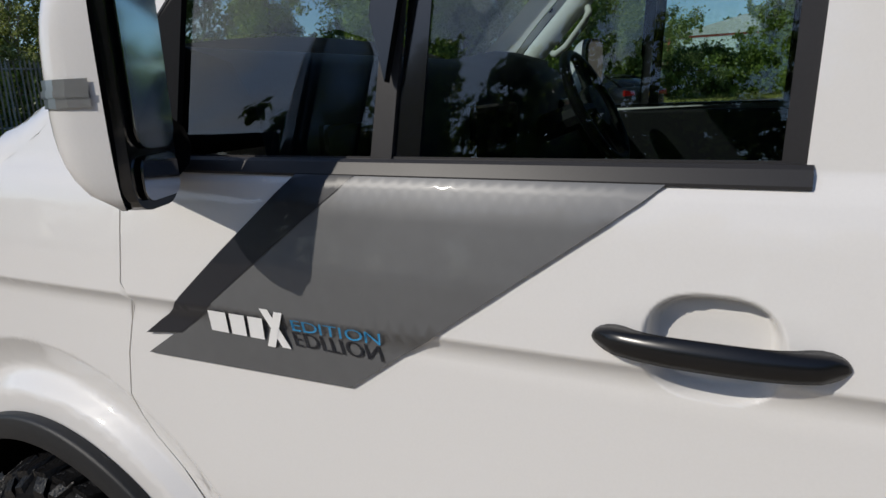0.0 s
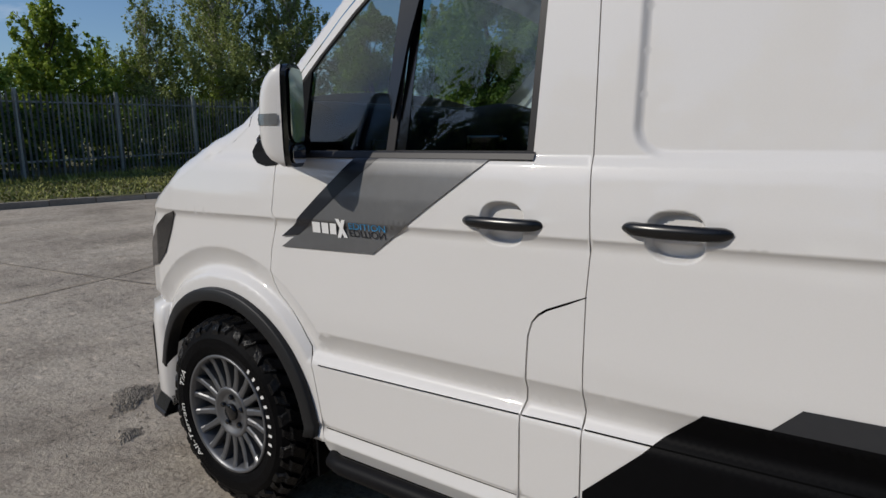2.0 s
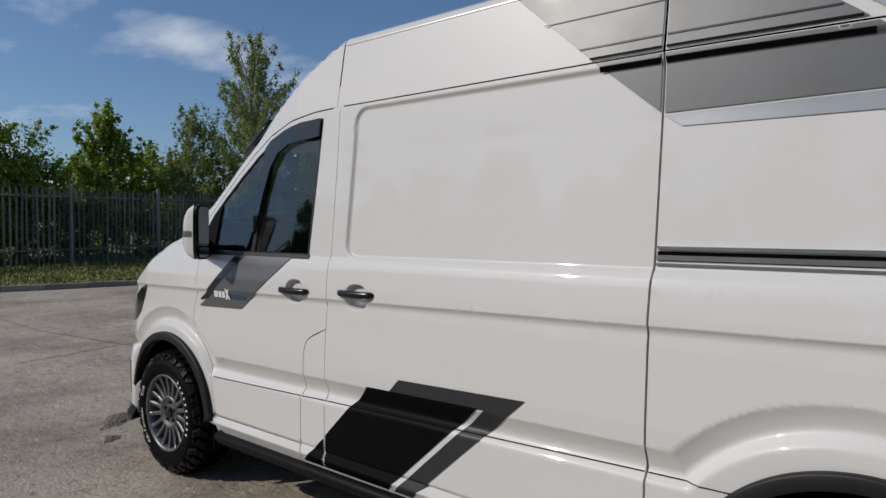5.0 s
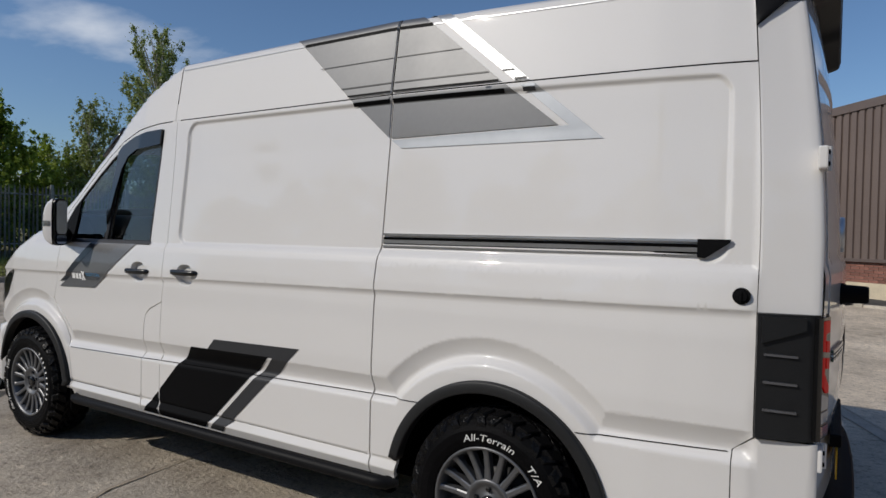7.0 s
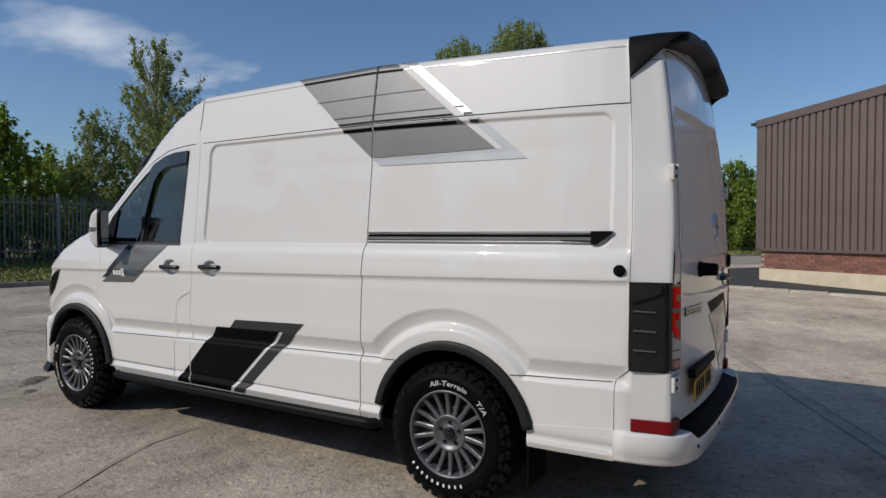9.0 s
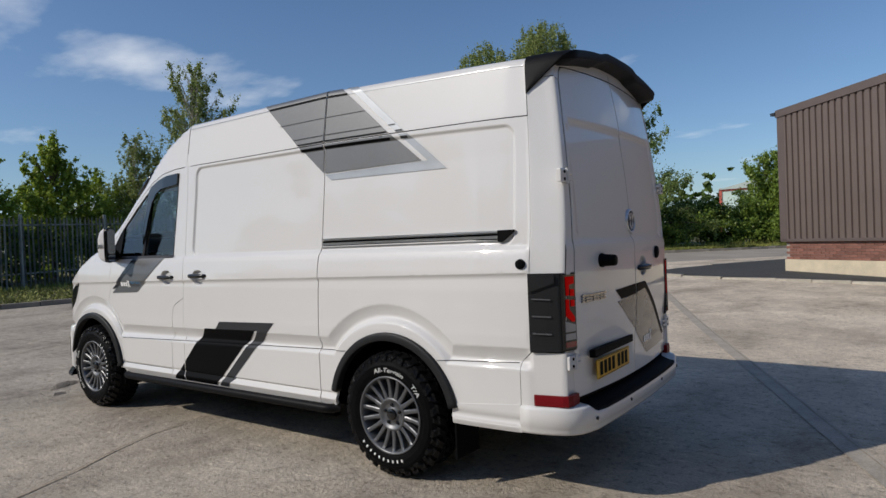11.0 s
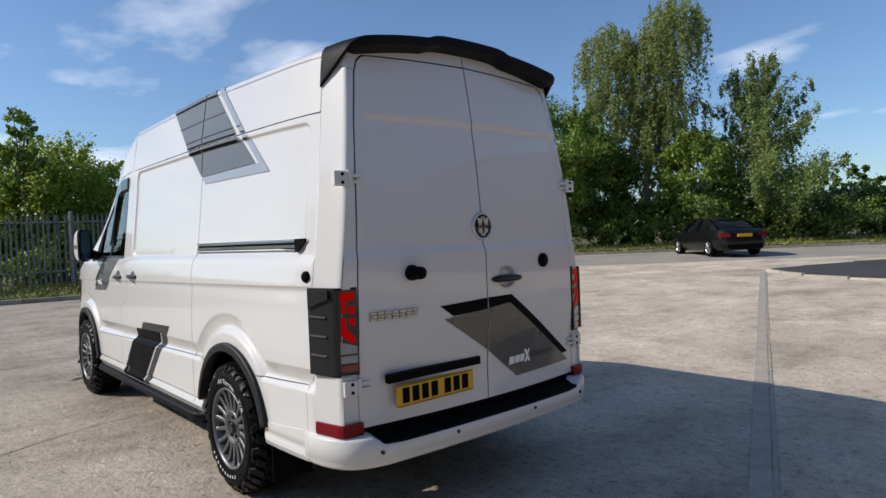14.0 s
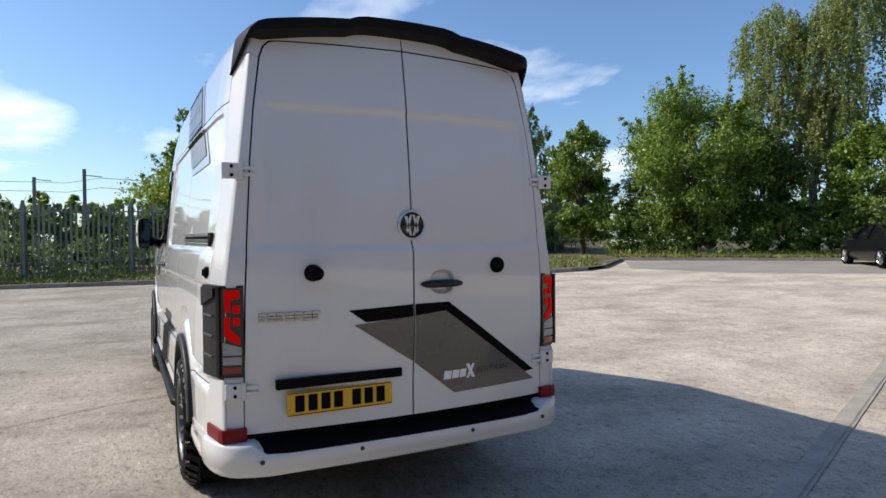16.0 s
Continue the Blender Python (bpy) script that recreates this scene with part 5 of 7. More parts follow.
for far in (False, True):
    me = sheet(lamp_skin, [[(0.0, 0.838), (LAMP_L, 0.838), (LAMP_L, 1.245), (0.0, 1.245)]], ARCH, 0.02, lift=0.006, rim=0.03)
    guard = part("tail_lamp", mirrored(me, "tail_lamp") if far else me, None, van, "tail lamp in a louvred black guard")
    wedge = [(0.012, 1.150), (0.140, 1.196), (0.140, 1.236), (0.012, 1.236)]
    on_lamp("guard_brow", wedge, ARCH, 0.018, guard, far, "", 0.012)
    for zz in (0.930, 1.020, 1.110):
        on_lamp("louvre", [(0.020, zz), (0.118, zz - 0.004), (0.118, zz + 0.003), (0.020, zz + 0.007)], LOUVRE, 0.015, guard, far, "", 0.010)
    w = LAMP_L - LAMP_0
    U = lambda f: LAMP_0 + f * w
    on_lamp("lamp_lens", [(U(0), 0.848), (U(0.98), 0.848), (U(0.98), 1.236), (U(0), 1.236)], GLOSS_BLACK, 0.012, guard, far, "gloss black lens")
    reds = [[(U(0.20), 1.225), (U(0.84), 1.225), (U(0.84), 1.188), (U(0.46), 1.183), (U(0.42), 1.128), (U(0.24), 1.128)],
            [(U(0.56), 1.160), (U(0.84), 1.158), (U(0.84), 1.122), (U(0.52), 1.124)],
            [(U(0.56), 1.104), (U(0.84), 1.102), (U(0.84), 1.068), (U(0.56), 1.070)],
            [(U(0.20), 1.108), (U(0.42), 1.108), (U(0.42), 1.056), (U(0.84), 1.012), (U(0.84), 0.988), (U(0.60), 0.990), (U(0.20), 1.022)]]
    on_lamp("lens_bezel", [(U(-0.05), 0.846), (U(0.06), 0.846), (U(0.06), 1.238), (U(-0.05), 1.238)], GLOSS_BLACK, 0.026, guard, far, "", 0.02)
    for o in reds:
        on_lamp("red_segment", o, RED_LIT, 0.016, guard, far, "glowing red lamp segment", 0.003)
    on_lamp("smoked_segment", [(U(0.12), 0.996), (U(0.9), 0.972), (U(0.9), 0.938), (U(0.12), 0.938)], SMOKE, 0.015, guard, far, "", 0.003)
    on_lamp("smoked_segment", [(U(0.12), 0.930), (U(0.9), 0.930), (U(0.9), 0.896), (U(0.12), 0.896)], SMOKE, 0.015, guard, far, "", 0.003)
    on_lamp("red_segment", [(U(0.12), 0.886), (U(0.9), 0.886), (U(0.9), 0.858), (U(0.12), 0.858)], RED_LENS, 0.015, guard, far, "unlit red lamp segment", 0.003)


# rear doors' fittings
def rear_flat(outlines, x, deep):
    bm = bmesh.new()
    for o in outlines:
        add_prism(bm, o, deep, lambda u, v, w: (x + w, u, v))
    bmesh.ops.recalc_face_normals(bm, faces=bm.faces)
    return bm


plate_x = rear(0.58, 0.70).x + 0.012
plate = part("number_plate", rear_flat([rounded(0.330, 0.838, 0.645, 0.752, 0.008)], plate_x, 0.005), PLATE, van, "yellow rear number plate")
for k in range(7):
    u = 0.366 + 0.0605 * k + (0.028 if k > 3 else 0)
    part("plate_character", rear_flat([[(u, 0.662), (u + 0.043, 0.662), (u + 0.043, 0.737), (u, 0.737)]], plate_x + 0.0058, 0.001), DECAL_BLACK, plate, "black bar for a character")
for o in ([(0.333, 0.648), (0.835, 0.648), (0.835, 0.651), (0.333, 0.651)], [(0.333, 0.746), (0.835, 0.746), (0.835, 0.749), (0.333, 0.749)]):
    part("plate_border", rear_flat([o], plate_x + 0.0058, 0.0008), DECAL_BLACK, plate)
bm = bmesh.new()
add_box(bm, (plate_x - 0.02, 0.282, 0.772), (plate_x + 0.016, 0.890, 0.816), 0.006)
part("plate_light_bar", bm, BLACK_PLASTIC, van, "black plate light strip")

GR1 = [(0.621, 1.110), (0.947, 1.124), (0.947, 1.062), (0.704, 1.050)]
part("rear_stripe", sheet(rear, [GR1], DECAL_BLACK, 0.05, lift=0.002, rim=0), None, van, "dark stripe of the rear graphic")
part("rear_stripe", sheet(rear, [[(0.959, 1.124), (1.145, 1.126), (1.705, 0.715), (1.640, 0.708), (1.128, 1.080), (0.959, 1.064)]], DECAL_BLACK, 0.05, lift=0.002, rim=0), None, van, "dark stripe of the rear graphic")
part("rear_graphic", sheet(rear, [[(0.645, 1.040), (0.947, 1.064), (0.947, 0.842)]], DECAL_BRONZE, 0.05, lift=0.0026, rim=0), None, van, "bronze-grey rear graphic")
part("rear_graphic", sheet(rear, [[(0.959, 0.833), (0.959, 1.066), (1.128, 1.082), (1.644, 0.710), (1.706, 0.664), (1.184, 0.655)]], DECAL_BRONZE, 0.05, lift=0.0026, rim=0), None, van, "bronze-grey rear graphic")


def rear_marks(shapes, mat, name, label, lift=0.005):
    bm = bmesh.new()
    for o in shapes:
        bm.faces.new([bm.verts.new(rear(u, v) + Vector((lift, 0, 0))) for u, v in o])
    for f in bm.faces:
        f.normal_update()
        if f.normal.x < 0:
            f.normal_flip()
    return part(name, bm, mat, van, label)


rear_marks([slanted(1.120, 0.728, 0.044, 0.042, 0.006), slanted(1.170, 0.729, 0.040, 0.042, 0.006), slanted(1.215, 0.730, 0.036, 0.042, 0.006),
            slanted(1.256, 0.722, 0.016, 0.072, 0.034), [(1.252, 0.796), (1.272, 0.796), (1.310, 0.722), (1.290, 0.722)]], DECAL_WHITE, "rear_mark", "white logo shapes")
pts, faces = text_points("EDITION", 0.044, 0.25)
bm = bmesh.new()
vs = [bm.verts.new(rear(1.415 + px * 1.15, 0.742 + py) + Vector((0.005, 0, 0))) for px, py in pts]
for f in faces:
    bm.faces.new([vs[i] for i in f])
part("rear_word", bm, DECAL_NAVY, van, "dark blue word on the rear graphic")
# the maker's badge and model name as plain shapes
embl = Matrix.Translation(rear(YC, 1.512) + Vector((-0.006, 0, 0))) @ pose(0, 0, 0, 0, 90)
bm = bmesh.new()
add_lathe(bm, [(0.0005, 0.012), (0.066, 0.012), (0.066, 0.0)], embl, 36)
badge = part("round_badge", bm, GLOSS_BLACK, van, "round black and chrome badge", True)
bm = bmesh.new()
add_lathe(bm, [(0.063, 0.010), (0.064, 0.017), (0.070, 0.019), (0.075, 0.015), (0.076, 0.0)], embl, 40)
part("badge_ring", bm, SILVER, badge, "", True)
bm = bmesh.new()
bx = rear(YC, 1.512).x + 0.007
for o in ([(-0.042, 0.044), (-0.026, 0.044), (-0.002, -0.052), (-0.012, -0.052)], [(0.042, 0.044), (0.026, 0.044), (0.002, -0.052), (0.012, -0.052)],
          [(-0.012, 0.050), (-0.002, 0.050), (-0.024, -0.040), (-0.034, -0.026)], [(0.012, 0.050), (0.002, 0.050), (0.024, -0.040), (0.034, -0.026)]):
    add_prism(bm, o, 0.005, lambda u, v, w: (bx + w, YC + u, 1.512 + v))
bmesh.ops.recalc_face_normals(bm, faces=bm.faces)
part("badge_bars", bm, SILVER, badge)
bm = bmesh.new()
for k in range(7):
    u = 0.212 + 0.0395 * k
    for zlo, zhi in ((1.078, 1.088), (1.093, 1.101), (1.106, 1.117)):
        add_prism(bm, slanted(u, zlo, 0.034 if zlo > 1.10 or k % 2 else 0.026, zhi - zlo, 0.002), 0.009, lambda a, b, w: rear(a, b) + Vector((0.001 + w, 0, 0)))
bmesh.ops.recalc_face_normals(bm, faces=bm.faces)
part("model_name_bars", bm, BADGE_CHROME, van, "chrome model name as bars")


def knob(y, z, r, length):
    p = rear(y, z)
    bm = bmesh.new()
    add_lathe(bm, [(r * 1.15, -0.01), (r * 1.15, 0.012), (r, 0.016), (r * 0.92, length - 0.008), (r * 0.84, length), (0.0005, length)], Matrix.Translation(p) @ pose(0, 0, 0, 0, 90), 28)
    return bm


part("door_buffer", knob(0.455, 1.292, 0.034, 0.085), BLACK_PLASTIC, van, "black rubber door buffer", True)
part("round_lock", knob(1.440, 1.302, 0.036, 0.018), BLACK_PLASTIC, van, "round black security lock", True)


def rear_handle():
    bm = bmesh.new()
    n, rows = 16, []
    for i in range(n + 1):
        t = i / n * 2 - 1
        y = 1.105 + 0.118 * t
        half = 0.019 * (1 - abs(t) ** 4) ** 0.5 + 0.001
        out = 0.018 + 0.026 * (1 - t * t) ** 0.6
        x = rear(1.005, 1.218).x - 0.004
        rows.append([bm.verts.new((x + w, y, 1.218 + v)) for v, w in ((-half, 0.002), (-half * 0.8, out * 0.85), (0, out), (half * 0.7, out * 0.9), (half, 0.002))])
    for p, q in zip(rows, rows[1:]):
        for j in range(4):
            bm.faces.new((p[j], p[j + 1], q[j + 1], q[j]))
    bm.faces.new(rows[0])
    bm.faces.new(rows[-1])
    bmesh.ops.recalc_face_normals(bm, faces=bm.faces)
    return bm


part("rear_handle", rear_handle(), SATIN_BLACK, van, "black pull handle", True)


def hinge(z):
    bm = bmesh.new()
    x0 = rear(0.15, z).x
    add_box(bm, (x0 - 0.012, 0.070, z - 0.036), (x0 + 0.016, 0.152, z + 0.036), 0.006)
    add_box(bm, (x0 - 0.004, 0.150, z - 0.022), (x0 + 0.018, 0.215, z - 0.006), 0.003)
    add_box(bm, (x0 - 0.004, 0.150, z + 0.006), (x0 + 0.018, 0.215, z + 0.022), 0.003)
    add_tube(bm, [(x0 + 0.016, 0.150, z - 0.040), (x0 + 0.016, 0.150, z + 0.040)], 0.011, 10)
    return bm


for zz in (1.752, 0.775):
    both("door_hinge", hinge(zz), PAINT, "white external door hinge")
    for dz in (-0.019, 0.019):
        bm = bmesh.new()
        add_lathe(bm, [(0.008, 0.0), (0.008, 0.006), (0.0005, 0.007)], Matrix.Translation((rear(0.15, zz).x + 0.015, 0.112, zz + dz)) @ pose(0, 0, 0, 0, 90), 8)
        both("hinge_bolt", bm, HOLLOW_BLACK)


# roof spoiler: side cheeks wrapping the roof's end and a lip across
def spoiler():
    """One moulding: a triangular cheek on each pillar, running up into an overhanging lip across the roof's end."""
    bm = bmesh.new()
    half = []
    low, mid = 2.222, girth_mid(4.60)
    for i in range(27):
        f = i / 26
        s = low + (mid - low) * (0.55 * f + 0.45 * f * f)
        k = min(1.0, (s - low) / 0.215)
        c = smooth01((s - 2.345) / 0.11)
        front = skin(4.600, s) + Vector((0, -0.010 * (1 - c), 0.010 * c))
        body = skin(4.60 + 0.172 * k, s)
        across = (YC - body.y) / (YC - 0.24)
        bump = 0.018 * smooth01((0.40 - across) / 0.07)
        tip = Vector((front.x + (4.808 - front.x) * k, body.y - 0.010 * (1 - c), body.z + 0.012 * c + bump + 0.010 * c * (1 - across ** 2)))
        arch = Vector((0, -0.003 * (1 - c), 0.006 * c))
        down = Vector((0, 0.016, 0)) * (1 - c) + Vector((-0.004, 0, -0.046)) * c
        under = Vector((min(tip.x, front.x + 0.010), front.y + 0.016, front.z)) * (1 - c) + Vector((tip.x - 0.105, tip.y, tip.z - 0.066)) * c
        half.append([front - Vector((0, -0.012 * (1 - c), 0.012 * c)), front, front.lerp(tip, 0.5) + arch, front.lerp(tip, 0.88) + arch * 0.6, tip, tip + down * 0.35 + Vector((0.005 * c, 0, 0)), tip + down, under])
    flip = lambda p: Vector((p.x, 2 * YC - p.y, p.z))
    rows = [[bm.verts.new(p) for p in r] for r in half] + [[bm.verts.new(flip(p)) for p in r] for r in reversed(half[:-1])]
    for p, q in zip(rows, rows[1:]):
        for j in range(8):
            bm.faces.new((p[j], p[(j + 1) % 8], q[(j + 1) % 8], q[j]))
    bm.faces.new(rows[0])
    bm.faces.new(rows[-1])
    bmesh.ops.recalc_face_normals(bm, faces=bm.faces)
    for e in bm.edges:
        if len(e.link_faces) == 2 and e.calc_face_angle(0) > 0.6:
            e.smooth = False
    return bm


part("roof_spoiler", spoiler(), SPOILER, van, "black roof spoiler over the rear doors", True)

# front: bumper, headlamps, valance, visor, mud flaps
FRONT = mirror_path([(-0.440, 0.018), (-0.56, 0.044), (-0.66, 0.095), (-0.725, 0.20), (-0.755, 0.40), (-0.77, 0.70)])
fb = part("front_bumper", sweep(FRONT[::-1], [(-0.10, 0.30), (0.0, 0.30), (0.012, 0.34), (0.012, 0.66), (0.0, 0.735), (-0.06, 0.76)]), PAINT, van, "white front bumper", True)
part("splitter", sweep(FRONT[::-1], [(-0.10, 0.268), (0.036, 0.258), (0.038, 0.276), (0.006, 0.342), (-0.10, 0.345)]), SATIN_BLACK, fb, "black front splitter")
# the edge's highlight is a thin strip of lighter grey
part("splitter_edge_highlight", sweep(FRONT[::-1], [(0.030, 0.256), (0.043, 0.255), (0.044, 0.272), (0.034, 0.279)]), SATIN_TRIM, fb, "splitter edge in lighter grey for its highlight")
part("bumper_side_trim", (lambda b: (add_prism(b, [(-0.64, 0.40), (-0.590, 0.40), (-0.61, 0.62), (-0.65, 0.66)], 0.012, lambda u, v, w: (u, float(np.interp(u, PLAN_X, PLAN_Y)) - 0.02 - w, v)), b)[1])(bmesh.new()), GLOSS_BLACK, fb)
HEAD = [(-0.315, 1.165), (-0.355, 1.085), (-0.415, 0.985), (-0.49, 0.925), (-0.60, 0.90), (-0.69, 0.86), (-0.71, 0.86), (-0.65, 0.955), (-0.58, 1.02), (-0.50, 1.085), (-0.40, 1.145)]
both("headlamp", (lambda b: (b.from_mesh(sheet(skin, [HEAD], GLOSS_BLACK, 0.02, lift=0.006, rim=0.01)), b)[1])(bmesh.new()), GLOSS_BLACK, "dark glossy headlamp", True)
part("front_grille", sweep([(-0.745, 1.45), (-0.772, YC), (-0.745, 0.46)], [(-0.05, 0.74), (0.02, 0.74), (0.012, 0.96), (-0.05, 0.98)]), GLOSS_BLACK, van)
vb = bmesh.new()
rows = []
for i in range(13):
    y = 0.20 + (2 * YC - 0.40) * i / 12
    k = 1 - abs(i / 6 - 1) ** 2.5
    rows.append([vb.verts.new(p) for p in ((0.750, y, 2.150 + 0.07 * k), (0.630, y, 2.072 + 0.07 * k), (0.520, y, 1.982 + 0.07 * k), (0.515, y, 1.965 + 0.07 * k), (0.635, y, 2.045 + 0.07 * k), (0.755, y, 2.120 + 0.07 * k))])
for p, q in zip(rows, rows[1:]):
    for j in range(6):
        vb.faces.new((p[j], p[(j + 1) % 6], q[(j + 1) % 6], q[j]))
vb.faces.new(rows[0])
vb.faces.new(rows[-1])
bmesh.ops.recalc_face_normals(vb, faces=vb.faces)
part("sun_visor", vb, GLOSS_BLACK, van, "gloss black visor above the windscreen", True)
for c, dx in ((0.0, 0.445), (3.64, 0.445)):
    both("mud_flap", box((c + dx, 0.03, 0.17 if c > 1 else 0.24), (c + dx + 0.012, 0.27, 0.50), 0.004), BLACK_PLASTIC, "black mud flap")

# cab inside: dashboard, wheel, far trims, bulkhead
bm = bmesh.new()
rows = []
for i in range(25):
    y = 0.12 + (2 * YC - 0.24) * i / 24
    k = max(0.0, 1 - abs(y - 1.40) / 0.24)
    hump, reach = 0.045 * smooth01(k * 1.6), 0.05 * smooth01(k * 1.6)
    rows.append([bm.verts.new(p) for p in ((0.02, y, 1.36), (0.14, y, 1.535), (0.26, y, 1.575), (0.40 + reach, y, 1.575 + hump * 0.6), (0.50 + reach, y, 1.545 + hump * 0.6), (0.54 + reach, y, 1.48), (0.56, y, 1.36), (0.62, y, 1.25), (0.60, y, 1.05), (0.35, y, 0.95))])
for p, q in zip(rows, rows[1:]):
    for j in range(9):
        bm.faces.new((p[j], p[j + 1], q[j + 1], q[j]))
bmesh.ops.recalc_face_normals(bm, faces=bm.faces)
dash = part("dashboard", bm, INTERIOR, van, "dark plastic dashboard", True)
part("centre_screen", box((0.585, 0.80, 1.30), (0.605, 1.08, 1.45), 0.008), GLOSS_BLACK, dash)
for yy in (0.24, 1.02, 1.60):
    part("air_vent", box((0.560, yy, 1.36), (0.585, yy + 0.13, 1.44), 0.01), GLOSS_BLACK, dash)
bm = bmesh.new()
sm = Matrix.Translation((0.745, 1.41, 1.415)) @ pose(0, 0, 0, 0, 62)
ringp = [(0.185 + 0.017 * math.cos(2 * math.pi * k / 10), 0.017 * math.sin(2 * math.pi * k / 10)) for k in range(11)]
add_lathe(bm, ringp, sm, 40)
steer = part("steering_wheel", bm, RUBBER, van, "black steering wheel", True)
bm = bmesh.new()
add_lathe(bm, [(0.07, -0.02), (0.07, 0.015), (0.0005, 0.02)], sm, 24)
for a in (20, 160, 270):
    ca, sa = math.cos(radians(a)), math.sin(radians(a))
    add_tube(bm, [sm @ Vector((0.05 * ca, 0.05 * sa, 0)), sm @ Vector((0.18 * ca, 0.18 * sa, 0))], 0.018, 6)
part("steering_hub", bm, INTERIOR, steer)
bm = bmesh.new()
add_tube(bm, [sm @ Vector((0, 0, -0.02)), (0.52, 1.41, 1.33)], 0.045, 10)
part("steering_column", bm, INTERIOR, steer)
for yy, nm in ((1.73, 1),):
    bm = bmesh.new()
    add_tube(bm, [(0.30, yy + 0.03 * nm, 1.47), (0.46, yy, 1.63), (0.66, yy - 0.04 * nm, 1.82), (0.92, yy - 0.07 * nm, 2.03)], [0.040, 0.040, 0.040, 0.045], 8)
    part("pillar_trim", bm, LINING, van, "pale grey pillar trim", True)
bm = bmesh.new()
add_tube(bm, [(0.515, 1.69, 1.60), (0.535, 1.66, 1.595), (0.575, 1.65, 1.62), (0.645, 1.64, 1.70), (0.655, 1.645, 1.725), (0.64, 1.69, 1.75)], 0.0125, 8)
part("grab_handle", bm, LINING, van, "pale grab handle on the pillar", True)
part("bulkhead", box((1.47, 0.19, 0.5), (1.49, 2 * YC - 0.19, 2.10)), INTERIOR, van)
part("cab_floor", box((0.1, 0.1, 0.40), (1.47, 2 * YC - 0.1, 0.44)), INTERIOR, van)
part("headlining", box((0.95, 0.25, 2.12), (1.47, 2 * YC - 0.25, 2.14)), LINING, van)
both("door_lining", box((0.42, 0.075, 0.55), (1.40, 0.10, 1.385), 0.01), INTERIOR, "dark door lining")


# ---- the yard ----
def rise(x, y):
    """The yard climbs gently away from the van to the north-west."""
    q = -(x - 2) * 0.7 + (y - 1) * 0.7
    return 0.02 * min(max(0.0, q - 3.0), 45.0)


def lay(outline, lift, step=1.0):
    """A flat-lying sheet over the rising ground."""
    outline = dense(outline, step)
    pts = list(outline)
    edges = [(i, (i + 1) % len(outline)) for i in range(len(outline))]
    arr = np.array(pts)
    lo, hi = arr.min(0), arr.max(0)
    for x in np.arange(lo[0] + step / 2, hi[0], step * 1.5):
        for y in np.arange(lo[1] + step / 2, hi[1], step * 1.5):
            if inside(outline, x, y):
                pts.append((x, y))
    co, _, faces, _, _, _ = geometry.delaunay_2d_cdt([Vector(p) for p in pts], edges, [], 0, 1e-6)
    bm = bmesh.new()
    vs = [bm.verts.new((c[0], c[1], rise(c[0], c[1]) + lift)) for c in co]
    for f in faces:
        u, v = sum(co[i][0] for i in f) / 3, sum(co[i][1] for i in f) / 3
        if inside(outline, u, v):
            a = bm.faces.new([vs[i] for i in f])
    bmesh.ops.recalc_face_normals(bm, faces=bm.faces)
    for f in bm.faces:
        f.normal_update()
        if f.normal.z < 0:
            f.normal_flip()
    return bm


def ground_mesh():
    bm = bmesh.new()
    line = sorted(set([-600, -300, -150, -100, -75] + list(range(-60, 61, 2)) + [75, 100, 150, 300, 600]))
    grid = [[bm.verts.new((x, y, rise(x, y))) for y in line] for x in line]
    for i in range(len(line) - 1):
        for j in range(len(line) - 1):
            bm.faces.new((grid[i][j], grid[i + 1][j], grid[i + 1][j + 1], grid[i][j + 1]))
    return bm


tagged(new("ground", mesh_of("ground", ground_mesh(), CONCRETE, True)), "weathered grey-brown concrete yard with stains", "ground", kind="structure")

KERB_W = [(-16.6, -14.0), (-13.5, -3.5), (-12.4, 1.0), (-11.3, 5.0), (-8.95, 12.2), (-9.0, 13.6), (-9.5, 14.8)]
KERB_N = [(-9.5, 14.8), (-11.2, 16.4), (-12.5, 18.3), (-9.6, 21.4), (-6.9, 24.1), (-3.0, 27.7), (0.8, 31.2), (8.0, 37.8), (16.0, 45.0)]
FENCE = [(-15.0, -16.0), (-15.6, -3.0), (-17.1, 6.0), (-18.8, 15.0), (-20.2, 23.0)]
verge_w = lay(KERB_W + [(-12.2, 18.0), (-20.0, 24.0), (-60, 60), (-60, -14)], 0.11, 1.4)
tagged(new("verge", mesh_of("verge", verge_w, GRASS_SOIL)), "rough grass verge below the fence", "grass", kind="structure")
verge_n = lay([(-12.55, 18.35), (-9.6, 21.45), (-6.9, 24.15), (-3.0, 27.75), (0.8, 31.25), (8.0, 37.85), (16.0, 45.05), (12, 70), (-40, 60), (-22, 26)], 0.12, 1.4)
tagged(new("verge", mesh_of("verge", verge_n, GRASS_SOIL)), "grass strip along the hedge", "grass", kind="structure")
field = lay([(-590, -590), (-62, -590), (-59, -14), (-59, 60), (-40, 62), (60, 108), (60, 590), (-590, 590)], 0.10, 24.0)
tagged(new("field", mesh_of("field", field, GRASS_SOIL)), "rough grassland beyond the fence and hedge", "field", kind="structure")
road = lay([(-11.9, 17.9), (-9.45, 21.2), (-6.75, 23.9), (-2.85, 27.5), (0.95, 31.0), (16.0, 44.6), (19.5, 41.5), (4.2, 26.8), (-1.2, 21.2), (-5.6, 16.5), (-8.9, 15.4)], 0.004, 1.2)
tagged(new("road", mesh_of("road", road, ROAD)), "worn pale access road beside the hedge", "road", kind="structure")
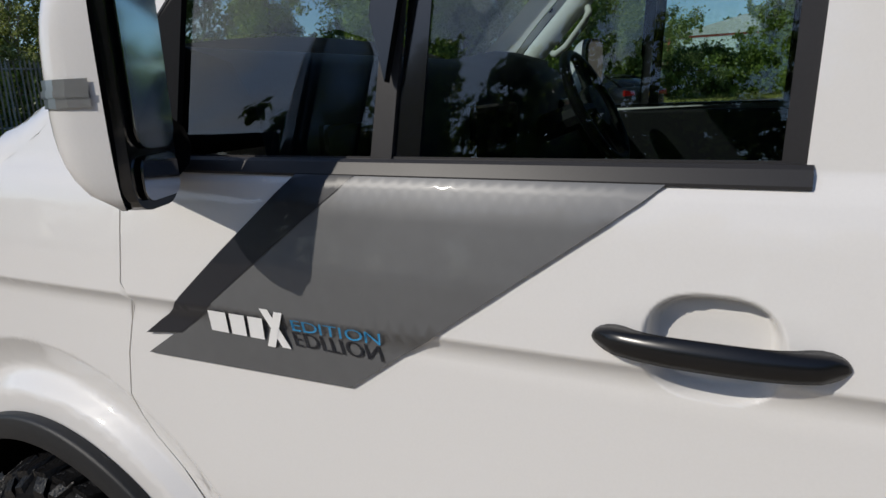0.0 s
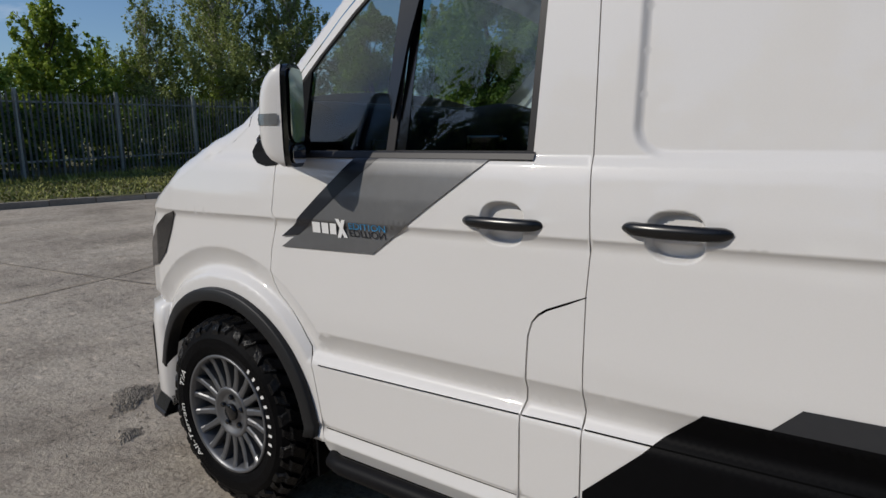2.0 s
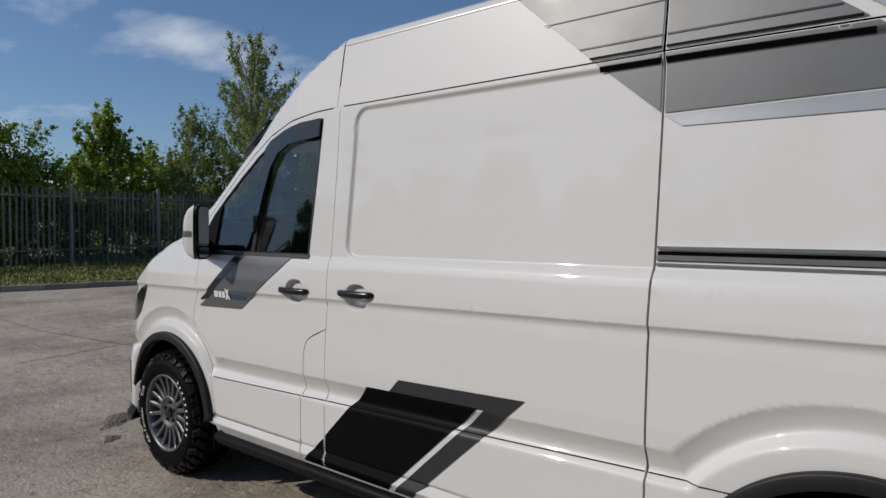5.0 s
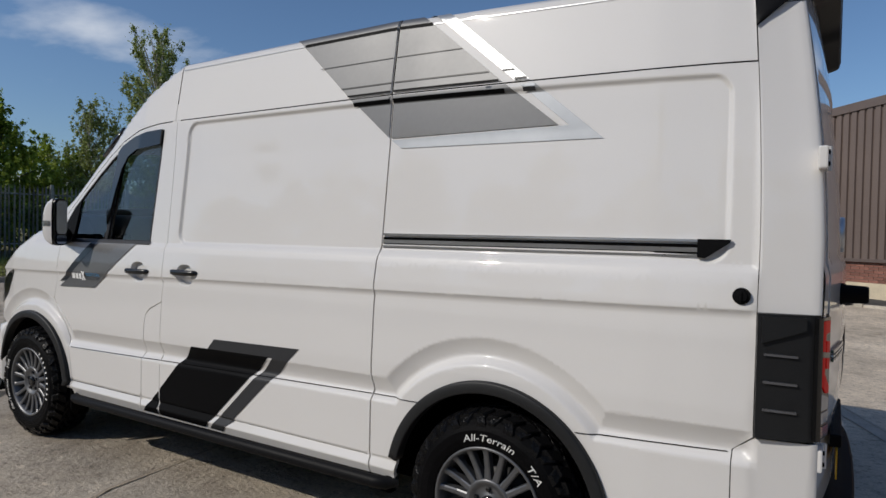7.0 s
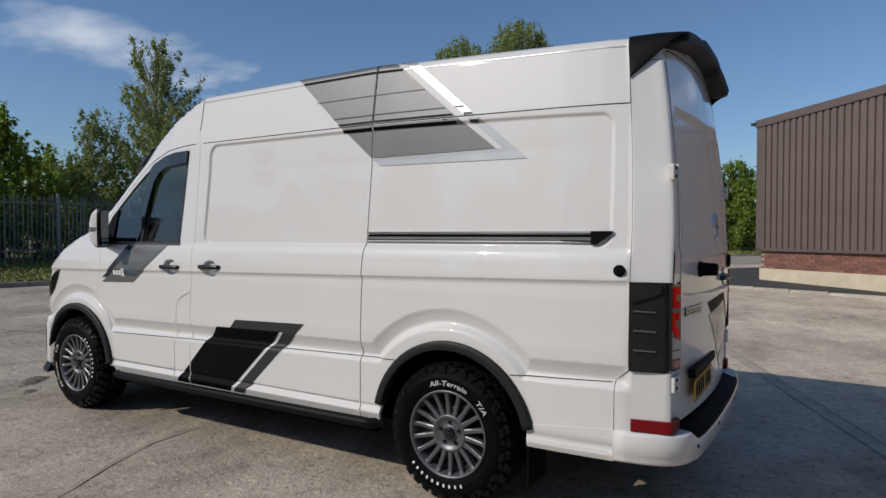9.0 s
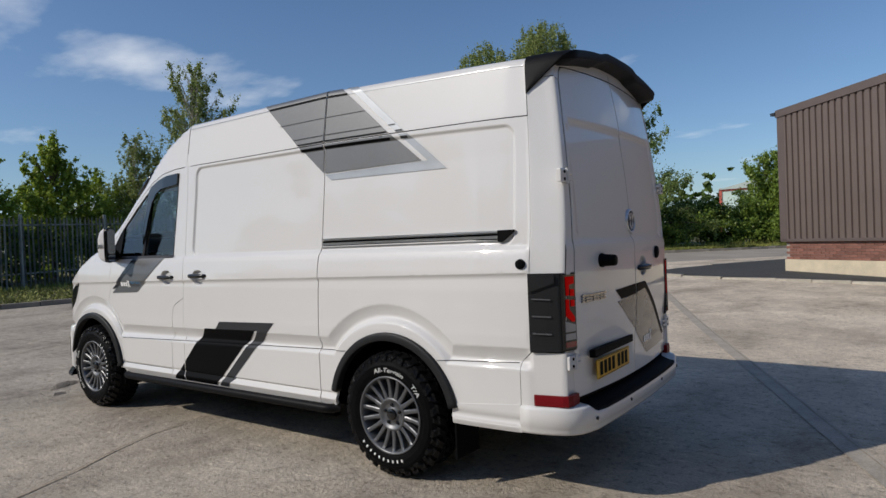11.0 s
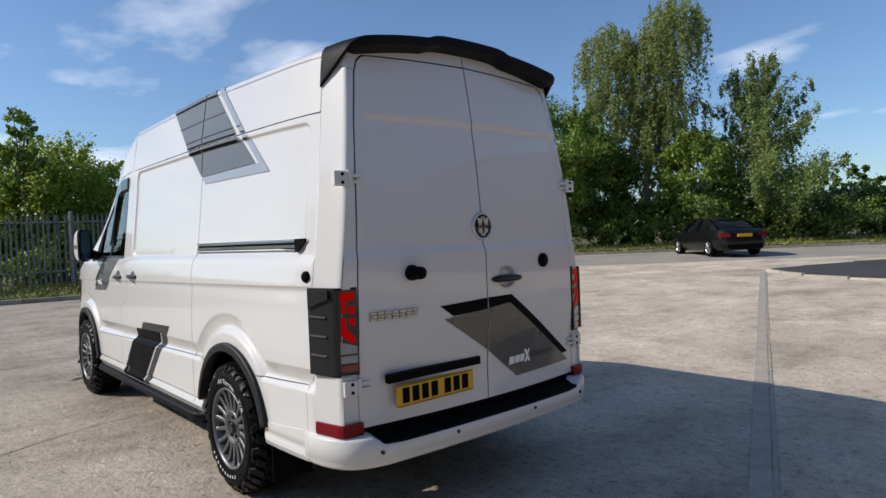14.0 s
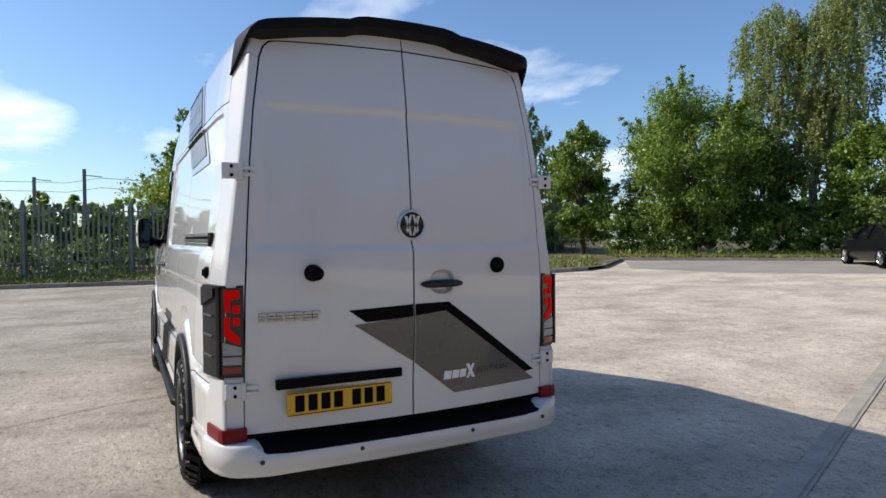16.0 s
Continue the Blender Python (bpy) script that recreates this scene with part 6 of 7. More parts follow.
ISLAND = [(0.15, 16.35), (0.75, 15.75), (1.4, 15.32), (2.5, 14.88), (3.8, 14.65), (5.4, 14.2), (6.5, 13.85), (9.5, 12.4), (16, 9.0), (22, 14), (8, 26), (2.9, 22.3), (1.25, 19.3), (0.55, 17.6)]
isl = lay(ISLAND, 0.062, 0.9)
tagged(new("pavement", mesh_of("pavement", isl, ASPHALT)), "dark asphalt path round the brown building", "pavement", kind="structure")


def kerb_run(line, name, label, height=0.125, width=0.13, piece=0.92, mat=None):
    """Kerb stones, each an object of its own, set end to end along a line."""
    kerb = tagged(new(name), label, "kerb", kind="structure")
    bm = bmesh.new()
    add_box(bm, (0.004, 0, -0.1), (piece - 0.008, width, height), 0.014)
    me = mesh_of("kerb_stone", bm, mat or KERB)
    rng = random.Random(len(line))
    for (ax, ay), (bx, by) in zip(line, line[1:]):
        d = math.hypot(bx - ax, by - ay)
        k = max(1, round(d / piece))
        for i in range(k):
            x, y = ax + (bx - ax) * i / k, ay + (by - ay) * i / k
            s = part("kerb_stone", me, None, kerb)
            s.matrix_basis = Matrix.Translation((x, y, rise(x, y) + rng.uniform(-0.012, 0.008))) @ pose(0, 0, 0, rng.uniform(-1, 1), 0, math.degrees(math.atan2(by - ay, bx - ax))) @ Matrix.Diagonal((d / k / piece, 1, 1, 1))
    return kerb


kerb_run(KERB_W[:-1], "kerb", "old dark kerb stones along the west verge")
kerb_run(KERB_N, "kerb", "kerb stones below the hedge")
kerb_run(ISLAND[:8][::-1], "kerb", "pale worn kerb stones round the path", 0.075, mat=KERB_PALE)
kerb_run([(0.15, 16.35), (0.55, 17.6), (1.25, 19.3), (2.9, 22.3)], "kerb", "pale worn kerb stones round the path", 0.075, mat=KERB_PALE)


def joint(points, width, label, mat=None, lift=0.010):
    """A filled joint between concrete bays: a narrow uneven strip."""
    rng = random.Random(len(points) * 7 + int(width * 1000))
    pts = dense(points + points[::-1], 0.18)
    pts = pts[:len(pts) // 2]
    bm = bmesh.new()
    prev = None
    for i, (x, y) in enumerate(pts):
        ax, ay = pts[max(0, i - 1)]
        bx, by = pts[min(len(pts) - 1, i + 1)]
        d = Vector((bx - ax, by - ay))
        if d.length < 1e-6:
            continue
        d.normalize()
        n = Vector((-d.y, d.x))
        o = rng.uniform(-0.003, 0.003)
        w0, w1 = (width * 0.5, width * 0.5) if mat else (width * rng.uniform(0.25, 0.7), width * rng.uniform(0.25, 0.7))
        row = [bm.verts.new((x + n.x * (o - w0), y + n.y * (o - w0), rise(x, y) + lift)), bm.verts.new((x + n.x * (o + w1), y + n.y * (o + w1), rise(x, y) + lift))]
        if prev:
            bm.faces.new((prev[0], row[0], row[1], prev[1]))
        prev = row
    for f in bm.faces:
        f.normal_update()
        if f.normal.z < 0:
            f.normal_flip()
    tagged(new("expansion_joint", mesh_of("expansion_joint", bm, mat or TAR)), label, "joint", kind="structure")


YARD_JOINT = [(0.2, 15.9), (1.10, 13.7), (2.84, 9.42), (3.92, 6.80), (4.69, 4.92), (5.30, 3.44), (5.90, 1.98), (7.1, -0.9), (9.4, -6.5)]
joint([(x - 0.05, y) for x, y in YARD_JOINT], 0.15, "pale worn edge along the joint", JOINT_PALE, 0.007)
joint(YARD_JOINT, 0.012, "dark filled joint across the concrete yard")
joint([(1.25, 0.9), (1.36, -0.24), (1.50, -0.6), (1.70, -0.98), (1.95, -1.6), (3.2, -4.5), (5.5, -10)], 0.018, "dark filled joint across the concrete yard")
joint([(-4.3, 0.5), (-4.5, 1.9), (-5.1, 3.6), (-6.2, 7.0), (-8.2, 11.6)], 0.022, "dark filled joint across the concrete yard")
joint([(-11.5, 1.4), (-6.3, 1.43), (-4.5, 1.75), (-1.2, 2.4)], 0.018, "dark filled joint across the concrete yard")

# grit heaped on the worn concrete in front of the van
rng = np.random.default_rng(3)
gv, gf = [], []
for cx, cy, n, sx, sy, high in ((-1.38, 0.31, 1500, 0.21, 0.105, 0.022), (-0.94, 0.06, 500, 0.085, 0.05, 0.010), (-1.2, 0.2, 160, 0.5, 0.3, 0.0), (2.4, -1.5, 120, 0.9, 0.6, 0.0), (5.6, 3.4, 60, 1.0, 0.7, 0.0)):
    for _ in range(n):
        r, a = rng.uniform(0, 1) ** 0.6, rng.uniform(0, 2 * math.pi)
        r *= 1 + 0.25 * math.sin(3 * a + cx) + 0.15 * math.sin(7 * a)
        u, w = sx * r * math.cos(a), sy * r * math.sin(a)
        x, y, s = cx - 0.72 * u - 0.69 * w, cy + 0.69 * u - 0.72 * w, rng.uniform(0.035, 0.115) ** 2
        k = len(gv)
        z = rise(x, y) + high * max(0.0, 1 - r * r)
        b = rng.uniform(0, 6.28)
        gv += [(x + s * math.cos(b + 2.1 * j) * rng.uniform(0.7, 1.4), y + s * math.sin(b + 2.1 * j), z - s * 0.7) for j in range(3)] + [(x + s * rng.uniform(-0.4, 0.4), y, z + s * rng.uniform(0.5, 1.1))]
        gf += [(k, k + 1, k + 3), (k + 1, k + 2, k + 3), (k + 2, k, k + 3)]
me = bpy.data.meshes.new("gravel")
me.from_pydata(gv, [], gf)
me.materials.append(GRIT)
tagged(new("gravel", me), "dark loose grit scattered on the concrete", "gravel", kind="stuff")


# ---- palisade fence ----
fence = thing("palisade_fence", "grey galvanised steel palisade fence on a verge", "fence")
bm = bmesh.new()
half = [(-0.034, 0.0), (-0.018, -0.016), (0.0, -0.004), (0.018, -0.016), (0.034, 0.0)]
for zlo, zhi in ((0.0, 2.26),):
    a = [bm.verts.new((u, v, zlo)) for u, v in half]
    b = [bm.verts.new((u, v, zhi)) for u, v in half]
    tips = [bm.verts.new((-0.026, -0.006, 2.36)), bm.verts.new((0.0, -0.004, 2.42)), bm.verts.new((0.026, -0.006, 2.36))]
    for i in range(4):
        bm.faces.new((a[i], a[i + 1], b[i + 1], b[i]))
    bm.faces.new((b[0], b[1], tips[0]))
    bm.faces.new((b[1], b[2], b[3], tips[1]))
    bm.faces.new((b[3], b[4], tips[2]))
bmesh.ops.solidify(bm, geom=bm.faces[:], thickness=0.004)
M_PALE = mesh_of("pale", bm, STEEL)
M_POST = mesh_of("post", box((-0.05, 0.01, -0.2), (0.05, 0.06, 2.40), 0.004), STEEL)
bm = bmesh.new()
add_box(bm, (0, 0.004, -0.022), (1, 0.046, 0.022))
M_RAIL = mesh_of("rail", bm, STEEL)
rng = random.Random(11)
BANK = 0.16
for (ax, ay), (bx, by) in zip(FENCE, FENCE[1:]):
    d = math.hypot(bx - ax, by - ay)
    yaw = math.degrees(math.atan2(by - ay, bx - ax)) - 0
    bays = max(1, round(d / 2.75))
    for i in range(bays):
        x, y = ax + (bx - ax) * i / bays, ay + (by - ay) * i / bays
        z = rise(x, y) + BANK
        turn = pose(0, 0, 0, 0, 0, yaw)
        part("post", M_POST, None, fence).matrix_basis = Matrix.Translation((x, y, z)) @ turn
        x2, y2 = ax + (bx - ax) * (i + 1) / bays, ay + (by - ay) * (i + 1) / bays
        tilt = math.degrees(math.atan2(rise(x2, y2) + BANK - z, d / bays))
        for zr in (0.45, 2.05):
            part("rail", M_RAIL, None, fence).matrix_basis = Matrix.Translation((x, y, z + zr)) @ turn @ pose(0, 0, 0, 0, -tilt, 0) @ Matrix.Diagonal((d / bays, 1, 1, 1))
        k = round(d / bays / 0.152)
        for j in range(k):
            t = (i + (j + 0.5) / k) / bays
            px, py = ax + (bx - ax) * t, ay + (by - ay) * t
            part("pale", M_PALE, None, fence).matrix_basis = Matrix.Translation((px, py, rise(px, py) + BANK + rng.uniform(-0.02, 0.02) - 0.05)) @ turn @ pose(0, 0, 0, rng.uniform(-0.7, 0.7), rng.uniform(-0.8, 0.8), 0)


# ---- plants ----
def leaf_cloud(centres, radii, per, size, rng, droop=0.0, out=0.9, flat=0.85, hollow=0.0):
    """Many small leaf blades gathered in clumps, their faces turned mostly outwards and up; arrays of places and faces."""
    c = np.repeat(np.asarray(centres, float), per, axis=0)
    r = np.repeat(np.asarray(radii, float), per)
    n = len(c)
    d = rng.normal(size=(n, 3))
    d /= np.linalg.norm(d, axis=1)[:, None] + 1e-9
    far = np.abs(rng.normal(0, 0.75, n)) if not hollow else hollow + (1.12 - hollow) * rng.uniform(0, 1, n) ** 0.7
    p = c + d * (r * far)[:, None] * np.array([1, 1, flat])
    if droop:
        p[:, 2] -= droop * rng.uniform(0, 1, n) ** 2
    face = d * out + np.array([0, 0, 0.45 * out]) + rng.normal(0, 0.62, (n, 3))
    face /= np.linalg.norm(face, axis=1)[:, None] + 1e-9
    u = np.cross(face, rng.normal(size=(n, 3)))
    u /= np.linalg.norm(u, axis=1)[:, None] + 1e-9
    w = np.cross(face, u)
    s = size * rng.uniform(0.55, 1.25, n)[:, None]
    a, b = u * s, w * s * 0.58
    v = np.stack([p - a, p + b, p + a, p - b], axis=1).reshape(-1, 3)
    f = np.arange(4 * n).reshape(-1, 4)
    return v, f


def leaves_mesh(name, v, f, mat):
    me = bpy.data.meshes.new(name)
    me.vertices.add(len(v))
    me.vertices.foreach_set("co", v.ravel())
    me.loops.add(f.size)
    me.loops.foreach_set("vertex_index", f.ravel().astype(np.int32))
    me.polygons.add(len(f))
    me.polygons.foreach_set("loop_start", np.arange(0, f.size, 4, dtype=np.int32))
    me.update(calc_edges=True)
    me.materials.append(mat)
    return me


def tree(name, label, place, height, width, low, leaf, bark, seed, style="round", count=16000, size=0.07, heads=(), fill=1.0):
    """A tapered trunk with forking limbs. Round crowns are lumps of leaves on an uneven dome with loose shoots; birches hang in long strands from their heads."""
    rng = np.random.default_rng(seed)
    t = thing(name, label, "tree", (place[0], place[1], rise(place[0], place[1]) + 0.08))
    bm = bmesh.new()
    top = height * (0.86 if style != "bush" else 0.6)
    path, rad = [], []
    wob = rng.normal(0, 0.02 * height, (8, 2))
    for i in range(8):
        k = i / 7
        path.append((wob[i, 0] * k, wob[i, 1] * k, top * k - 0.1))
        rad.append(0.018 * height * (1 - 0.88 * k) + 0.01)
    add_tube(bm, path, rad, 8)

    def limb(end, start):
        b = np.array([np.interp(start, [p[2] for p in path], [p[j] for p in path]) for j in (0, 1)] + [start])
        mid = (b + end) / 2 + np.array([0, 0, 0.10 * np.linalg.norm(end - b)])
        r0 = 0.0065 * height * (1 - 0.6 * start / height) + 0.006
        lb = bmesh.new()
        add_tube(lb, [tuple(b), tuple(mid), tuple(end)], [r0, r0 * 0.6, 0.006], 5)
        part("limb", lb, bark, t)

    if style == "birch":
        if not heads:
            heads = [(0, 0, height, width * 0.40)] + [(math.cos(i * 2.3) * width * 0.27, math.sin(i * 2.3) * width * 0.27, height * q, width * 0.30) for i, q in enumerate((0.86, 0.74, 0.62))]
        cs, rs = [], []
        total = sum(h[3] ** 2 * h[2] for h in heads)
        for hx, hy, hz, hr in heads:
            limb(np.array([hx, hy, hz - 0.5 * hr]), max(low, hz * 0.45))
            n = max(20, int(1050 * hr * hr * hz / total))
            for _ in range(n):
                a, q = rng.uniform(0, 2 * math.pi), math.sqrt(rng.uniform(0, 1))
                q = min(1.12, q * (1 + 0.14 * rng.normal()))
                start = np.array([hx + math.cos(a) * hr * q, hy + math.sin(a) * hr * q, hz - hr * 0.75 * q * q + rng.normal(0, 0.16) - 1.3 * hr * (rng.uniform() < 0.45) * rng.uniform()])
                ln = (0.07 + 0.24 * rng.uniform(0, 1) ** 1.6) * hz * (0.5 + 0.5 * q)
                if rng.uniform() < 0.02:
                    limb(start, max(low, hz * rng.uniform(0.5, 0.8)))
                sway = rng.normal(0, 0.22, 2)
                m = 7
                for j in range(m):
                    k = j / (m - 1)
                    z = start[2] - ln * k
                    if z > low * 0.7:
                        cs.append((start[0] + math.cos(a) * 0.10 * k + sway[0] * k, start[1] + math.sin(a) * 0.10 * k + sway[1] * k, z))
                        rs.append(0.16 * (1 - 0.5 * k))
        part("trunk", bm, bark, t)
        v, f = leaf_cloud(cs, rs, max(2, count // len(cs)), size, rng, out=0.55, flat=1.5)
    elif style == "spire":
        cs, rs = [], []
        n = int(height * 10)
        for i in range(n):
            k = (i + rng.uniform()) / n
            z0 = low + (top - low) * k
            b = np.array([np.interp(z0, [p[2] for p in path], [p[j] for p in path]) for j in (0, 1)] + [z0])
            a = i * 2.4 + rng.normal(0, 0.35)
            ln = (width / 2 * (1 - k) ** 0.95 * rng.uniform(0.45, 1.2) + 0.28)
            tip = b + np.array([math.cos(a) * ln, math.sin(a) * ln, ln * (0.25 + 0.85 * k) * rng.uniform(0.6, 1.4) + (height - top) * k])
            if i % 2 == 0 or k > 0.6:
                limb(tip, z0)
            m = max(3, int(ln / 0.17))
            for j in range(1, m + 1):
                q = j / m
                p = b + (tip - b) * q + rng.normal(0, 0.07, 3)
                cs.append(p)
                rs.append(fill * (0.13 + 0.22 * ln * (1 - q) * (1 - 0.7 * k)))
                if q > 0.45 and rng.uniform() < 0.7:
                    hang = rng.uniform(0.25, 0.9) * (1 - 0.5 * k)
                    for h in (0.35, 0.7, 1.0):
                        cs.append(p + np.array([rng.normal(0, 0.05), rng.normal(0, 0.05), -hang * h]))
                        rs.append(0.09)
        part("trunk", bm, bark, t)
        v, f = leaf_cloud(cs, rs, max(2, count // len(cs)), size, rng, out=0.6, flat=1.2)
    else:
        cs, rs = [], []
        base = low if style == "round" else 0.12
        mid_z, half = (height + base) / 2, (height - base) / 2
        lumps = int(26 + 5 * width)
        for i in range(lumps):
            d = rng.normal(size=3)
            d /= np.linalg.norm(d)
            d[2] = max(d[2], -0.75)
            g = 0.78 + 0.30 * noise.noise(Vector(d * 1.6) + Vector((seed * 3.1, 0, 0)))
            q = g * rng.uniform(0.55, 0.86)
            r = width * rng.uniform(0.085, 0.15)
            squash = 1.0 - 0.35 * max(0.0, d[2]) ** 2 if style == "round" else 1.0
            e = np.array([d[0] * width / 2 * q * squash, d[1] * width / 2 * q * squash, mid_z + d[2] * (half - r * 0.6) * (0.82 + 0.2 * rng.uniform())])
            cs.append(e)
            rs.append(r)
            if i % 2 == 0:
                limb(e, float(np.clip(e[2] * 0.62, 0.15, top * 0.95)))
        # loose shoots that break the outline
        for i in range(int(lumps * 1.5)):
            e, r = cs[i % lumps], rs[i % lumps]
            d = np.array([e[0] / width, e[1] / width, (e[2] - mid_z) / height]) * 1.6 + rng.normal(0, 0.28, 3) + np.array([0, 0, 0.45])
            d /= np.linalg.norm(d)
            ln = r * rng.uniform(0.6, 1.1)
            for k in (0.8, 1.0, 1.25, 1.5):
                cs.append(e + d * (r * 0.55 + ln * (k - 0.72)))
                rs.append(r * 0.34 * (1.75 - k))
        part("trunk", bm, bark, t)
        cs, rs = np.array(cs), np.array(rs)
        cs[:, 2] = np.maximum(cs[:, 2], 0.15)
        wt = rs[:lumps] ** 2
        v1, f1 = leaf_cloud(np.repeat(cs[:lumps], 6, axis=0) + rng.normal(0, 0.45, (lumps * 6, 3)) * np.repeat(rs[:lumps], 6)[:, None], np.repeat(rs[:lumps], 6) * 0.62, max(1, int(count * 0.72) // (lumps * 6)), size, rng, hollow=0.25)
        v2, f2 = leaf_cloud(cs[lumps:], rs[lumps:], max(1, int(count * 0.28) // (len(cs) - lumps)), size, rng)
        v, f = np.concatenate([v1, v2]), np.concatenate([f1, f2 + len(v1)])
    v[:, 2] = np.maximum(v[:, 2], 0.03)
    part("crown", leaves_mesh("crown", v, f, leaf), None, t)
    return t


def hedge(name, label, line, height, depth, leaf, seed, per_m=420, size=0.085, kind="stuff", uneven=0.35, swell=1.0):
    """An unbroken run of shrubs along a line: one mass of leaves with an uneven top."""
    rng = np.random.default_rng(seed)
    cs, rs = [], []
    for (ax, ay), (bx, by) in zip(line, line[1:]):
        d = math.hypot(bx - ax, by - ay)
        n = int(d * 11)
        for i in range(n):
            t = rng.uniform(0, 1)
            x, y = ax + (bx - ax) * t, ay + (by - ay) * t
            x, y = x + rng.normal(0, depth * 0.33), y + rng.normal(0, depth * 0.33)
            hh = height * (1 - uneven + uneven * 1.6 * noise.noise(Vector((x * 0.45, y * 0.45, seed))) + uneven * 0.5)
            cs.append((x, y, rise(x, y) + hh * rng.uniform(0.02, 1.0) ** 0.8))
            rs.append(rng.uniform(0.2, 0.5) * swell)
    total = int(sum(math.hypot(b[0] - a[0], b[1] - a[1]) for a, b in zip(line, line[1:])) * per_m)
    v, f = leaf_cloud(cs, rs, max(1, total // len(cs)), size, rng)
    v[:, 2] = np.maximum(v[:, 2], 0.05)
    ob = new(name, leaves_mesh(name, v, f, leaf))
    return tagged(ob, label, "hedge", kind=kind)


# west, behind the fence
tree("maple", "small leafy maple behind the steel fence", (-22.5, 9.3), 5.6, 3.8, 0.9, LEAF_B, BARK, 1, "spire", 30000, 0.078)
tree("birch", "tall birch behind the steel fence", (-22.8, 16.4), 10.1, 9.2, 0.6, LEAF_BIRCH, BIRCH_BARK, 2, "spire", 90000, 0.055, (), 1.25)
tree("birch", "weeping birch with hanging twigs behind the fence", (-22.4, 12.9), 6.0, 3.4, 0.8, LEAF_BIRCH, BIRCH_BARK, 3, "spire", 20000, 0.055)
tree("birch", "leafy birch beside the taller one", (-21.4, 19.2), 7.6, 8.0, 0.6, LEAF_BIRCH, BIRCH_BARK, 4, "spire", 60000, 0.062)
tree("hawthorn", "rounded hawthorn behind the steel fence", (-21.8, 3.6), 5.3, 8.0, 0.4, LEAF_B, BARK, 5, "bush", 62000, 0.070)
tree("sapling", "slender sapling rising over the fence", (-20.2, 2.2), 6.6, 2.0, 1.6, LEAF_A, BARK, 6, "round", 9000, 0.07)
tree("hawthorn", "broad hawthorn bush behind the fence", (-22.0, 5.4), 4.4, 4.0, 0.4, LEAF_B, BARK, 7, "bush", 20000, 0.075)
tree("hawthorn", "broad hawthorn bush behind the fence", (-24.0, 12.0), 4.6, 4.5, 0.4, LEAF_B, BARK, 8, "bush", 22000, 0.075)
# the darker leaf colour here carries the shade behind the pales
hedge("undergrowth", "ivy and brambles grown through the steel fence", [(-18.0, 2.5), (-18.6, 6.0), (-20.2, 15.0), (-21.4, 22.0)], 2.3, 1.1, LEAF_DARK, 21, 1100, 0.075)
hedge("undergrowth", "low brambles along the steel fence", [(-16.2, -14.0), (-16.9, -3.0), (-18.0, 2.5)], 1.35, 0.9, LEAF_A, 28, 900, 0.07, uneven=0.15)
hedge("undergrowth", "scrub behind the fence", [(-20.3, 2.0), (-22.5, 9.0), (-23.5, 24.0)], 4.1, 1.9, LEAF_B, 22, 2000, 0.085, uneven=0.3)
hedge("undergrowth", "dark scrub behind the steel fence", [(-18.9, -16.0), (-19.2, -4.0), (-20.2, 2.5)], 2.0, 1.0, LEAF_DARK, 29, 2200, 0.085, uneven=0.08)
# north, along the road
tree("sycamore", "broad green sycamore beside the road", (-13.0, 23.0), 7.7, 8.2, 0.4, LEAF_A, BARK, 31, "round", 100000, 0.070)
tree("birch", "big weeping birch towering over the hedge", (-10.2, 27.6), 12.2, 7.2, 2.2, LEAF_BIRCH, BIRCH_BARK, 32, "birch", 125000, 0.060,
     [(1.25, 0.75, 12.1, 1.65), (-1.45, -0.9, 11.1, 1.55), (0.1, 0.0, 10.4, 1.7), (-1.3, -1.0, 8.2, 1.6), (1.2, 0.6, 8.0, 1.5), (-0.2, 0.4, 7.2, 1.9), (0.0, 0.0, 5.4, 2.0)])
tree("ash_tree", "leafy ash beside the big birch", (-5.6, 30.0), 8.5, 8.4, 0.4, LEAF_PALE, BARK, 39, "spire", 130000, 0.058, (), 1.7)
tree("sycamore", "young sycamore by the fence's end", (-16.6, 19.6), 6.3, 4.2, 0.4, LEAF_A, BARK, 34, "bush", 32000, 0.078)
tree("hawthorn", "dense hawthorn between the trees", (-10.8, 24.8), 5.8, 4.2, 0.3, LEAF_DARK, BARK, 35, "bush", 26000, 0.078)
tree("hawthorn", "dense hawthorn below the birch", (-7.6, 27.2), 5.4, 4.6, 0.3, LEAF_A, BARK, 36, "bush", 34000, 0.078)
tree("elder", "sprawling elder bush beside the building", (0.9, 35.2), 4.5, 6.0, 0.3, LEAF_A, BARK, 37, "spire", 60000, 0.070, (), 1.6)
tree("elder", "sprawling elder bush beside the building", (6.5, 40.5), 6.4, 5.6, 0.3, LEAF_A, BARK, 38, "bush", 38000, 0.078)
hedge("roadside_hedge", "dark overgrown hedge along the road", [(-15.8, 19.3), (-11.2, 23.5), (-8.2, 26.2), (-4.8, 29.4)], 3.0, 1.2, LEAF_DARK, 23, 2600, 0.085, uneven=0.2)
hedge("roadside_hedge", "low dark hedge along the road", [(-4.8, 29.4), (-0.2, 33.8), (7.4, 40.8)], 2.3, 1.1, LEAF_DARK, 33, 2400, 0.085, uneven=0.2)
hedge("roadside_hedge", "sunlit shrubs at the hedge's foot", [(-14.8, 19.4), (-10.5, 23.3), (-7.6, 26.0), (-3.7, 29.6), (0.3, 33.3)], 2.0, 0.5, LEAF_A, 24, 1000, 0.07, uneven=0.25)
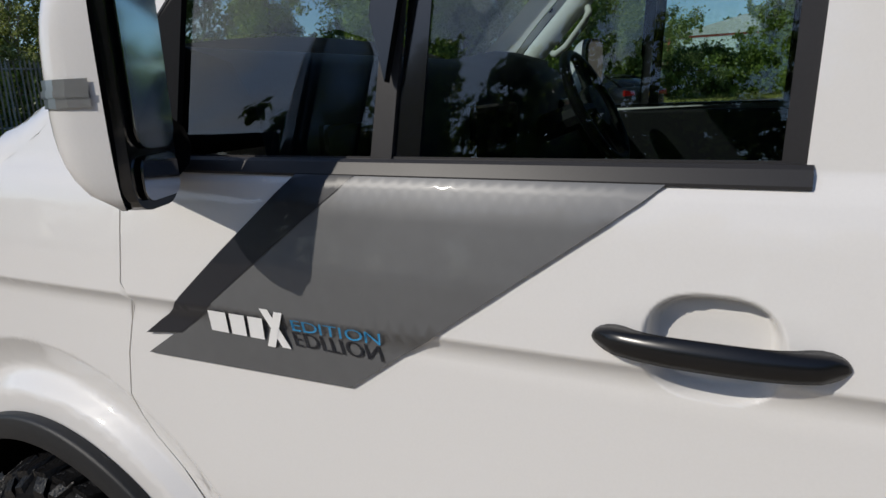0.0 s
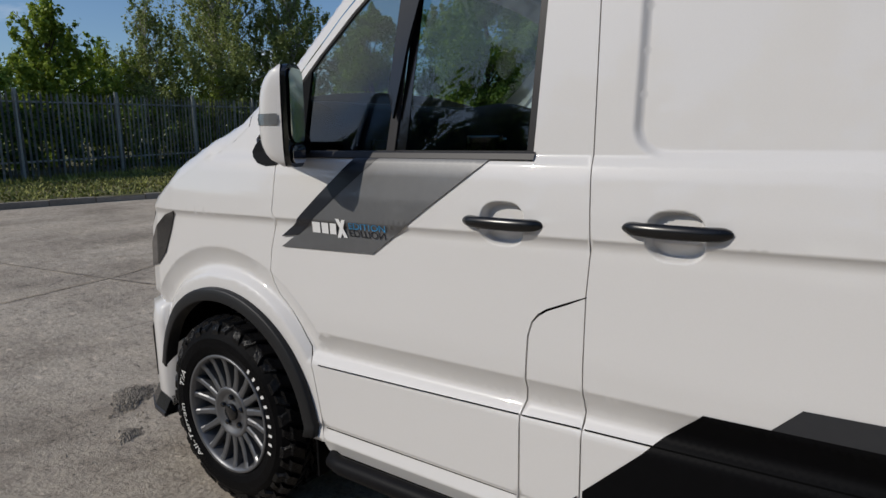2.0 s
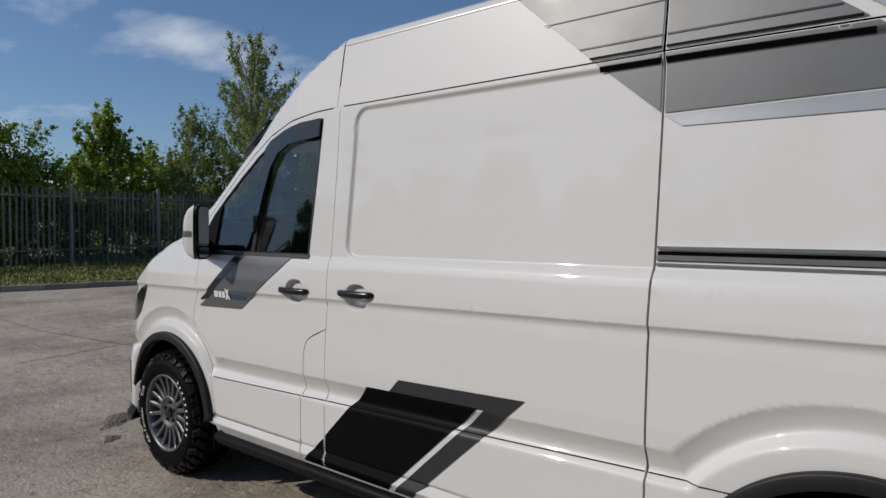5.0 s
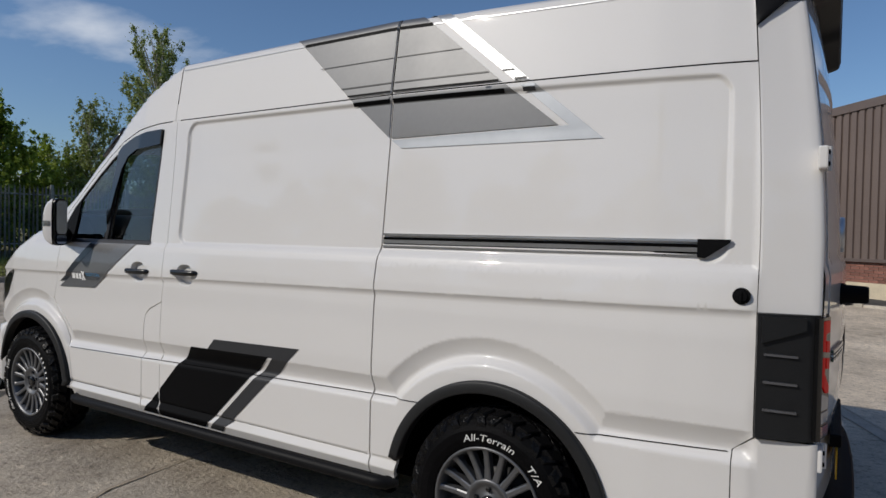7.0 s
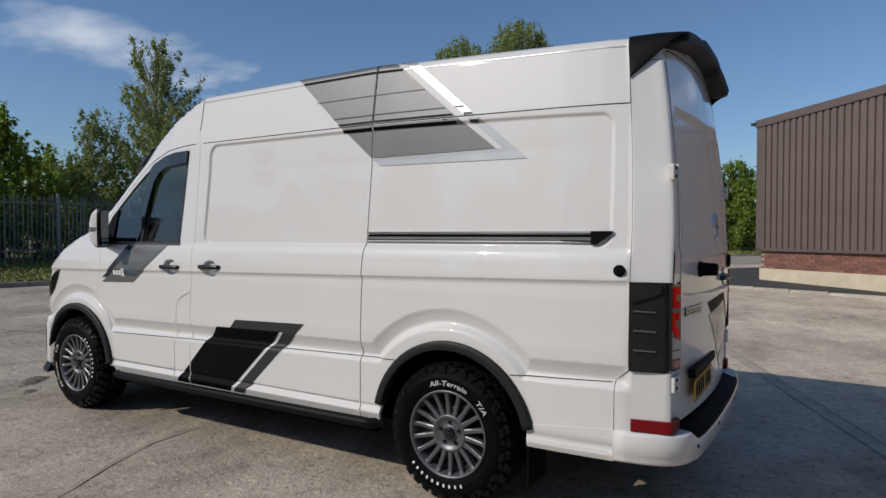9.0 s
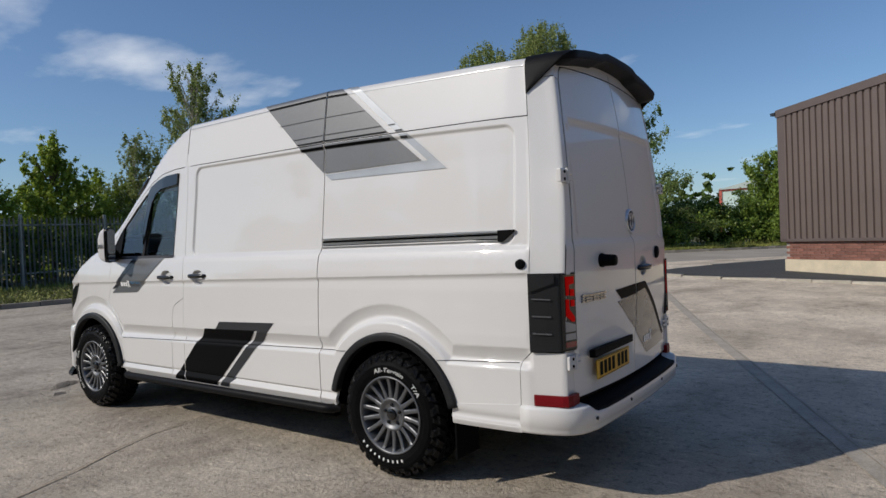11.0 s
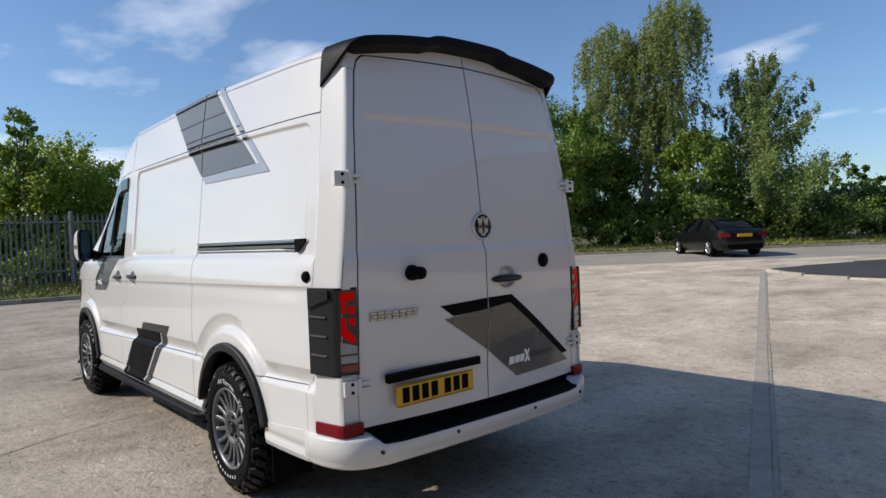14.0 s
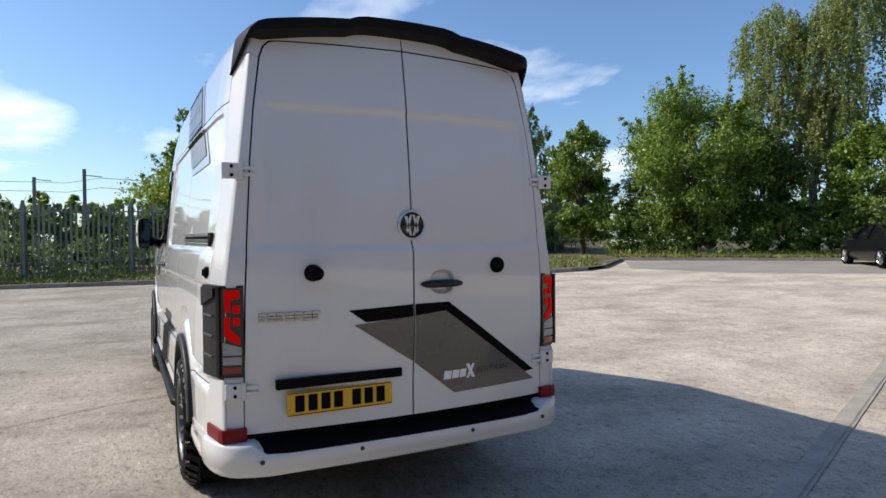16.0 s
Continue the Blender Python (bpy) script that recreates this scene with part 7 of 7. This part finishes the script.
hedge("roadside_hedge", "dark bushes behind the roadside hedge", [(-4.4, 31.0), (0.0, 35.0), (9.0, 43.0)], 2.3, 1.2, LEAF_DARK, 30, 2200, 0.09, uneven=0.12)
# south and east, behind the camera: added, and raised to darken the cab glass
for i, (x, y, hh) in enumerate(((-16, -27, 12.5), (-9, -30, 13.0), (-2, -31, 15.5), (5, -32, 13.0), (12, -30, 14.0), (20, -26, 8.0), (27, -18, 9.0), (30, -6, 8.0), (-22, -20, 7.5))):
    tree("lime_tree", "leafy lime at the yard's far side", (x, y), hh, 6.5, 0.7, LEAF_A, BARK, 50 + i, "round", 9000, 0.17)
hedge("boundary_hedge", "hedge along the yard's south side", [(-24, -22), (-10, -32), (14, -33), (30, -20), (33, 6)], 12.0, 2.4, LEAF_DARK, 25, 2200, 0.26, uneven=0.4, swell=2.2)


def grass(name, label, line_a, line_b, n, seed, tall=0.075):
    """Blades strewn between two lines."""
    rng = np.random.default_rng(seed)
    v, f = [], []
    seg = list(zip(zip(line_a, line_a[1:]), zip(line_b, line_b[1:])))
    w = np.array([math.hypot(a[1][0] - a[0][0], a[1][1] - a[0][1]) for a, b in seg])
    pick = rng.choice(len(seg), n, p=w / w.sum())
    for s in pick:
        (a0, a1), (b0, b1) = seg[s]
        t, u = rng.uniform(), rng.uniform()
        x = (a0[0] + (a1[0] - a0[0]) * t) * (1 - u) + (b0[0] + (b1[0] - b0[0]) * t) * u
        y = (a0[1] + (a1[1] - a0[1]) * t) * (1 - u) + (b0[1] + (b1[1] - b0[1]) * t) * u
        z = rise(x, y) + 0.11
        h = tall * rng.uniform(0.35, 1.3) * (1 + 1.2 * (u > 0.86))
        an, wd, ln = rng.uniform(0, math.pi), rng.uniform(0.012, 0.03), rng.normal(0, 0.05, 2)
        k = len(v)
        v += [(x - math.cos(an) * wd, y - math.sin(an) * wd, z), (x + math.cos(an) * wd, y + math.sin(an) * wd, z), (x + ln[0], y + ln[1], z + h)]
        f.append((k, k + 1, k + 2))
    me = bpy.data.meshes.new(name)
    me.from_pydata(v, [], f)
    me.materials.append(GRASS)
    tagged(new(name, me), label, "grass", kind="stuff")


grass("grass", "rough sunlit grass on the verge", [(-16.8, -14.0), (-13.7, -3.5), (-12.6, 1.0), (-11.5, 5.0), (-9.2, 12.2), (-9.7, 14.6)], [(-15.2, -14.0), (-15.7, -3.0), (-16.2, 1.0), (-16.9, 5.0), (-18.2, 12.0), (-14.0, 18.4)], 26000, 41)
grass("grass", "grass strip below the roadside hedge", [(-12.6, 18.45), (-9.7, 21.55), (-7.0, 24.25), (-3.1, 27.85), (0.7, 31.35), (8.0, 38.0)], [(-14.2, 18.9), (-10.6, 22.3), (-7.8, 25.1), (-3.9, 28.7), (-0.1, 32.3), (7.0, 39.2)], 30000, 42, 0.12)


# ---- brown industrial building ----
BX, BY = 3.72, 17.05
BZ = rise(BX, BY) + 0.02
FACE = Vector((0.80, -0.60, 0)).normalized()
building = thing("industrial_building", "brown clad industrial unit on a red brick base", "building", (BX, BY, BZ))
building.rotation_euler = (0, 0, math.atan2(FACE.y, FACE.x))
LEN, DEEP = 24.0, 14.0
Z_PL, Z_BR, Z_TOP = 0.36, 0.90, 4.42
SLOPE = 0.068
part("plinth", box((-0.03, -0.03, -0.2), (LEN, DEEP, Z_PL), 0.01), PLINTH, building, "cream painted plinth")
part("brick_backing", box((0.012, 0.012, Z_PL), (LEN - 0.02, DEEP - 0.02, Z_BR)), MORTAR, building, "mortar behind the bricks")


def wall_ribs():
    """Profiled sheet: trapezoid ribs running up, on the front and the left end."""
    bm = bmesh.new()
    pitch = 0.19
    prof = [(0.0, 0.0), (0.045, 0.0), (0.058, -0.045), (0.176, -0.045)]

    def run(length, place, top):
        pts = []
        k = 0
        while k * pitch < length:
            pts += [(k * pitch + u, w) for u, w in prof if k * pitch + u <= length]
            k += 1
        lo = [bm.verts.new(place(u, w, Z_BR - 0.04)) for u, w in pts]
        hi = [bm.verts.new(place(u, w, top(u))) for u, w in pts]
        for i in range(len(pts) - 1):
            bm.faces.new((lo[i], lo[i + 1], hi[i + 1], hi[i]))

    run(LEN, lambda u, w, z: (u, -0.05 + w, z), lambda u: Z_TOP + SLOPE * u if u < LEN / 2 else Z_TOP + SLOPE * (LEN - u))
    run(DEEP, lambda u, w, z: (-0.05 + w, DEEP - u, z), lambda u: Z_TOP)
    return bm


part("cladding", wall_ribs(), CLADDING, building, "brown vertical ribbed cladding")
bm = bmesh.new()
add_prism(bm, [(0, Z_BR), (LEN, Z_BR), (LEN, Z_TOP), (LEN / 2, Z_TOP + SLOPE * LEN / 2), (0, Z_TOP)], DEEP, lambda u, v, w: (u, 0.0 + w, v))
part("core", bm, CLAD_TRIM, building)
bm = bmesh.new()
add_prism(bm, [(-0.12, Z_TOP - 0.10), (LEN / 2, Z_TOP - 0.10 + SLOPE * (LEN / 2 + 0.12)), (LEN / 2, Z_TOP + 0.10 + SLOPE * (LEN / 2 + 0.12)), (-0.12, Z_TOP + 0.10)], 0.16, lambda u, v, w: (u, -0.13 + w, v))
add_prism(bm, [(LEN + 0.12, Z_TOP - 0.10), (LEN / 2, Z_TOP - 0.10 + SLOPE * (LEN / 2 + 0.12)), (LEN / 2, Z_TOP + 0.10 + SLOPE * (LEN / 2 + 0.12)), (LEN + 0.12, Z_TOP + 0.10)], 0.16, lambda u, v, w: (u, -0.13 + w, v))
bmesh.ops.recalc_face_normals(bm, faces=bm.faces)
part("barge_board", bm, CLAD_TRIM, building, "brown sheet verge trim")
part("drip_trim", box((-0.06, -0.10, Z_BR - 0.05), (LEN, -0.02, Z_BR + 0.03), 0.004), CLAD_TRIM, building)
part("corner_trim", box((-0.10, -0.10, Z_BR - 0.03), (0.12, 0.05, Z_TOP + 0.02), 0.004), CLAD_TRIM, building)
bm = bmesh.new()
add_prism(bm, [(-0.26, Z_TOP - 0.03), (-0.12, Z_TOP - 0.06), (-0.10, Z_TOP + 0.05), (-0.28, Z_TOP + 0.05)], DEEP + 0.3, lambda u, v, w: (u, -0.15 + w, v))
bmesh.ops.recalc_face_normals(bm, faces=bm.faces)
part("gutter", bm, GLOSS_BLACK, building, "dark eaves gutter")
bm = bmesh.new()
for s in (0, 1):
    a, b = (0.0 if s == 0 else LEN), LEN / 2
    bm.faces.new([bm.verts.new(p) for p in ((a, -0.1, Z_TOP + 0.06), (b, -0.1, Z_TOP + 0.06 + SLOPE * LEN / 2), (b, DEEP, Z_TOP + 0.06 + SLOPE * LEN / 2), (a, DEEP, Z_TOP + 0.06))])
part("roof", bm, CLAD_TRIM, building)

# far pale industrial building across the trees
farb = thing("warehouse", "distant pale green warehouse with a red trim", "building", (-10.5, 78.0, 0.7))
PALE = material("pale_green_sheet", (0.50, 0.62, 0.56), rough=0.6, vary=0.06, patch=0.3, grain=5)
RTRIM = material("red_trim", (0.45, 0.10, 0.07), rough=0.6, vary=0.1)
ROOFG = material("grey_roof_sheet", (0.42, 0.47, 0.43), rough=0.6, vary=0.08, patch=0.3, grain=4)
part("wall", box((0, 0, 0), (17, 12, 5.4)), PALE, farb)
part("trim", box((-0.1, -0.1, 5.2), (17.1, -0.01, 5.55)), RTRIM, farb)
part("trim", box((-0.15, -0.12, 0), (0.15, -0.02, 5.5)), RTRIM, farb)
bm = bmesh.new()
add_prism(bm, [(-0.3, 5.4), (8.5, 7.4), (17.3, 5.4)], 12.6, lambda u, v, w: (u, -0.3 + w, v))
bmesh.ops.recalc_face_normals(bm, faces=bm.faces)
part("roof", bm, ROOFG, farb)
hedge("far_woods", "distant line of trees", [(-60, 60), (-32, 84), (-6, 100), (30, 105), (60, 90)], 8.0, 4.0, LEAF_DARK, 26, 160, 0.5)
hedge("far_woods", "distant line of trees", [(-75, -40), (-70, 0), (-66, 30), (-60, 60)], 5.2, 3.0, LEAF_A, 27, 420, 0.42, uneven=0.2)

# railway masts with wires beyond the fence
MAST = material("weathered_mast", (0.20, 0.19, 0.18), rough=0.8, vary=0.2)
for mx, my in ((-52.0, -2.9), (-58.0, -7.0)):
    mast = thing("railway_mast", "weathered railway mast beyond the fence", "mast", (mx, my, rise(mx, my)))
    part("pole", box((-0.13, -0.13, -0.2), (0.13, 0.13, 6.6 if mx > -55 else 6.3), 0.01), MAST, mast)
    bm = bmesh.new()
    add_tube(bm, [(0, 0.1, 6.1), (0, 1.3, 6.0)], 0.04, 6)
    part("arm", bm, MAST, mast)
wires = thing("overhead_wires", "thin overhead railway wires between masts", "wires")
for zz in (6.55, 5.75):
    bm = bmesh.new()
    add_tube(bm, [(-62, -22, zz + 0.2), (-58, -6, zz), (-55, -4.4, zz - 0.25), (-52, -1.7, zz), (-50, 6, zz - 0.5), (-48, 22, zz)], 0.022, 5)
    part("wire", bm, MAST, wires)


# ---- parked dark saloon ----
CARP = material("black_car_paint", (0.006, 0.006, 0.007), rough=0.35, spec=0.2, coat=0.45, vary=0.1)
DARKGLASS = material("dark_car_glass", (0.008, 0.009, 0.010), rough=0.06, spec=0.35)
ch = Vector((-0.78, 0.63, 0)).normalized()
car = thing("saloon_car", "black four-door saloon parked by the hedge", "car", (-4.40, 22.60, rise(-4.4, 22.6)))
car.rotation_euler = (0, 0, math.atan2(ch.y, ch.x))


def car_body():
    """Sections along the length: lower body with waist, wheel cut-outs left to dark liners."""
    bm = bmesh.new()
    st = [(-2.30, 0.42, 0.80, 0.60), (-2.26, 0.30, 0.93, 0.74), (-2.10, 0.24, 0.98, 0.84), (-1.6, 0.20, 0.99, 0.88), (-0.6, 0.19, 0.95, 0.89), (0.5, 0.19, 0.93, 0.89), (1.3, 0.20, 0.90, 0.88), (1.9, 0.22, 0.80, 0.82), (2.2, 0.26, 0.68, 0.66), (2.32, 0.34, 0.56, 0.45)]
    rows = []
    for x, lo, hi, hw in st:
        mid = (lo + hi) / 2
        rows.append([bm.verts.new((x, s * y, z)) for s, y, z in ((1, hw * 0.86, lo), (1, hw, lo + 0.14), (1, hw * 1.0, mid + 0.05), (1, hw * 0.93, hi - 0.03), (1, hw * 0.80, hi), (-1, hw * 0.80, hi), (-1, hw * 0.93, hi - 0.03), (-1, hw, mid + 0.05), (-1, hw, lo + 0.14), (-1, hw * 0.86, lo))])
    for p, q in zip(rows, rows[1:]):
        for j in range(10):
            bm.faces.new((p[j], p[(j + 1) % 10], q[(j + 1) % 10], q[j]))
    bm.faces.new(rows[0])
    bm.faces.new(rows[-1])
    bmesh.ops.recalc_face_normals(bm, faces=bm.faces)
    return bm


def car_cabin(grow, z_add, lo_cut):
    bm = bmesh.new()
    st = [(-1.95, 0.97, 0.62), (-1.35, 1.24, 0.60), (-0.75, 1.39, 0.57), (-0.1, 1.42, 0.57), (0.45, 1.36, 0.58), (1.0, 1.10, 0.62), (1.35, 0.91, 0.66)]
    rows = []
    for x, z, w in st:
        rows.append([bm.verts.new((x, s * y, zz)) for s, y, zz in ((1, 0.80 * grow, 0.88), (1, w * grow + 0.02, max(0.9, z - 0.05) + z_add), (1, (w - 0.10) * grow, z + z_add), (-1, (w - 0.10) * grow, z + z_add), (-1, w * grow + 0.02, max(0.9, z - 0.05) + z_add), (-1, 0.80 * grow, 0.88))])
    for p, q in zip(rows, rows[1:]):
        for j in range(5):
            bm.faces.new((p[j], p[j + 1], q[j + 1], q[j]))
    bm.faces.new(rows[0])
    bm.faces.new(rows[-1])
    bmesh.ops.recalc_face_normals(bm, faces=bm.faces)
    return bm


part("body", car_body(), CARP, car, "gloss black bodywork", True)
part("glasshouse", car_cabin(1.0, 0.0, 0), DARKGLASS, car, "dark tinted windows", True)
bm = bmesh.new()
rows = []
for x, z, w in ((-1.15, 1.325, 0.50), (-0.75, 1.405, 0.48), (-0.1, 1.435, 0.48), (0.40, 1.385, 0.49)):
    rows.append([bm.verts.new((x, y, zz)) for y, zz in ((w + 0.06, z - 0.035), (w * 0.7, z), (-w * 0.7, z), (-w - 0.06, z - 0.035))])
for p, q in zip(rows, rows[1:]):
    for j in range(3):
        bm.faces.new((p[j], p[j + 1], q[j + 1], q[j]))
part("roof", bm, CARP, car, "", True)
for s in (1, -1):
    for line in ([(-1.95, 0.76 * s, 0.95), (-1.3, 0.62 * s, 1.22), (-0.75, 0.56 * s, 1.37)], [(0.40, 0.57 * s, 1.36), (1.0, 0.64 * s, 1.10), (1.35, 0.72 * s, 0.92)], [(-0.30, 0.60 * s, 1.39), (-0.25, 0.80 * s, 0.92)]):
        bm = bmesh.new()
        add_tube(bm, line, 0.029, 6)
        part("pillar", bm, HOLLOW_BLACK, car)
    bm = bmesh.new()
    add_box(bm, (0.62, 0.86 * s - 0.09, 0.93), (0.80, 0.86 * s + 0.09, 1.05), 0.03)
    part("door_mirror", bm, CARP, car, "", True)
    bm = bmesh.new()
    add_prism(bm, [(0.50 * s, 0.72), (0.86 * s, 0.70), (0.84 * s, 0.88), (0.52 * s, 0.82)], 0.10, lambda u, v, w: (-2.31 + w + 0.16 * (abs(u) - 0.5), u, v))
    bmesh.ops.recalc_face_normals(bm, faces=bm.faces)
    part("tail_lamp", bm, RED_LENS, car, "red tail lamp")
    for wx in (-1.38, 1.32):
        bm = bmesh.new()
        wm = Matrix.Translation((wx, 0.80 * s, 0.325)) @ pose(0, 0, 0, -90 * s)
        add_lathe(bm, [(0.22, 0.0), (0.225, 0.10), (0.29, 0.115), (0.322, 0.09), (0.325, -0.09), (0.22, -0.10)], wm, 28)
        whl = part("wheel", bm, RUBBER, car, "", True)
        bm = bmesh.new()
        add_lathe(bm, [(0.222, 0.10), (0.205, 0.085), (0.205, 0.02), (0.0005, 0.02)], wm, 28)
        for k in range(5):
            a = radians(72 * k + 18)
            add_tube(bm, [wm @ Vector((0, 0, 0.08)), wm @ Vector((0.21 * math.cos(a), 0.21 * math.sin(a), 0.088))], [0.045, 0.024], 6)
        part("rim", bm, ALU, whl, "silver five-spoke rim")
part("number_plate", box((-2.335, -0.26, 0.70), (-2.30, 0.26, 0.81), 0.004), PLATE, car, "yellow rear number plate")
bm = bmesh.new()
add_box(bm, (-2.34, -0.62, 0.28), (-2.24, 0.62, 0.44), 0.02)
part("bumper_insert", bm, BLACK_PLASTIC, car)


# ---- bricks of the building's base, the nearest first ----
bb = bmesh.new()
add_box(bb, (0.005, 0, 0.005), (0.215 + 0.005, 0.03, 0.065 + 0.005))
M_BRICK = mesh_of("brick", bb, BRICK)
course, k = Z_PL, 0
left = 300
rest_v = bmesh.new()
while course + 0.06 < Z_BR - 0.03:
    u = -0.11 if k % 2 else 0.0
    while u < LEN - 0.2:
        if u >= 0 and left > 0 and u < 9.0:
            part("brick", M_BRICK, None, building).matrix_basis = Matrix.Translation((u, -0.004, course))
            left -= 1
        elif u >= 0:
            add_box(rest_v, (u + 0.005, -0.004, course + 0.005), (u + 0.220, 0.02, course + 0.070))
        u += 0.225
    course += 0.075
    k += 1
tagged(part("brickwork", rest_v, BRICK, building), kind="stuff")
